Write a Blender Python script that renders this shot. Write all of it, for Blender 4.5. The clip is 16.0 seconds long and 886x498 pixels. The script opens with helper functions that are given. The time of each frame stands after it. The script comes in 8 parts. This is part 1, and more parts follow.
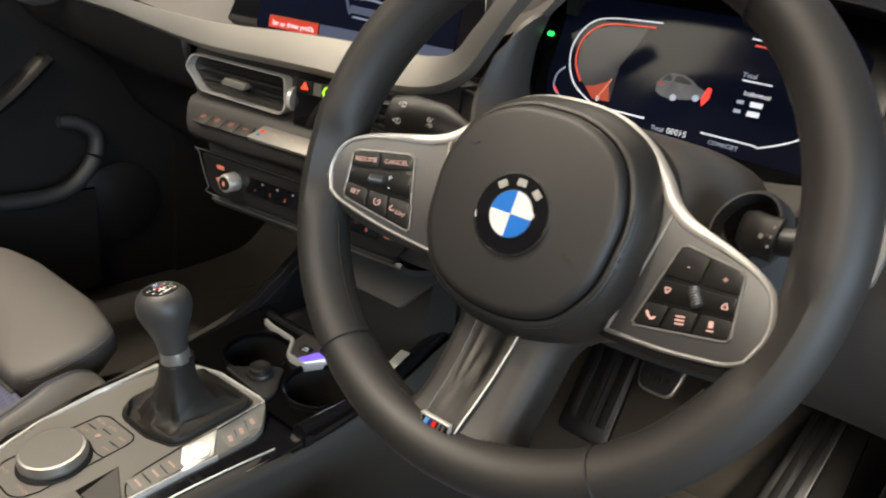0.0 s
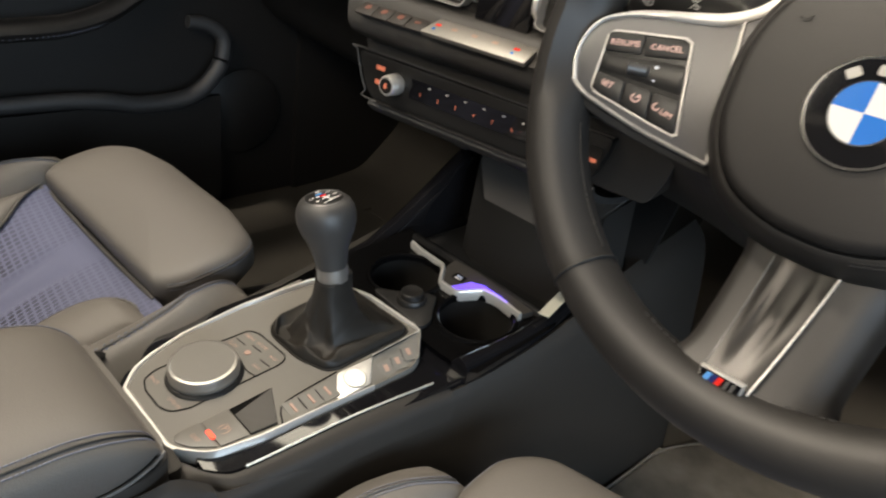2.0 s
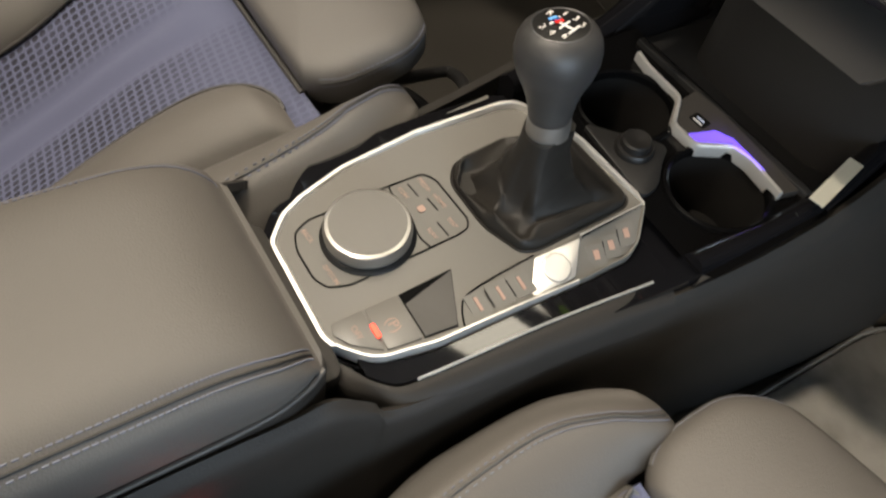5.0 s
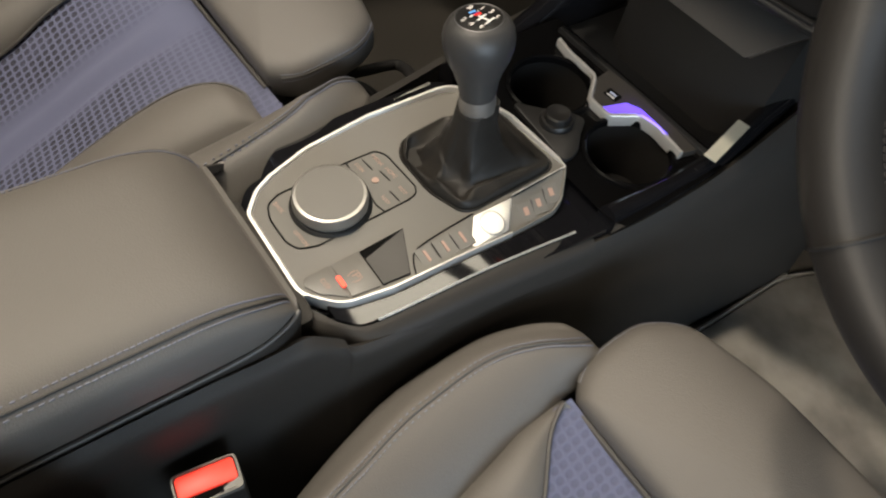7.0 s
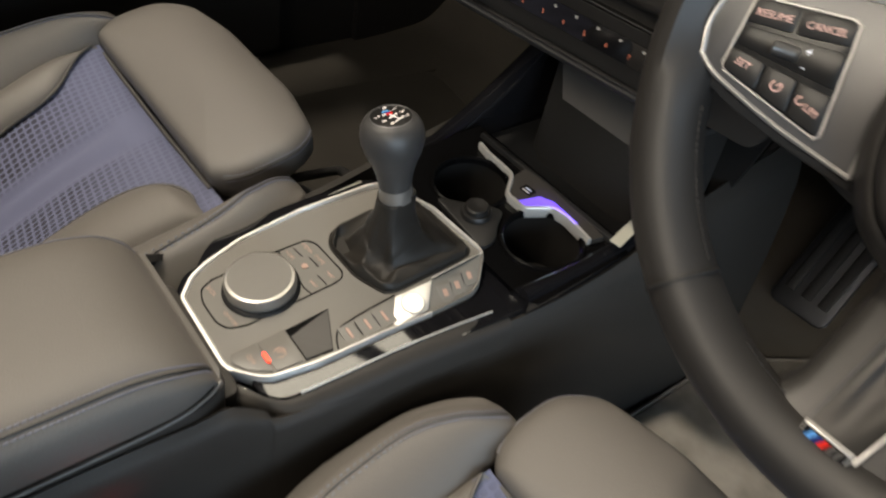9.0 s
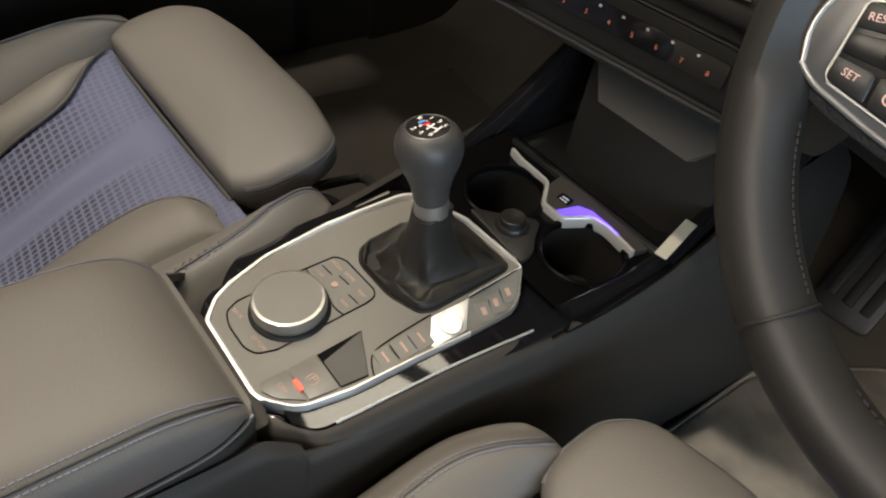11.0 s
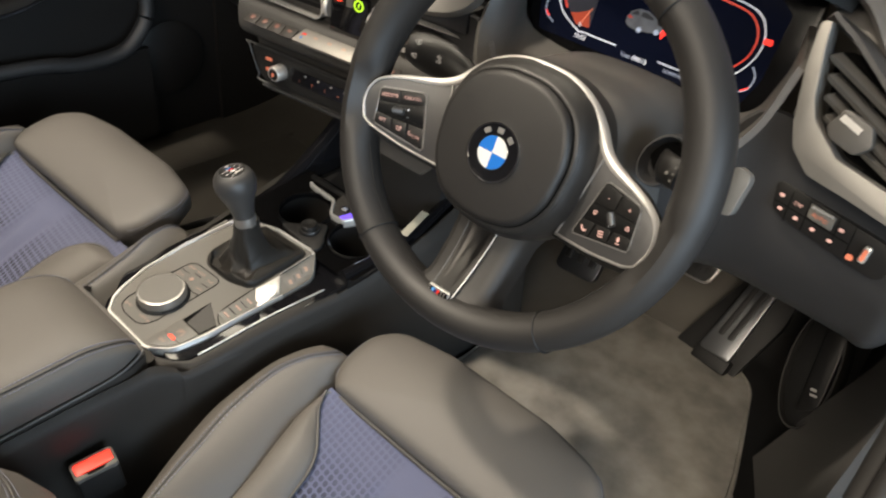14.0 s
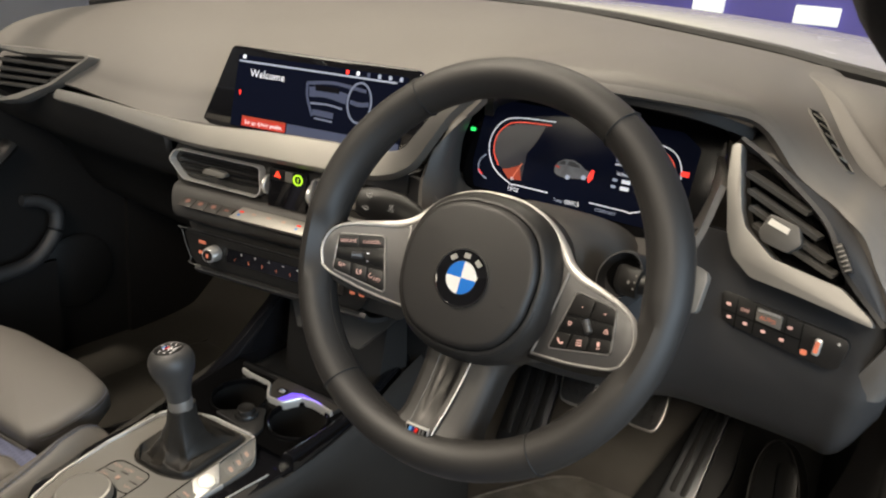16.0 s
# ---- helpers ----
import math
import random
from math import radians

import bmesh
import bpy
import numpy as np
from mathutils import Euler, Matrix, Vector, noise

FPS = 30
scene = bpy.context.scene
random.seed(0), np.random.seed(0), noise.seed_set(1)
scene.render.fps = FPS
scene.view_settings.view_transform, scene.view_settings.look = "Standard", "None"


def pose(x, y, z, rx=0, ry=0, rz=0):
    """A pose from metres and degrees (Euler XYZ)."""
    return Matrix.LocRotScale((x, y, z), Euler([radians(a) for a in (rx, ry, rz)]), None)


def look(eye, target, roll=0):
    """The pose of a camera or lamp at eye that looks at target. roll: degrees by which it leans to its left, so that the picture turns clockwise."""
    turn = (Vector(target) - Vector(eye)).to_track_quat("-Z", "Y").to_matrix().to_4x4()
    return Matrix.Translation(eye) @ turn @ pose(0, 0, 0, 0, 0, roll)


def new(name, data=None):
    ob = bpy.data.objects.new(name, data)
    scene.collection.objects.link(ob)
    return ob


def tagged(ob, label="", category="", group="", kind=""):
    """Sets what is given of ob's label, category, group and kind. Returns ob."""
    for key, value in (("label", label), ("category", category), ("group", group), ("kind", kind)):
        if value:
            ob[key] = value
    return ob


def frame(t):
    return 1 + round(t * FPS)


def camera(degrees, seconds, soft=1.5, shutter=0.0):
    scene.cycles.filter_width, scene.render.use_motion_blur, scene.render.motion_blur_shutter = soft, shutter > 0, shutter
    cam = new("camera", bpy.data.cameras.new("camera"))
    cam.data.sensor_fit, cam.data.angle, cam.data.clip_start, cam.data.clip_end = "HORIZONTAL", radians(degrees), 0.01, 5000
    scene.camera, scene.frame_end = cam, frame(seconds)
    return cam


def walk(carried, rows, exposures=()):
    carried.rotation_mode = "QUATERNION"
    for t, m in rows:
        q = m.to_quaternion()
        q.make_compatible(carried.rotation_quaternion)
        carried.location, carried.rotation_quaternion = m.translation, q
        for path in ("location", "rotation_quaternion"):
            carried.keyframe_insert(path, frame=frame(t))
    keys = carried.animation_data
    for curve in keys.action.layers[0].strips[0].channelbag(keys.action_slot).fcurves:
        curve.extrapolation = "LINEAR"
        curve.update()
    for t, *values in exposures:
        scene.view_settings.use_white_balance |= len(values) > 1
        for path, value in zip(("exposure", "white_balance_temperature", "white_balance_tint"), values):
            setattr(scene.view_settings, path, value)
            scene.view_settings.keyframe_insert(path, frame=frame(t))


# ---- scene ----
from mathutils.bvhtree import BVHTree
cam = camera(63.1, 16.0, soft=2.1, shutter=0.4)
PATH = [
    (0, 0.5535, -0.3292, 0.6463, 67.68, -7.38, 38.71),
    (0.5, 0.5261, -0.3334, 0.6337, 66.92, -7.41, 39.58),
    (1, 0.5041, -0.3397, 0.6177, 65.67, -7.69, 41.23),
    (1.5, 0.4733, -0.3381, 0.6008, 63.89, -8.02, 43.39),
    (2, 0.4364, -0.3323, 0.5822, 61.82, -8.39, 45.88),
    (2.5, 0.3941, -0.3344, 0.5626, 59.51, -8.96, 48.19),
    (3, 0.3487, -0.3245, 0.5373, 56.75, -9.37, 50.71),
    (3.5, 0.3037, -0.3084, 0.5310, 53.27, -9.50, 53.19),
    (4, 0.2705, -0.2854, 0.5329, 48.08, -9.55, 55.52),
    (4.5, 0.2438, -0.2621, 0.5461, 42.28, -9.05, 57.25),
    (5, 0.2328, -0.2595, 0.5555, 36.90, -8.76, 57.99),
    (5.2, 0.2333, -0.2530, 0.5563, 35.28, -8.63, 57.84),
    (7.5, 0.3578, -0.3247, 0.6276, 39.55, -9.29, 52.55),
    (8, 0.4127, -0.3499, 0.6411, 43.17, -9.47, 52.07),
    (8.5, 0.3954, -0.3087, 0.6365, 46.03, -9.50, 52.03),
    (9, 0.3641, -0.2938, 0.6226, 47.44, -9.54, 51.86),
    (9.2, 0.3355, -0.2779, 0.6162, 47.13, -9.24, 51.96),
    (11.5, 0.3205, -0.3011, 0.6082, 47.11, -8.59, 51.68),
    (12, 0.4379, -0.3572, 0.6491, 48.65, -8.70, 50.96),
    (12.5, 0.5143, -0.3551, 0.6981, 48.46, -8.26, 50.87),
    (13, 0.5642, -0.3652, 0.7262, 48.81, -7.98, 49.19),
    (13.5, 0.6048, -0.3841, 0.7745, 49.98, -7.41, 45.85),
    (14, 0.6328, -0.4224, 0.7952, 52.78, -6.78, 41.09),
    (14.5, 0.6502, -0.4566, 0.8002, 57.06, -6.34, 36.37),
    (15, 0.6522, -0.5005, 0.7809, 62.33, -6.17, 33.35),
    (15.5, 0.6414, -0.5057, 0.7550, 67.57, -6.17, 31.95),
    (16, 0.6106, -0.4816, 0.7222, 71.39, -6.21, 31.43),
]
# The clip's camera sets its own brightness, within a fifth of a stop.
STOPS = ((0.0, 0.12), (2.0, 0.10), (3.3, 0.26), (4.2, 0.26), (5.0, 0.02), (8.0, -0.05), (12.0, -0.02), (13.0, 0.18), (15.0, 0.16), (16.0, -0.04))
walk(cam, [(t, pose(x, y, z, rx, ry, rz)) for t, x, y, z, rx, ry, rz in PATH], STOPS)
# ---- end of walk ----
# ---- light ----
def panel_light(name, loc, target, sx, sy, power, color):
    data = bpy.data.lights.new(name, "AREA")
    data.shape, data.size, data.size_y, data.energy, data.color = "RECTANGLE", sx, sy, power, color
    ob = new(name, data)
    ob.matrix_world = look(loc, target)
    return ob


WARM = (1.0, 0.865, 0.70)
for y, deep, watts in ((-0.20, 0.6, 74), (1.15, 0.75, 82), (2.65, 0.5, 46)):
    panel_light("ceiling_lamp_front", (-1.20, y, 3.24), (-1.15, y - 0.05, 0.0), 4.2, deep, watts, WARM)
# Added fill from behind the doorway, to brighten mat and footwell.
panel_light("fill_lamp_side", (1.5, -3.1, 2.6), (0.5, 0.3, 0.0), 1.4, 1.0, 118, WARM)
panel_light("ceiling_downlight", (-0.70, -0.85, 3.0), (0.2, 0.0, 0.1), 0.16, 0.16, 70, WARM)
# Added fill from behind left, mainly for the kick panel.
panel_light("fill_lamp_far", (-1.6, -2.8, 2.75), (0.3, 0.2, 0.0), 1.4, 1.0, 48, WARM)
panel_light("shop_window_daylight", (5.2, -1.6, 1.3), (0.2, 0.0, 0.3), 4.5, 2.2, 310, (0.68, 0.84, 1.0))
world = bpy.data.worlds.new("showroom_air")
scene.world = world
world.use_nodes = True
world.node_tree.nodes["Background"].inputs[0].default_value = (0.55, 0.56, 0.62, 1)
world.node_tree.nodes["Background"].inputs[1].default_value = 0.5


# ---- materials ----
def mat(name, color, rough=0.5, metal=0.0, grain=0.0, grain_scale=900.0, tone=0.12, tone_scale=9.0,
        emit=0.0, coat=0.0, rough_var=0.08, cells=0.0, cell_scale=700.0, spec=0.5, aniso=0.0):
    m = bpy.data.materials.new(name)
    m.use_nodes = True
    nt = m.node_tree
    b = nt.nodes["Principled BSDF"]
    b.inputs["Roughness"].default_value, b.inputs["Metallic"].default_value = rough, metal
    b.inputs["Specular IOR Level"].default_value = spec
    b.inputs["Coat Weight"].default_value, b.inputs["Coat Roughness"].default_value = coat, 0.04
    b.inputs["Anisotropic"].default_value = aniso
    co = nt.nodes.new("ShaderNodeTexCoord")
    if tone > 0:
        n = nt.nodes.new("ShaderNodeTexNoise")
        n.inputs["Scale"].default_value, n.inputs["Detail"].default_value = tone_scale, 6.0
        nt.links.new(co.outputs["Object"], n.inputs["Vector"])
        ramp = nt.nodes.new("ShaderNodeMapRange")
        if tone >= 0.3:
            ramp.inputs["From Min"].default_value, ramp.inputs["From Max"].default_value = 0.3, 0.7
        ramp.inputs["To Min"].default_value, ramp.inputs["To Max"].default_value = 1 - tone, 1 + tone
        nt.links.new(n.outputs["Fac"], ramp.inputs["Value"])
        mix = nt.nodes.new("ShaderNodeVectorMath")
        mix.operation = "SCALE"
        mix.inputs[0].default_value = color
        nt.links.new(ramp.outputs[0], mix.inputs["Scale"])
        nt.links.new(mix.outputs[0], b.inputs["Base Color"])
        r2 = nt.nodes.new("ShaderNodeMapRange")
        r2.inputs["To Min"].default_value = max(0.02, rough - rough_var)
        r2.inputs["To Max"].default_value = min(1.0, rough + rough_var)
        nt.links.new(n.outputs["Fac"], r2.inputs["Value"])
        nt.links.new(r2.outputs[0], b.inputs["Roughness"])
    else:
        b.inputs["Base Color"].default_value = (*color, 1)
    if grain > 0 or cells > 0:
        bump = nt.nodes.new("ShaderNodeBump")
        bump.inputs["Distance"].default_value = 0.0006
        if cells > 0:
            v = nt.nodes.new("ShaderNodeTexVoronoi")
            v.inputs["Scale"].default_value = cell_scale
            bump.inputs["Strength"].default_value = cells
            nt.links.new(v.outputs["Distance"], bump.inputs["Height"])
        else:
            v = nt.nodes.new("ShaderNodeTexNoise")
            v.inputs["Scale"].default_value, v.inputs["Detail"].default_value = grain_scale, 3.0
            bump.inputs["Strength"].default_value = grain
            nt.links.new(v.outputs["Fac"], bump.inputs["Height"])
        nt.links.new(co.outputs["Object"], v.inputs["Vector"])
        nt.links.new(bump.outputs[0], b.inputs["Normal"])
    if emit > 0:
        b.inputs["Emission Color"].default_value = (*color, 1)
        b.inputs["Emission Strength"].default_value = emit
    return m


LEATHER = mat("black_leather", (0.105, 0.0985, 0.090), 0.56, cells=0.22, cell_scale=900, tone=0.10)
LEATHER_SIDE = mat("vinyl_side", (0.055, 0.053, 0.050), 0.52, cells=0.2, cell_scale=900)
SILL_GREY = mat("sill_plastic", (0.115, 0.111, 0.106), 0.5, cells=0.3, cell_scale=900)
RIM_LEATHER = mat("rim_leather", (0.0150, 0.0142, 0.0134), 0.52, cells=0.06, cell_scale=1300)
AIRBAG = mat("airbag_vinyl", (0.0115, 0.0108, 0.0102), 0.50, cells=0.10, cell_scale=1500)
SOFT = mat("dash_foam_skin", (0.110, 0.104, 0.096), 0.55, cells=0.3, cell_scale=800)
COLUMN_GREY = mat("column_plastic", (0.062, 0.0585, 0.054), 0.5, cells=0.3, cell_scale=900)
PAD_BLACK = mat("switch_pad_black", (0.006, 0.006, 0.006), 0.32, tone=0.1, spec=0.35)
BOW_SILVER = mat("bow_silver", (0.60, 0.59, 0.565), 0.44, metal=0.65, tone=0.05, grain=0.04)
STACK_KEY = mat("stack_key_plastic", (0.026, 0.0235, 0.0215), 0.50, tone=0.08, spec=0.2)
STACK_GREY = mat("stack_plastic", (0.030, 0.0288, 0.027), 0.5, cells=0.3, cell_scale=900, spec=0.35)
SOFT_LOW = mat("dash_lower_plastic", (0.026, 0.026, 0.0268), 0.55, cells=0.3, cell_scale=900)
DOOR_BLACK = mat("door_lining_black", (0.0110, 0.0102, 0.0096), 0.48, cells=0.3, cell_scale=900, spec=0.25)
PLASTIC = mat("grained_black_plastic", (0.011, 0.011, 0.011), 0.5, cells=0.3, cell_scale=1000, spec=0.3)
CONSOLE = mat("console_plastic", (0.030, 0.0278, 0.0252), 0.5, cells=0.25, cell_scale=1000, spec=0.25)
SLATE = mat("key_panel_plastic", (0.125, 0.120, 0.108), 0.45, tone=0.08, grain=0.05)
KEY = mat("key_plastic", (0.010, 0.0096, 0.0092), 0.38, tone=0.1, spec=0.4)
TAB_GREY = mat("vent_slat_grey", (0.060, 0.058, 0.054), 0.42, tone=0.08)
KEY_GREY = mat("grey_key_plastic", (0.13, 0.125, 0.113), 0.4, tone=0.08)
GLOSS = mat("piano_black", (0.006, 0.006, 0.007), 0.07, coat=0.6, tone=0.2, rough_var=0.03)
DECK_BLACK = mat("deck_black", (0.003, 0.003, 0.0032), 0.14, tone=0.1, spec=0.07)
# Near-black that puts the shade of slots, ducts and grooves into the colour.
VOID = mat("recess_shade_black", (0.004, 0.004, 0.004), 0.8, tone=0.0, spec=0.05)
SATIN = mat("satin_silver", (0.78, 0.77, 0.74), 0.33, metal=0.72, tone=0.05, grain=0.05, aniso=0.3)
INSERT = mat("brushed_insert", (0.040, 0.039, 0.038), 0.36, metal=0.9, tone=0.08, grain=0.04, aniso=0.6)
SATIN_DARK = mat("dark_satin_metal", (0.36, 0.35, 0.33), 0.34, metal=0.8, tone=0.06, grain=0.08)
SPOKE_METAL = mat("spoke_metal", (0.135, 0.135, 0.137), 0.42, metal=0.8, tone=0.05, grain=0.06)
SPOKE_RIM = mat("spoke_rim_silver", (0.36, 0.356, 0.346), 0.38, metal=0.8, tone=0.05, grain=0.04)
FLANK = mat("airbag_flank_vinyl", (0.017, 0.0162, 0.0153), 0.46, cells=0.10, cell_scale=1500)
LOWER_SPOKE = mat("lower_spoke_vinyl", (0.020, 0.0192, 0.0182), 0.50, cells=0.10, cell_scale=1500)
TRIM = mat("satin_trim", (0.265, 0.256, 0.238), 0.50, metal=0.8, tone=0.07, grain=0.06)
CHROME = mat("chrome", (0.85, 0.85, 0.84), 0.10, metal=1.0, tone=0.03)
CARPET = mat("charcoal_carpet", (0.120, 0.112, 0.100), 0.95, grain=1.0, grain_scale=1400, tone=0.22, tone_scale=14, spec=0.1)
# Darker carpet copy: the passenger footwell's shade is put into its colour.
SHADED_CARPET = mat("shaded_carpet", (0.042, 0.039, 0.034), 0.95, grain=1.0, grain_scale=1400, tone=0.2, tone_scale=14, spec=0.1)
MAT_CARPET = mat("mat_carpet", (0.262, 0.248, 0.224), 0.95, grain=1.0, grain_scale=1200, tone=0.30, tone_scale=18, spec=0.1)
PAPER = mat("cream_paper", (0.36, 0.35, 0.29), 0.7, tone=0.08, tone_scale=60)
# Bin plastic with the shade below the pad put into its colour.
BIN_SHADE = mat("bin_shaded_plastic", (0.010, 0.0095, 0.0088), 0.65, cells=0.3, cell_scale=900, spec=0.25)
PEDAL_METAL = mat("pedal_metal", (0.115, 0.118, 0.124), 0.34, metal=0.8, tone=0.1, grain=0.1)
REST_METAL = mat("foot_rest_metal", (0.050, 0.052, 0.057), 0.42, metal=0.8, tone=0.1, grain=0.1)
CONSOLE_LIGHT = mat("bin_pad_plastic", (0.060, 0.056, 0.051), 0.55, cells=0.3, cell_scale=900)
SLOT_GREY = mat("slot_ramp_plastic", (0.040, 0.038, 0.035), 0.5, tone=0.15, grain=0.05)
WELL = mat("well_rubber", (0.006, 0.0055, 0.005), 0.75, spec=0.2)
SEAL_GREY = mat("seal_rubber", (0.022, 0.021, 0.020), 0.55, tone=0.2)
RUBBER = mat("rubber", (0.010, 0.010, 0.010), 0.6)
BOOT = mat("boot_leather", (0.019, 0.0175, 0.0155), 0.46, cells=0.15, cell_scale=700, spec=0.22)
KNOB = mat("knob_leather", (0.036, 0.0355, 0.035), 0.45, cells=0.10, cell_scale=1300)
WHITE_PAINT = mat("white_body_paint", (0.78, 0.765, 0.70), 0.25, coat=0.8, tone=0.03)
THREAD = mat("blue_grey_thread", (0.16, 0.17, 0.22), 0.7, tone=0.2)
DARK_THREAD = mat("dark_thread", (0.010, 0.010, 0.010), 0.7, tone=0.1)
SCREEN_GLASS = mat("display_glass", (0.004, 0.004, 0.006), 0.06, tone=0.0)
SCREEN_BLACK = mat("display_surround_black", (0.003, 0.003, 0.0035), 0.22, tone=0.0, spec=0.2)
SCREEN_BLUE = mat("display_navy", (0.003, 0.004, 0.010), 0.10, tone=0.0, emit=0.30, spec=0.15)
UI_WHITE = mat("display_white", (0.60, 0.63, 0.70), 0.4, tone=0.0, emit=0.75)
UI_GREY = mat("display_grey", (0.22, 0.25, 0.32), 0.4, tone=0.0, emit=0.9)
UI_CAR = mat("display_car_grey", (0.075, 0.080, 0.092), 0.4, tone=0.5, tone_scale=60.0, emit=0.3)
UI_PAGE = mat("display_page_grey", (0.11, 0.13, 0.19), 0.4, tone=0.0, emit=0.7)
UI_DIM = mat("display_dim", (0.030, 0.038, 0.070), 0.4, tone=0.0, emit=0.8)
UI_RED = mat("display_red", (0.85, 0.03, 0.02), 0.4, tone=0.0, emit=1.2)
UI_DEEP = mat("display_deep_red", (0.34, 0.025, 0.015), 0.4, tone=0.0, emit=0.45)
UI_SWEEP = mat("display_sweep_red", (0.26, 0.035, 0.014), 0.4, tone=0.0, emit=0.5)
UI_DIALRED = mat("display_dial_red", (0.62, 0.06, 0.035), 0.4, tone=0.0, emit=0.6)
UI_FILL = mat("display_dial_fill", (0.014, 0.015, 0.021), 0.3, tone=0.0, emit=0.5)
UI_CARDARK = mat("display_car_dark", (0.012, 0.013, 0.018), 0.4, tone=0.0, emit=0.3)
UI_GREEN = mat("display_green", (0.03, 0.8, 0.15), 0.4, tone=0.0, emit=1.2)
UI_LIME = mat("lime_lamp", (0.45, 0.8, 0.03), 0.4, tone=0.0, emit=1.0)
UI_ORANGE = mat("backlit_orange", (0.55, 0.16, 0.09), 0.4, tone=0.0, emit=0.38)
UI_PINK = mat("backlit_pink", (0.50, 0.30, 0.26), 0.4, tone=0.0, emit=0.50)
UI_PALE = mat("faint_print", (0.32, 0.21, 0.165), 0.5, tone=0.0, emit=0.08)
GEAR_WHITE = mat("gear_print_white", (0.80, 0.79, 0.77), 0.35, tone=0.0)
PRINT = mat("white_print", (0.55, 0.54, 0.52), 0.5, tone=0.0)
VIOLET = mat("violet_ambient_light", (0.14, 0.08, 0.70), 0.4, tone=0.0, emit=1.0)
BLUE = mat("badge_blue", (0.015, 0.13, 0.46), 0.2, tone=0.0, coat=0.5)
BADGE_LIGHT = mat("badge_sky_blue", (0.12, 0.35, 0.75), 0.25, tone=0.0)
BADGE_DARK = mat("badge_navy", (0.02, 0.03, 0.14), 0.25, tone=0.0)
BADGE_RED = mat("badge_red", (0.75, 0.03, 0.02), 0.25, tone=0.0)
WHITE = mat("badge_white", (0.62, 0.61, 0.59), 0.25, tone=0.0, coat=0.5)
# Plain red plastic, brightened by added emission; the button is no lamp.
BUCKLE_RED_GLOW = mat("buckle_red_glow", (0.85, 0.05, 0.03), 0.42, tone=0.05, emit=0.8)
UI_KEY = mat("key_symbol_red", (0.12, 0.04, 0.025), 0.4, tone=0.0, emit=0.2)
KNURL = mat("dark_knurl", (0.10, 0.10, 0.10), 0.3, metal=0.6, tone=0.1)
LED_RED = mat("red_led", (1.0, 0.05, 0.02), 0.4, tone=0.0, emit=2.0)
HEADLINER = mat("headliner", (0.35, 0.34, 0.31), 0.9, grain=0.4)
WALL_PAINT = mat("hall_wall", (0.34, 0.34, 0.35), 0.8)
CEILING_DARK = mat("hall_ceiling_dark", (0.10, 0.10, 0.105), 0.8)
# Emission on the violet wall stands in for light falling on it.
WALL_VIOLET_GLOW = mat("glowing_violet_wall", (0.10, 0.08, 0.36), 0.6, tone=0.0, emit=0.36)
HALL_FLOOR = mat("hall_floor_tile", (0.20, 0.195, 0.185), 0.3)


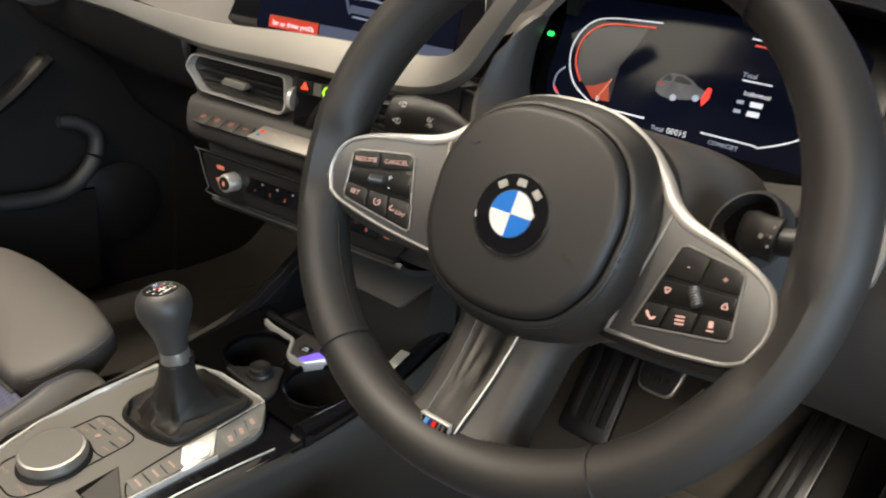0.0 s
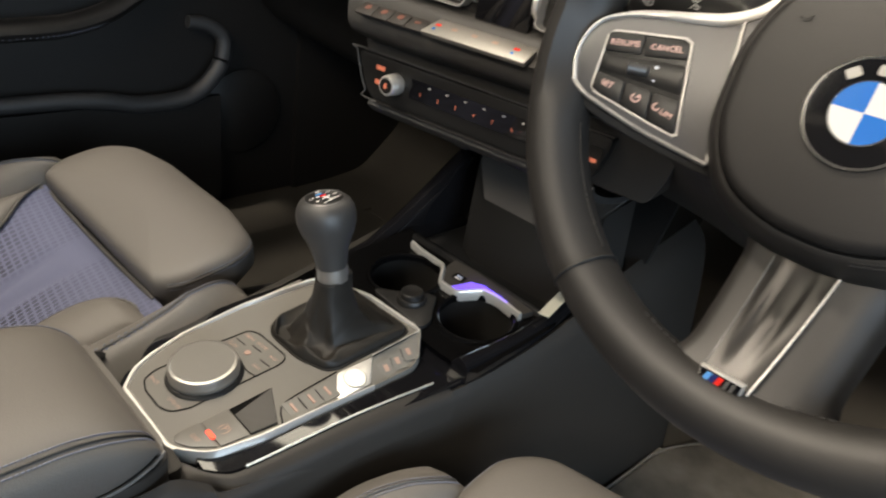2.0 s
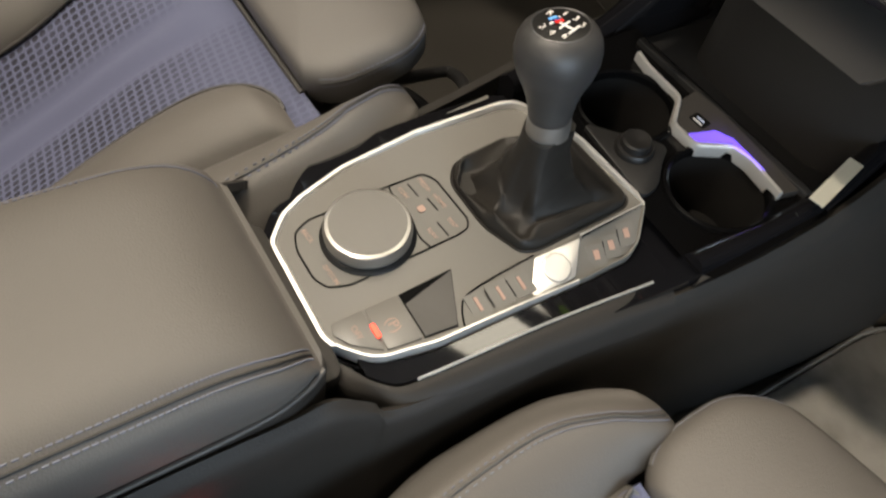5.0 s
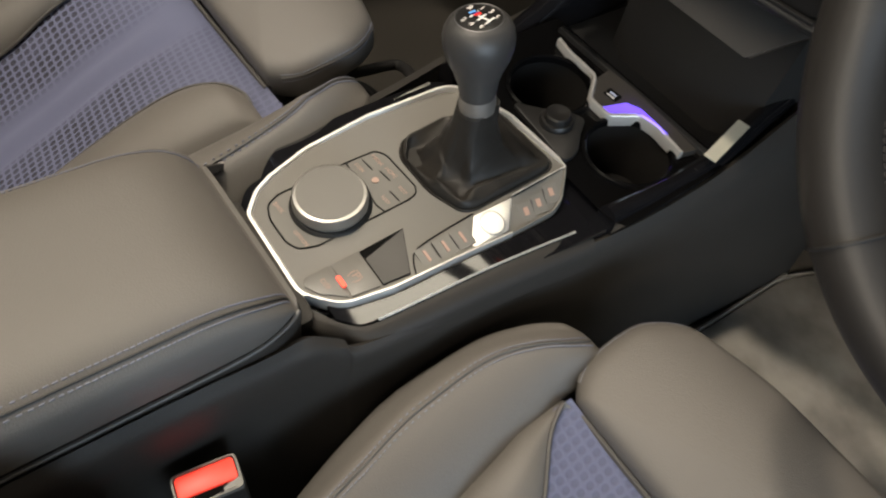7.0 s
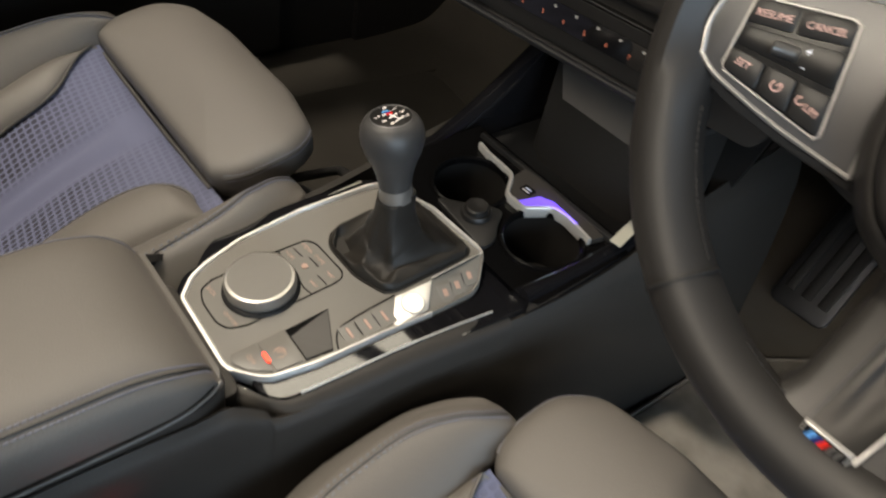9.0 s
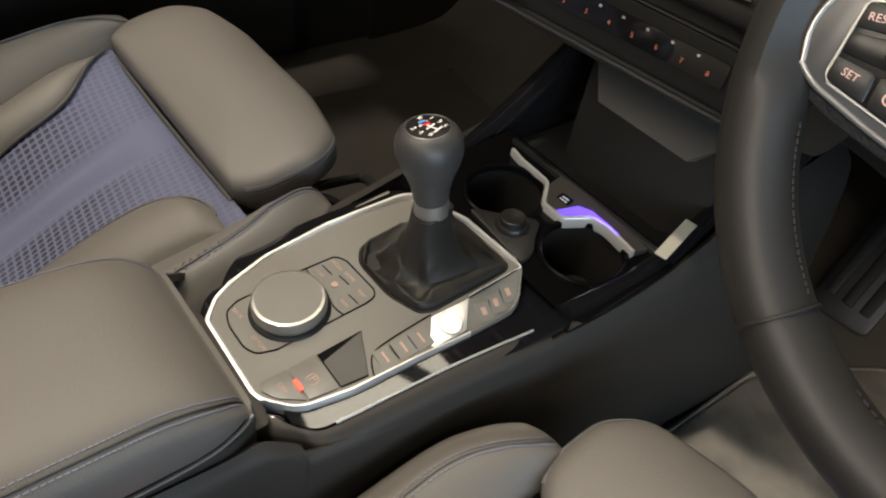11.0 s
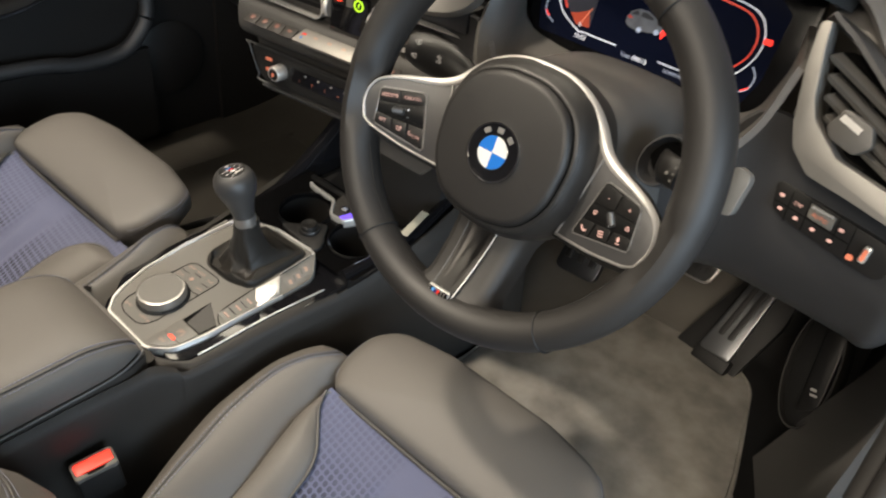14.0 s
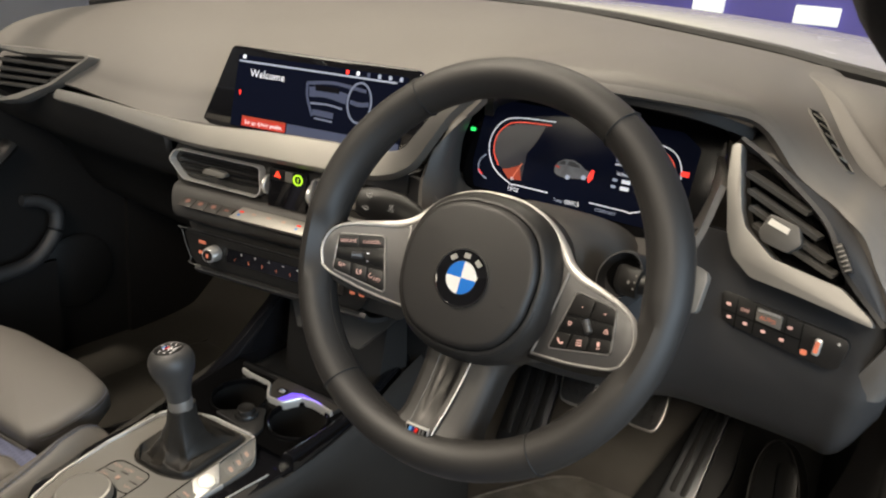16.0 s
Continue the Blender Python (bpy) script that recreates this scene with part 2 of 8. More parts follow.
def cloth_material():
    """Blue-grey seat cloth with rows of raised lozenges and a plain lighter stripe."""
    m = mat("blue_seat_cloth", (0.10, 0.115, 0.21), 0.85, tone=0.15, tone_scale=30, spec=0.2)
    nt = m.node_tree
    b = nt.nodes["Principled BSDF"]
    co = nt.nodes.new("ShaderNodeTexCoord")
    sep = nt.nodes.new("ShaderNodeSeparateXYZ")
    nt.links.new(co.outputs["Object"], sep.inputs[0])

    def math_node(op, a, c=None):
        n = nt.nodes.new("ShaderNodeMath")
        n.operation = op
        for k, v in enumerate((a, c)):
            if v is None:
                continue
            if isinstance(v, (int, float)):
                n.inputs[k].default_value = v
            else:
                nt.links.new(v, n.inputs[k])
        return n.outputs[0]

    x, y = sep.outputs[0], sep.outputs[1]
    p = math_node("ABSOLUTE", math_node("SINE", math_node("MULTIPLY", x, 420.0)))
    q = math_node("ABSOLUTE", math_node("SINE", math_node("MULTIPLY", math_node("ADD", y, math_node("MULTIPLY", x, 0.12)), 360.0)))
    weave = math_node("MULTIPLY", p, q)
    fine = nt.nodes.new("ShaderNodeTexNoise")
    fine.inputs["Scale"].default_value = 1500.0
    nt.links.new(co.outputs["Object"], fine.inputs["Vector"])
    wide = nt.nodes.new("ShaderNodeTexNoise")
    wide.inputs["Scale"].default_value = 35.0
    nt.links.new(co.outputs["Object"], wide.inputs["Vector"])

    def ramp(v, lo, hi):
        n = nt.nodes.new("ShaderNodeMapRange")
        n.interpolation_type = "SMOOTHSTEP"
        n.inputs["From Min"].default_value, n.inputs["From Max"].default_value = lo, hi
        nt.links.new(v, n.inputs["Value"])
        return n.outputs[0]

    away = ramp(math_node("ABSOLUTE", x), 0.020, 0.040)
    back = math_node("ADD", math_node("MULTIPLY", ramp(math_node("MULTIPLY", y, -1.0), 0.03, 0.14), 0.85), 0.30)
    dots = math_node("MULTIPLY", math_node("MULTIPLY", ramp(weave, 0.32, 0.50), away), math_node("MULTIPLY", back, math_node("ADD", wide.outputs["Fac"], 0.30)))
    height = math_node("ADD", math_node("MULTIPLY", math_node("MULTIPLY", weave, away), -0.8), math_node("MULTIPLY", fine.outputs["Fac"], 0.5))
    bump = nt.nodes.new("ShaderNodeBump")
    bump.inputs["Distance"].default_value, bump.inputs["Strength"].default_value = 0.0012, 0.7
    nt.links.new(height, bump.inputs["Height"])
    nt.links.new(bump.outputs[0], b.inputs["Normal"])
    mixer = nt.nodes.new("ShaderNodeMix")
    mixer.data_type = "RGBA"
    mixer.inputs[6].default_value = (0.034, 0.035, 0.050, 1)
    mixer.inputs[7].default_value = (0.108, 0.119, 0.188, 1)
    tone = math_node("SUBTRACT", 1.0, dots)
    nt.links.new(tone, mixer.inputs[0])
    nt.links.new(mixer.outputs[2], b.inputs["Base Color"])
    return m


CLOTH = cloth_material()


def glass_material():
    m = bpy.data.materials.new("window_glass")
    m.use_nodes = True
    nt = m.node_tree
    out = nt.nodes["Material Output"]
    nt.nodes.remove(nt.nodes["Principled BSDF"])
    clear, gloss, mixer = (nt.nodes.new(k) for k in ("ShaderNodeBsdfTransparent", "ShaderNodeBsdfGlossy", "ShaderNodeMixShader"))
    fres = nt.nodes.new("ShaderNodeLayerWeight")
    power = nt.nodes.new("ShaderNodeMath")
    power.operation = "POWER"
    power.inputs[1].default_value = 4.0
    scale = nt.nodes.new("ShaderNodeMath")
    scale.operation = "MULTIPLY_ADD"
    scale.inputs[1].default_value, scale.inputs[2].default_value = 0.5, 0.03
    nt.links.new(fres.outputs["Facing"], power.inputs[0])
    nt.links.new(power.outputs[0], scale.inputs[0])
    gloss.inputs["Roughness"].default_value = 0.02
    clear.inputs[0].default_value = (0.93, 0.95, 0.94, 1)
    nt.links.new(scale.outputs[0], mixer.inputs[0])
    nt.links.new(clear.outputs[0], mixer.inputs[1])
    nt.links.new(gloss.outputs[0], mixer.inputs[2])
    nt.links.new(mixer.outputs[0], out.inputs[0])
    return m


GLASS = glass_material()


# ---- building helpers ----
V = Vector


def finish(bm, sharp=38.0):
    bmesh.ops.recalc_face_normals(bm, faces=bm.faces)
    for f in bm.faces:
        f.smooth = True
    for e in bm.edges:
        if len(e.link_faces) == 2 and e.calc_face_angle(0.0) > radians(sharp):
            e.smooth = False
    return bm


def part(name, bm, material, parent=None, label="", sharp=38.0):
    """One mesh object from a bmesh, under a thing or a part where there is a parent."""
    finish(bm, sharp)
    me = bpy.data.meshes.new(name)
    bm.to_mesh(me)
    bm.free()
    me.materials.append(material)
    ob = new(name, me)
    if parent is not None:
        ob.parent = parent
    if label:
        tagged(ob, label)
    return ob


def thing(name, m, label, category, group="", kind=""):
    ob = new(name)
    ob.matrix_world = m
    ob.empty_display_size = 0.02
    return tagged(ob, label, category, group, kind)


def spline(pts, n, closed=False):
    """n points along a smooth curve through the given ones."""
    p = [V(a) for a in pts]
    k = len(p)
    spans = k if closed else k - 1
    out = []
    for i in range(n):
        s = i / n * spans if closed else i / (n - 1) * spans
        j = min(int(s), spans - 1)
        f = s - j
        if closed:
            a, b, c, d = (p[(j + o) % k] for o in (-1, 0, 1, 2))
        else:
            b, c = p[j], p[j + 1]
            a = p[j - 1] if j > 0 else b * 2 - c
            d = p[j + 2] if j + 2 < k else c * 2 - b
        out.append(0.5 * ((2 * b) + (c - a) * f + (2 * a - 5 * b + 4 * c - d) * f * f + (3 * b - a - 3 * c + d) * f ** 3))
    return out


def loft(sections, closed=True, caps=True, ring=False):
    """A skin over sections of equal length; closed: each section is a loop; ring: the last joins the first."""
    bm = bmesh.new()
    rows = [[bm.verts.new(p) for p in s] for s in sections]
    n = len(rows[0])
    pairs = list(zip(rows, rows[1:])) + ([(rows[-1], rows[0])] if ring else [])
    for a, b in pairs:
        for i in range(n if closed else n - 1):
            j = (i + 1) % n
            try:
                bm.faces.new((a[i], a[j], b[j], b[i]))
            except ValueError:
                pass
    if caps and closed and not ring:
        bm.faces.new(rows[0])
        bm.faces.new(rows[-1])
    return bm


def tube(pts, radius, n=40, sides=10, closed=False, flat=1.0, smooth=True):
    """A round bar along a curve; radius is a number or a function of 0..1; flat squashes it along z."""
    path = spline(pts, n, closed) if smooth else [V(p) for p in pts]
    n = len(path)
    secs = []
    for i, p in enumerate(path):
        a = path[(i - 1) % n] if closed or i else path[i]
        b = path[(i + 1) % n] if closed or i < n - 1 else path[i]
        t = (b - a).normalized()
        up = V((0, 0, 1)) if abs(t.z) < 0.9 else V((0, 1, 0))
        r1 = t.cross(up).normalized()
        r2 = r1.cross(t).normalized()
        r = radius(i / (n - 1)) if callable(radius) else radius
        secs.append([p + r1 * (r * math.cos(2 * math.pi * k / sides)) + r2 * (r * flat * math.sin(2 * math.pi * k / sides)) for k in range(sides)])
    return loft(secs, True, True, closed)


def lathe(profile, n=32):
    """A turned body about z from (radius, height) pairs."""
    secs = [[V((r * math.cos(2 * math.pi * k / n), r * math.sin(2 * math.pi * k / n), z)) for k in range(n)] for r, z in profile]
    hollow = profile[0][0] > 1e-6
    return loft(secs, True, not hollow, hollow and profile[-1][0] > 1e-6)


def prism(outline, z0, z1, bevel=0.0, segs=2, m=None):
    """A plate from a flat outline, with softened edges."""
    bm = bmesh.new()
    base = [bm.verts.new((p[0], p[1], z0)) for p in outline]
    face = bm.faces.new(base)
    ext = bmesh.ops.extrude_face_region(bm, geom=[face])
    bmesh.ops.translate(bm, verts=[v for v in ext["geom"] if isinstance(v, bmesh.types.BMVert)], vec=(0, 0, z1 - z0))
    bmesh.ops.recalc_face_normals(bm, faces=bm.faces)
    if bevel > 0:
        bmesh.ops.bevel(bm, geom=list(bm.edges), offset=bevel, segments=segs, affect="EDGES", profile=0.5, clamp_overlap=True)
    if m is not None:
        bmesh.ops.transform(bm, matrix=m, verts=bm.verts)
    return bm


def box(x0, x1, y0, y1, z0, z1, bevel=0.0, segs=2, m=None):
    return prism([(x0, y0), (x1, y0), (x1, y1), (x0, y1)], z0, z1, bevel, segs, m)


def rounded(outline, r, n=5):
    """The outline with each corner turned into a small arc."""
    out, k = [], len(outline)
    for i in range(k):
        p = V((*outline[i][:2], 0))
        a, b = V((*outline[i - 1][:2], 0)), V((*outline[(i + 1) % k][:2], 0))
        ra = min(r, (a - p).length * 0.45, (b - p).length * 0.45)
        s, e = p + (a - p).normalized() * ra, p + (b - p).normalized() * ra
        for j in range(n + 1):
            f = j / n
            q = s * (1 - f) ** 2 + p * 2 * f * (1 - f) + e * f * f
            out.append((q.x, q.y))
    return out


def inset(outline, d):
    """A smaller copy of a convex outline."""
    c = V((sum(p[0] for p in outline) / len(outline), sum(p[1] for p in outline) / len(outline)))
    out = []
    for p in outline:
        v = V(p[:2]) - c
        out.append(tuple(c + v * max(0.0, 1 - d / v.length)))
    return out


def frame_ring(outer, inner, z0, z1, lift=0.0):
    """A raised band between two outlines with the same number of points; lift: the inner edge's extra height."""
    secs = []
    for o, i in zip(outer, inner):
        o, i = V((o[0], o[1], 0)), V((i[0], i[1], 0))
        mid = (o + i) / 2
        secs.append([o + V((0, 0, z0)), o + V((0, 0, z1 - (z1 - z0) * 0.3)), o.lerp(i, 0.2) + V((0, 0, z1)), mid + V((0, 0, z1 + lift / 2)),
                     o.lerp(i, 0.85) + V((0, 0, z1 + lift)), i + V((0, 0, z0))])
    return loft(secs, True, False, True)


def sheet(rows, nu, nv, thick, flip=False):
    """A smooth curved panel with thickness through a net of control points; rows run one way, points the other."""
    mids = [spline(r, nu) for r in rows]
    cols = [spline([m_[i] for m_ in mids], nv) for i in range(nu)]
    grid = [[cols[i][j] for i in range(nu)] for j in range(nv)]
    norm = [[None] * nu for _ in range(nv)]
    for j in range(nv):
        for i in range(nu):
            du = grid[j][min(i + 1, nu - 1)] - grid[j][max(i - 1, 0)]
            dv = grid[min(j + 1, nv - 1)][i] - grid[max(j - 1, 0)][i]
            norm[j][i] = du.cross(dv).normalized() * (-1 if flip else 1)
    bm = bmesh.new()
    top = [[bm.verts.new(p) for p in r] for r in grid]
    low = [[bm.verts.new(grid[j][i] - norm[j][i] * thick) for i in range(nu)] for j in range(nv)]
    for j in range(nv - 1):
        for i in range(nu - 1):
            bm.faces.new((top[j][i], top[j][i + 1], top[j + 1][i + 1], top[j + 1][i]))
            bm.faces.new((low[j][i], low[j + 1][i], low[j + 1][i + 1], low[j][i + 1]))
    rim = [(0, i) for i in range(nu)] + [(j, nu - 1) for j in range(1, nv)] + [(nv - 1, i) for i in range(nu - 2, -1, -1)] + [(j, 0) for j in range(nv - 2, 0, -1)]
    for k in range(len(rim)):
        a, b = rim[k], rim[(k + 1) % len(rim)]
        bm.faces.new((top[a[0]][a[1]], low[a[0]][a[1]], low[b[0]][b[1]], top[b[0]][b[1]]))
    return bm


def pillow(outline, top, depth, edge, crown=0.0, rings=10, tuck=0.0):
    """An upholstered pad: a closed outline, its height function top(x, y), a rounded edge and a wall down by depth."""
    c = V((sum(p[0] for p in outline) / len(outline), sum(p[1] for p in outline) / len(outline)))
    secs = []

    def ring(shrink, dz):
        row = []
        for p in outline:
            v = V(p[:2]) - c
            q = c + v * (1 - shrink / max(v.length, 1e-6)) if shrink else c + v
            row.append(V((q.x, q.y, top(q.x, q.y) + dz)))
        return row

    secs.append(ring(edge * 0.6 + tuck, -depth))
    secs.append(ring(edge * 0.1 + tuck * 0.55, -depth * 0.7))
    secs.append(ring(tuck * 0.10, -edge - (depth - edge) * 0.25))
    for a in (0, 15, 30, 45, 60, 75, 90):
        s, k = math.sin(radians(a)), math.cos(radians(a))
        secs.append(ring(edge * (1 - k), -edge * (1 - s)))
    far = max((V(p[:2]) - c).length for p in outline)
    for i in range(1, rings):
        f = i / rings
        row = []
        for p in outline:
            v = V(p[:2]) - c
            q = c + v * ((1 - edge / v.length) * (1 - f))
            row.append(V((q.x, q.y, top(q.x, q.y) + crown * (1 - (1 - f) ** 2))))
        secs.append(row)
    return loft(secs)


def stitches(name, pts, parent, n, material=None, size=0.0008, length=0.0028):
    """A row of short thread bars along a seam."""
    path = spline(pts, n + 1)
    bm = bmesh.new()
    for a, b in zip(path, path[1:]):
        d = (b - a).normalized()
        mid = (a + b) / 2
        up = V((0, 0, 1)) if abs(d.z) < 0.9 else V((0, 1, 0))
        s = d.cross(up).normalized()
        u = s.cross(d)
        rot = Matrix((d, s, u)).transposed().to_4x4()
        bmesh.ops.create_cube(bm, size=1.0, matrix=Matrix.Translation(mid) @ rot @ Matrix.Diagonal((min(length, (b - a).length * 0.72), size, size, 1)))
    return tagged(part(name, bm, material or THREAD, parent), kind="stuff")


def words(text, size, m, material, parent, name="lettering"):
    """Flat lettering in the built-in font, centred on the pose m (text runs along x, up is y)."""
    cu = bpy.data.curves.new(name, "FONT")
    cu.body, cu.size, cu.align_x, cu.align_y = text, size, "CENTER", "CENTER"
    cu.resolution_u = 2
    tmp = bpy.data.objects.new(name, cu)
    scene.collection.objects.link(tmp)
    me = bpy.data.meshes.new_from_object(tmp.evaluated_get(bpy.context.evaluated_depsgraph_get()))
    bpy.data.objects.remove(tmp)
    me.transform(m)
    me.materials.clear()
    me.materials.append(material)
    ob = new(name, me)
    ob.parent = parent
    return ob


def bar(name, parent, m, w, h, material, depth=0.0006, r=0.0):
    """A flat printed or lit mark on a face: m is the pose of its middle."""
    o = [(-w / 2, -h / 2), (w / 2, -h / 2), (w / 2, h / 2), (-w / 2, h / 2)]
    if r:
        o = rounded(o, r, 3)
    return part(name, prism(o, 0, depth, m=m), material, parent)


def line_on(name, parent, m, pts, width, material, depth=0.0005, n=24, closed=False):
    """A flat stroke along a curve in the plane of m."""
    path = spline([(*p, 0) for p in pts], n, closed)
    secs = []
    k = len(path)
    for i, p in enumerate(path):
        a = path[(i - 1) % k] if closed or i else p
        b = path[(i + 1) % k] if closed or i < k - 1 else p
        t = (b - a).normalized()
        s = V((-t.y, t.x, 0)) * (width / 2)
        secs.append([p - s, p + s, p + s + V((0, 0, depth)), p - s + V((0, 0, depth))])
    bm = loft(secs, True, True, closed)
    bmesh.ops.transform(bm, matrix=m, verts=bm.verts)
    return part(name, bm, material, parent)


I = Matrix.Identity(4)


# ---- centre console ----
# The panel with the shift lever rises gently towards the front.
PLATE = pose(0, 0, 0.1875, 5.4, 0, 0)


def plate_outline():
    return [(-0.0620, 0.0540), (-0.0655, 0.0440), (-0.0718, -0.0250), (-0.0675, -0.0866), (-0.0575, -0.1225), (-0.0500, -0.1380), (-0.0340, -0.1530), (0.0420, -0.1548), (0.0520, -0.1510), (0.0660, -0.1385), (0.0705, -0.1305), (0.0775, -0.0970), (0.0800, -0.0400), (0.0825, 0.0120), (0.0820, 0.0520), (0.0770, 0.0640), (0.0580, 0.0830), (0.0450, 0.0818), (-0.0100, 0.0760), (-0.0560, 0.0590)]


def facet(x, y):
    """The strip of keys on the driver's side falls away from the panel towards its front corner."""
    along = min(1.0, max(0.0, (y + 0.075) / 0.12))
    return -0.0100 * along * max(0.0, (x - 0.0578) / 0.0225)


def rim_lift(x, y):
    """The trim frame stands highest behind the gaiter."""
    a = min(1.0, max(0.0, (y + 0.05) / 0.10))
    b = min(1.0, max(0.0, (0.045 - x) / 0.05))
    return 0.0035 * a * b


def console_side(sign):
    """One flank of the console from the armrest to the dash."""
    rows = []
    for y, xt, zt, xm, zm, xb in ((-0.62, 0.085, 0.190, 0.095, 0.10, 0.115), (-0.30, 0.085, 0.188, 0.095, 0.10, 0.115), (-0.20, 0.086, 0.184, 0.098, 0.10, 0.118), (-0.172, 0.086, 0.184, 0.100, 0.10, 0.119), (-0.150, 0.092, 0.172, 0.103, 0.10, 0.121),
                                  (-0.13, 0.101, 0.163, 0.106, 0.09, 0.125), (0.00, 0.112, 0.166, 0.116, 0.08, 0.135), (0.12, 0.126, 0.178, 0.130, 0.08, 0.150),
                                  (0.22, 0.130, 0.198, 0.146, 0.09, 0.165), (0.32, 0.124, 0.222, 0.158, 0.12, 0.180), (0.45, 0.130, 0.260, 0.168, 0.14, 0.190)):
        rows.append([V((sign * xt, y, zt)), V((sign * (xt + xm + 0.006) / 2, y, (zt * 2 + zm) / 3 + 0.012)), V((sign * xm, y, zm)), V((sign * (xm * 0.4 + xb * 0.6), y, 0.02)), V((sign * xb, y, -0.07))])
    return sheet(rows, 14, 44, 0.006, flip=sign < 0)


console = thing("centre_console", pose(0, 0, 0), "dark grey plastic centre console with gloss black trim between the seats", "console")
part("side_panel", console_side(1), CONSOLE, console)
part("side_panel", console_side(-1), CONSOLE, console)


def deck_outline(grow=0.0):
    return [(-0.085 - grow, 0.05), (-0.074 - grow, -0.139), (-0.050, -0.160 - grow), (0.046, -0.160 - grow), (0.080 + grow, -0.132), (0.100 + grow, -0.110), (0.112 + grow, 0.02), (0.120 + grow, 0.10), (0.060, 0.100), (-0.082 - grow, 0.064)]


# Gloss black frame round the panel, set lower than it.
part("gloss_surround", prism(rounded(deck_outline(), 0.01, 3), -0.034, -0.016, 0.003, m=PLATE), GLOSS, console, "gloss black surround")
# A polished band slopes from the trim frame down to the thin metal strip.
BAND_IN = spline([(0.0630, -0.1450, -0.0046), (0.0735, -0.1260, -0.0056), (0.0775, -0.1150, -0.0058), (0.0815, -0.0900, -0.0062), (0.0838, -0.0400, -0.0076), (0.0860, 0.0120, -0.0108), (0.0862, 0.0540, -0.0148), (0.0830, 0.0700, -0.0160)], 30)
BAND_OUT = spline([(0.0740, -0.1450, -0.0066), (0.0870, -0.1320, -0.0075), (0.0905, -0.1120, -0.0078), (0.0932, -0.0800, -0.0082), (0.0968, -0.0320, -0.0092), (0.1010, 0.0130, -0.0120), (0.1052, 0.0560, -0.0160), (0.1060, 0.0720, -0.0175)], 30)
part("gloss_band", loft([[PLATE @ a, PLATE @ b, PLATE @ (b - V((0, 0, 0.012))), PLATE @ (a - V((0, 0, 0.012)))] for a, b in zip(BAND_IN, BAND_OUT)]), GLOSS, console, "polished black band beside the key panel", 20)
part("surround_edge", tube([PLATE @ (p + V((0.0010, 0, 0.0004))) for p in BAND_OUT[7:26]], 0.0010, 50, 8), SATIN, console, "thin satin metal edge strip")
BAND_LEFT = spline([(-0.0560, -0.1340, -0.0050), (-0.0665, -0.1150, -0.0052), (-0.0715, -0.0880, -0.0054), (-0.0752, -0.0300, -0.0056), (-0.0700, 0.0430, -0.0060), (-0.0640, 0.0620, -0.0064)], 24)
part("gloss_band", loft([[PLATE @ p, PLATE @ (p + V((-0.006 - 0.014 * min(1, k / 7), 0.0, -0.0030))), PLATE @ (p + V((-0.006 - 0.014 * min(1, k / 7), 0, -0.014))), PLATE @ (p - V((0, 0, 0.014)))] for k, p in enumerate(BAND_LEFT)]), GLOSS, console, "polished black band on the passenger side", 20)
part("surround_edge", tube([PLATE @ V(p) for p in ((-0.080, -0.09, -0.010), (-0.086, 0.0, -0.010), (-0.088, 0.05, -0.010))], 0.0022, 24, 8), SATIN_DARK, console, "thin satin metal edge strip")


def shoulder():
    """The matt shoulder outside the band, rolling over to the flank of the console."""
    rows = []
    for i in range(0, 30, 2):
        p = PLATE @ (BAND_OUT[i] + V((0.0016, 0, -0.0012)))
        f = i / 29
        rows.append([p, p + V((0.005 + 0.003 * f, 0, -0.0018)), p + V((0.0115 + 0.005 * f, 0, -0.0090)), p + V((0.0135 + 0.006 * f, 0, -0.026 - 0.006 * f))])
    head = []
    for p, d in ((V((-0.060, -0.1590, -0.006)), V((0.0, -1, 0))), (V((0.0, -0.1600, -0.006)), V((0, -1, 0))), (V((0.0470, -0.1600, -0.0045)), V((0.25, -1, 0))), (V((0.0640, -0.1520, -0.0056)), V((0.7, -0.8, 0)))):
        q = PLATE @ p
        head.append([q, q + d * 0.006 + V((0, 0, -0.002)), q + d * 0.011 + V((0, 0, -0.007)), q + d * 0.013 + V((0, 0, -0.022))])
    return sheet(head + rows, 12, 60, 0.004, flip=False)


part("panel_shoulder", shoulder(), CONSOLE, console, "matt grey shoulder round the panel")
o = plate_outline()
fold = [(0.0578, -0.0750), (0.0578, 0.0828)]
flat = [p for p in o if p[0] < 0.0579 or p[1] < -0.09]
flat = flat[:flat.index((0.0775, -0.0970)) + 1] + [(0.0790, -0.0750), fold[0], fold[1]] + [p for p in o if p[1] > 0.05 and p[0] < 0.0579 and o.index(p) > 16]
flat = [p for k, p in enumerate(flat) if p not in flat[:k]]
part("key_panel", prism(flat, -0.020, 0.0, 0.0, m=PLATE), SLATE, console, "matt slate grey key panel")
strip = []
for y, xo in ((-0.0750, 0.0788), (-0.0400, 0.0800), (-0.0150, 0.0812), (0.0120, 0.0825), (0.0340, 0.0823), (0.0520, 0.0820), (0.0640, 0.0768), (0.0740, 0.0672), (0.0822, 0.0590)):
    strip.append([PLATE @ V((0.0578 + (xo - 0.0578) * f, y, facet(0.0578 + (xo - 0.0578) * f, y))) for f in (0.0, 0.5, 1.0)])
part("key_strip", sheet(strip, 5, 40, 0.012), SLATE, console, "slate grey strip with start and assist keys")
big = rounded(o, 0.0035, 3)
wide = []
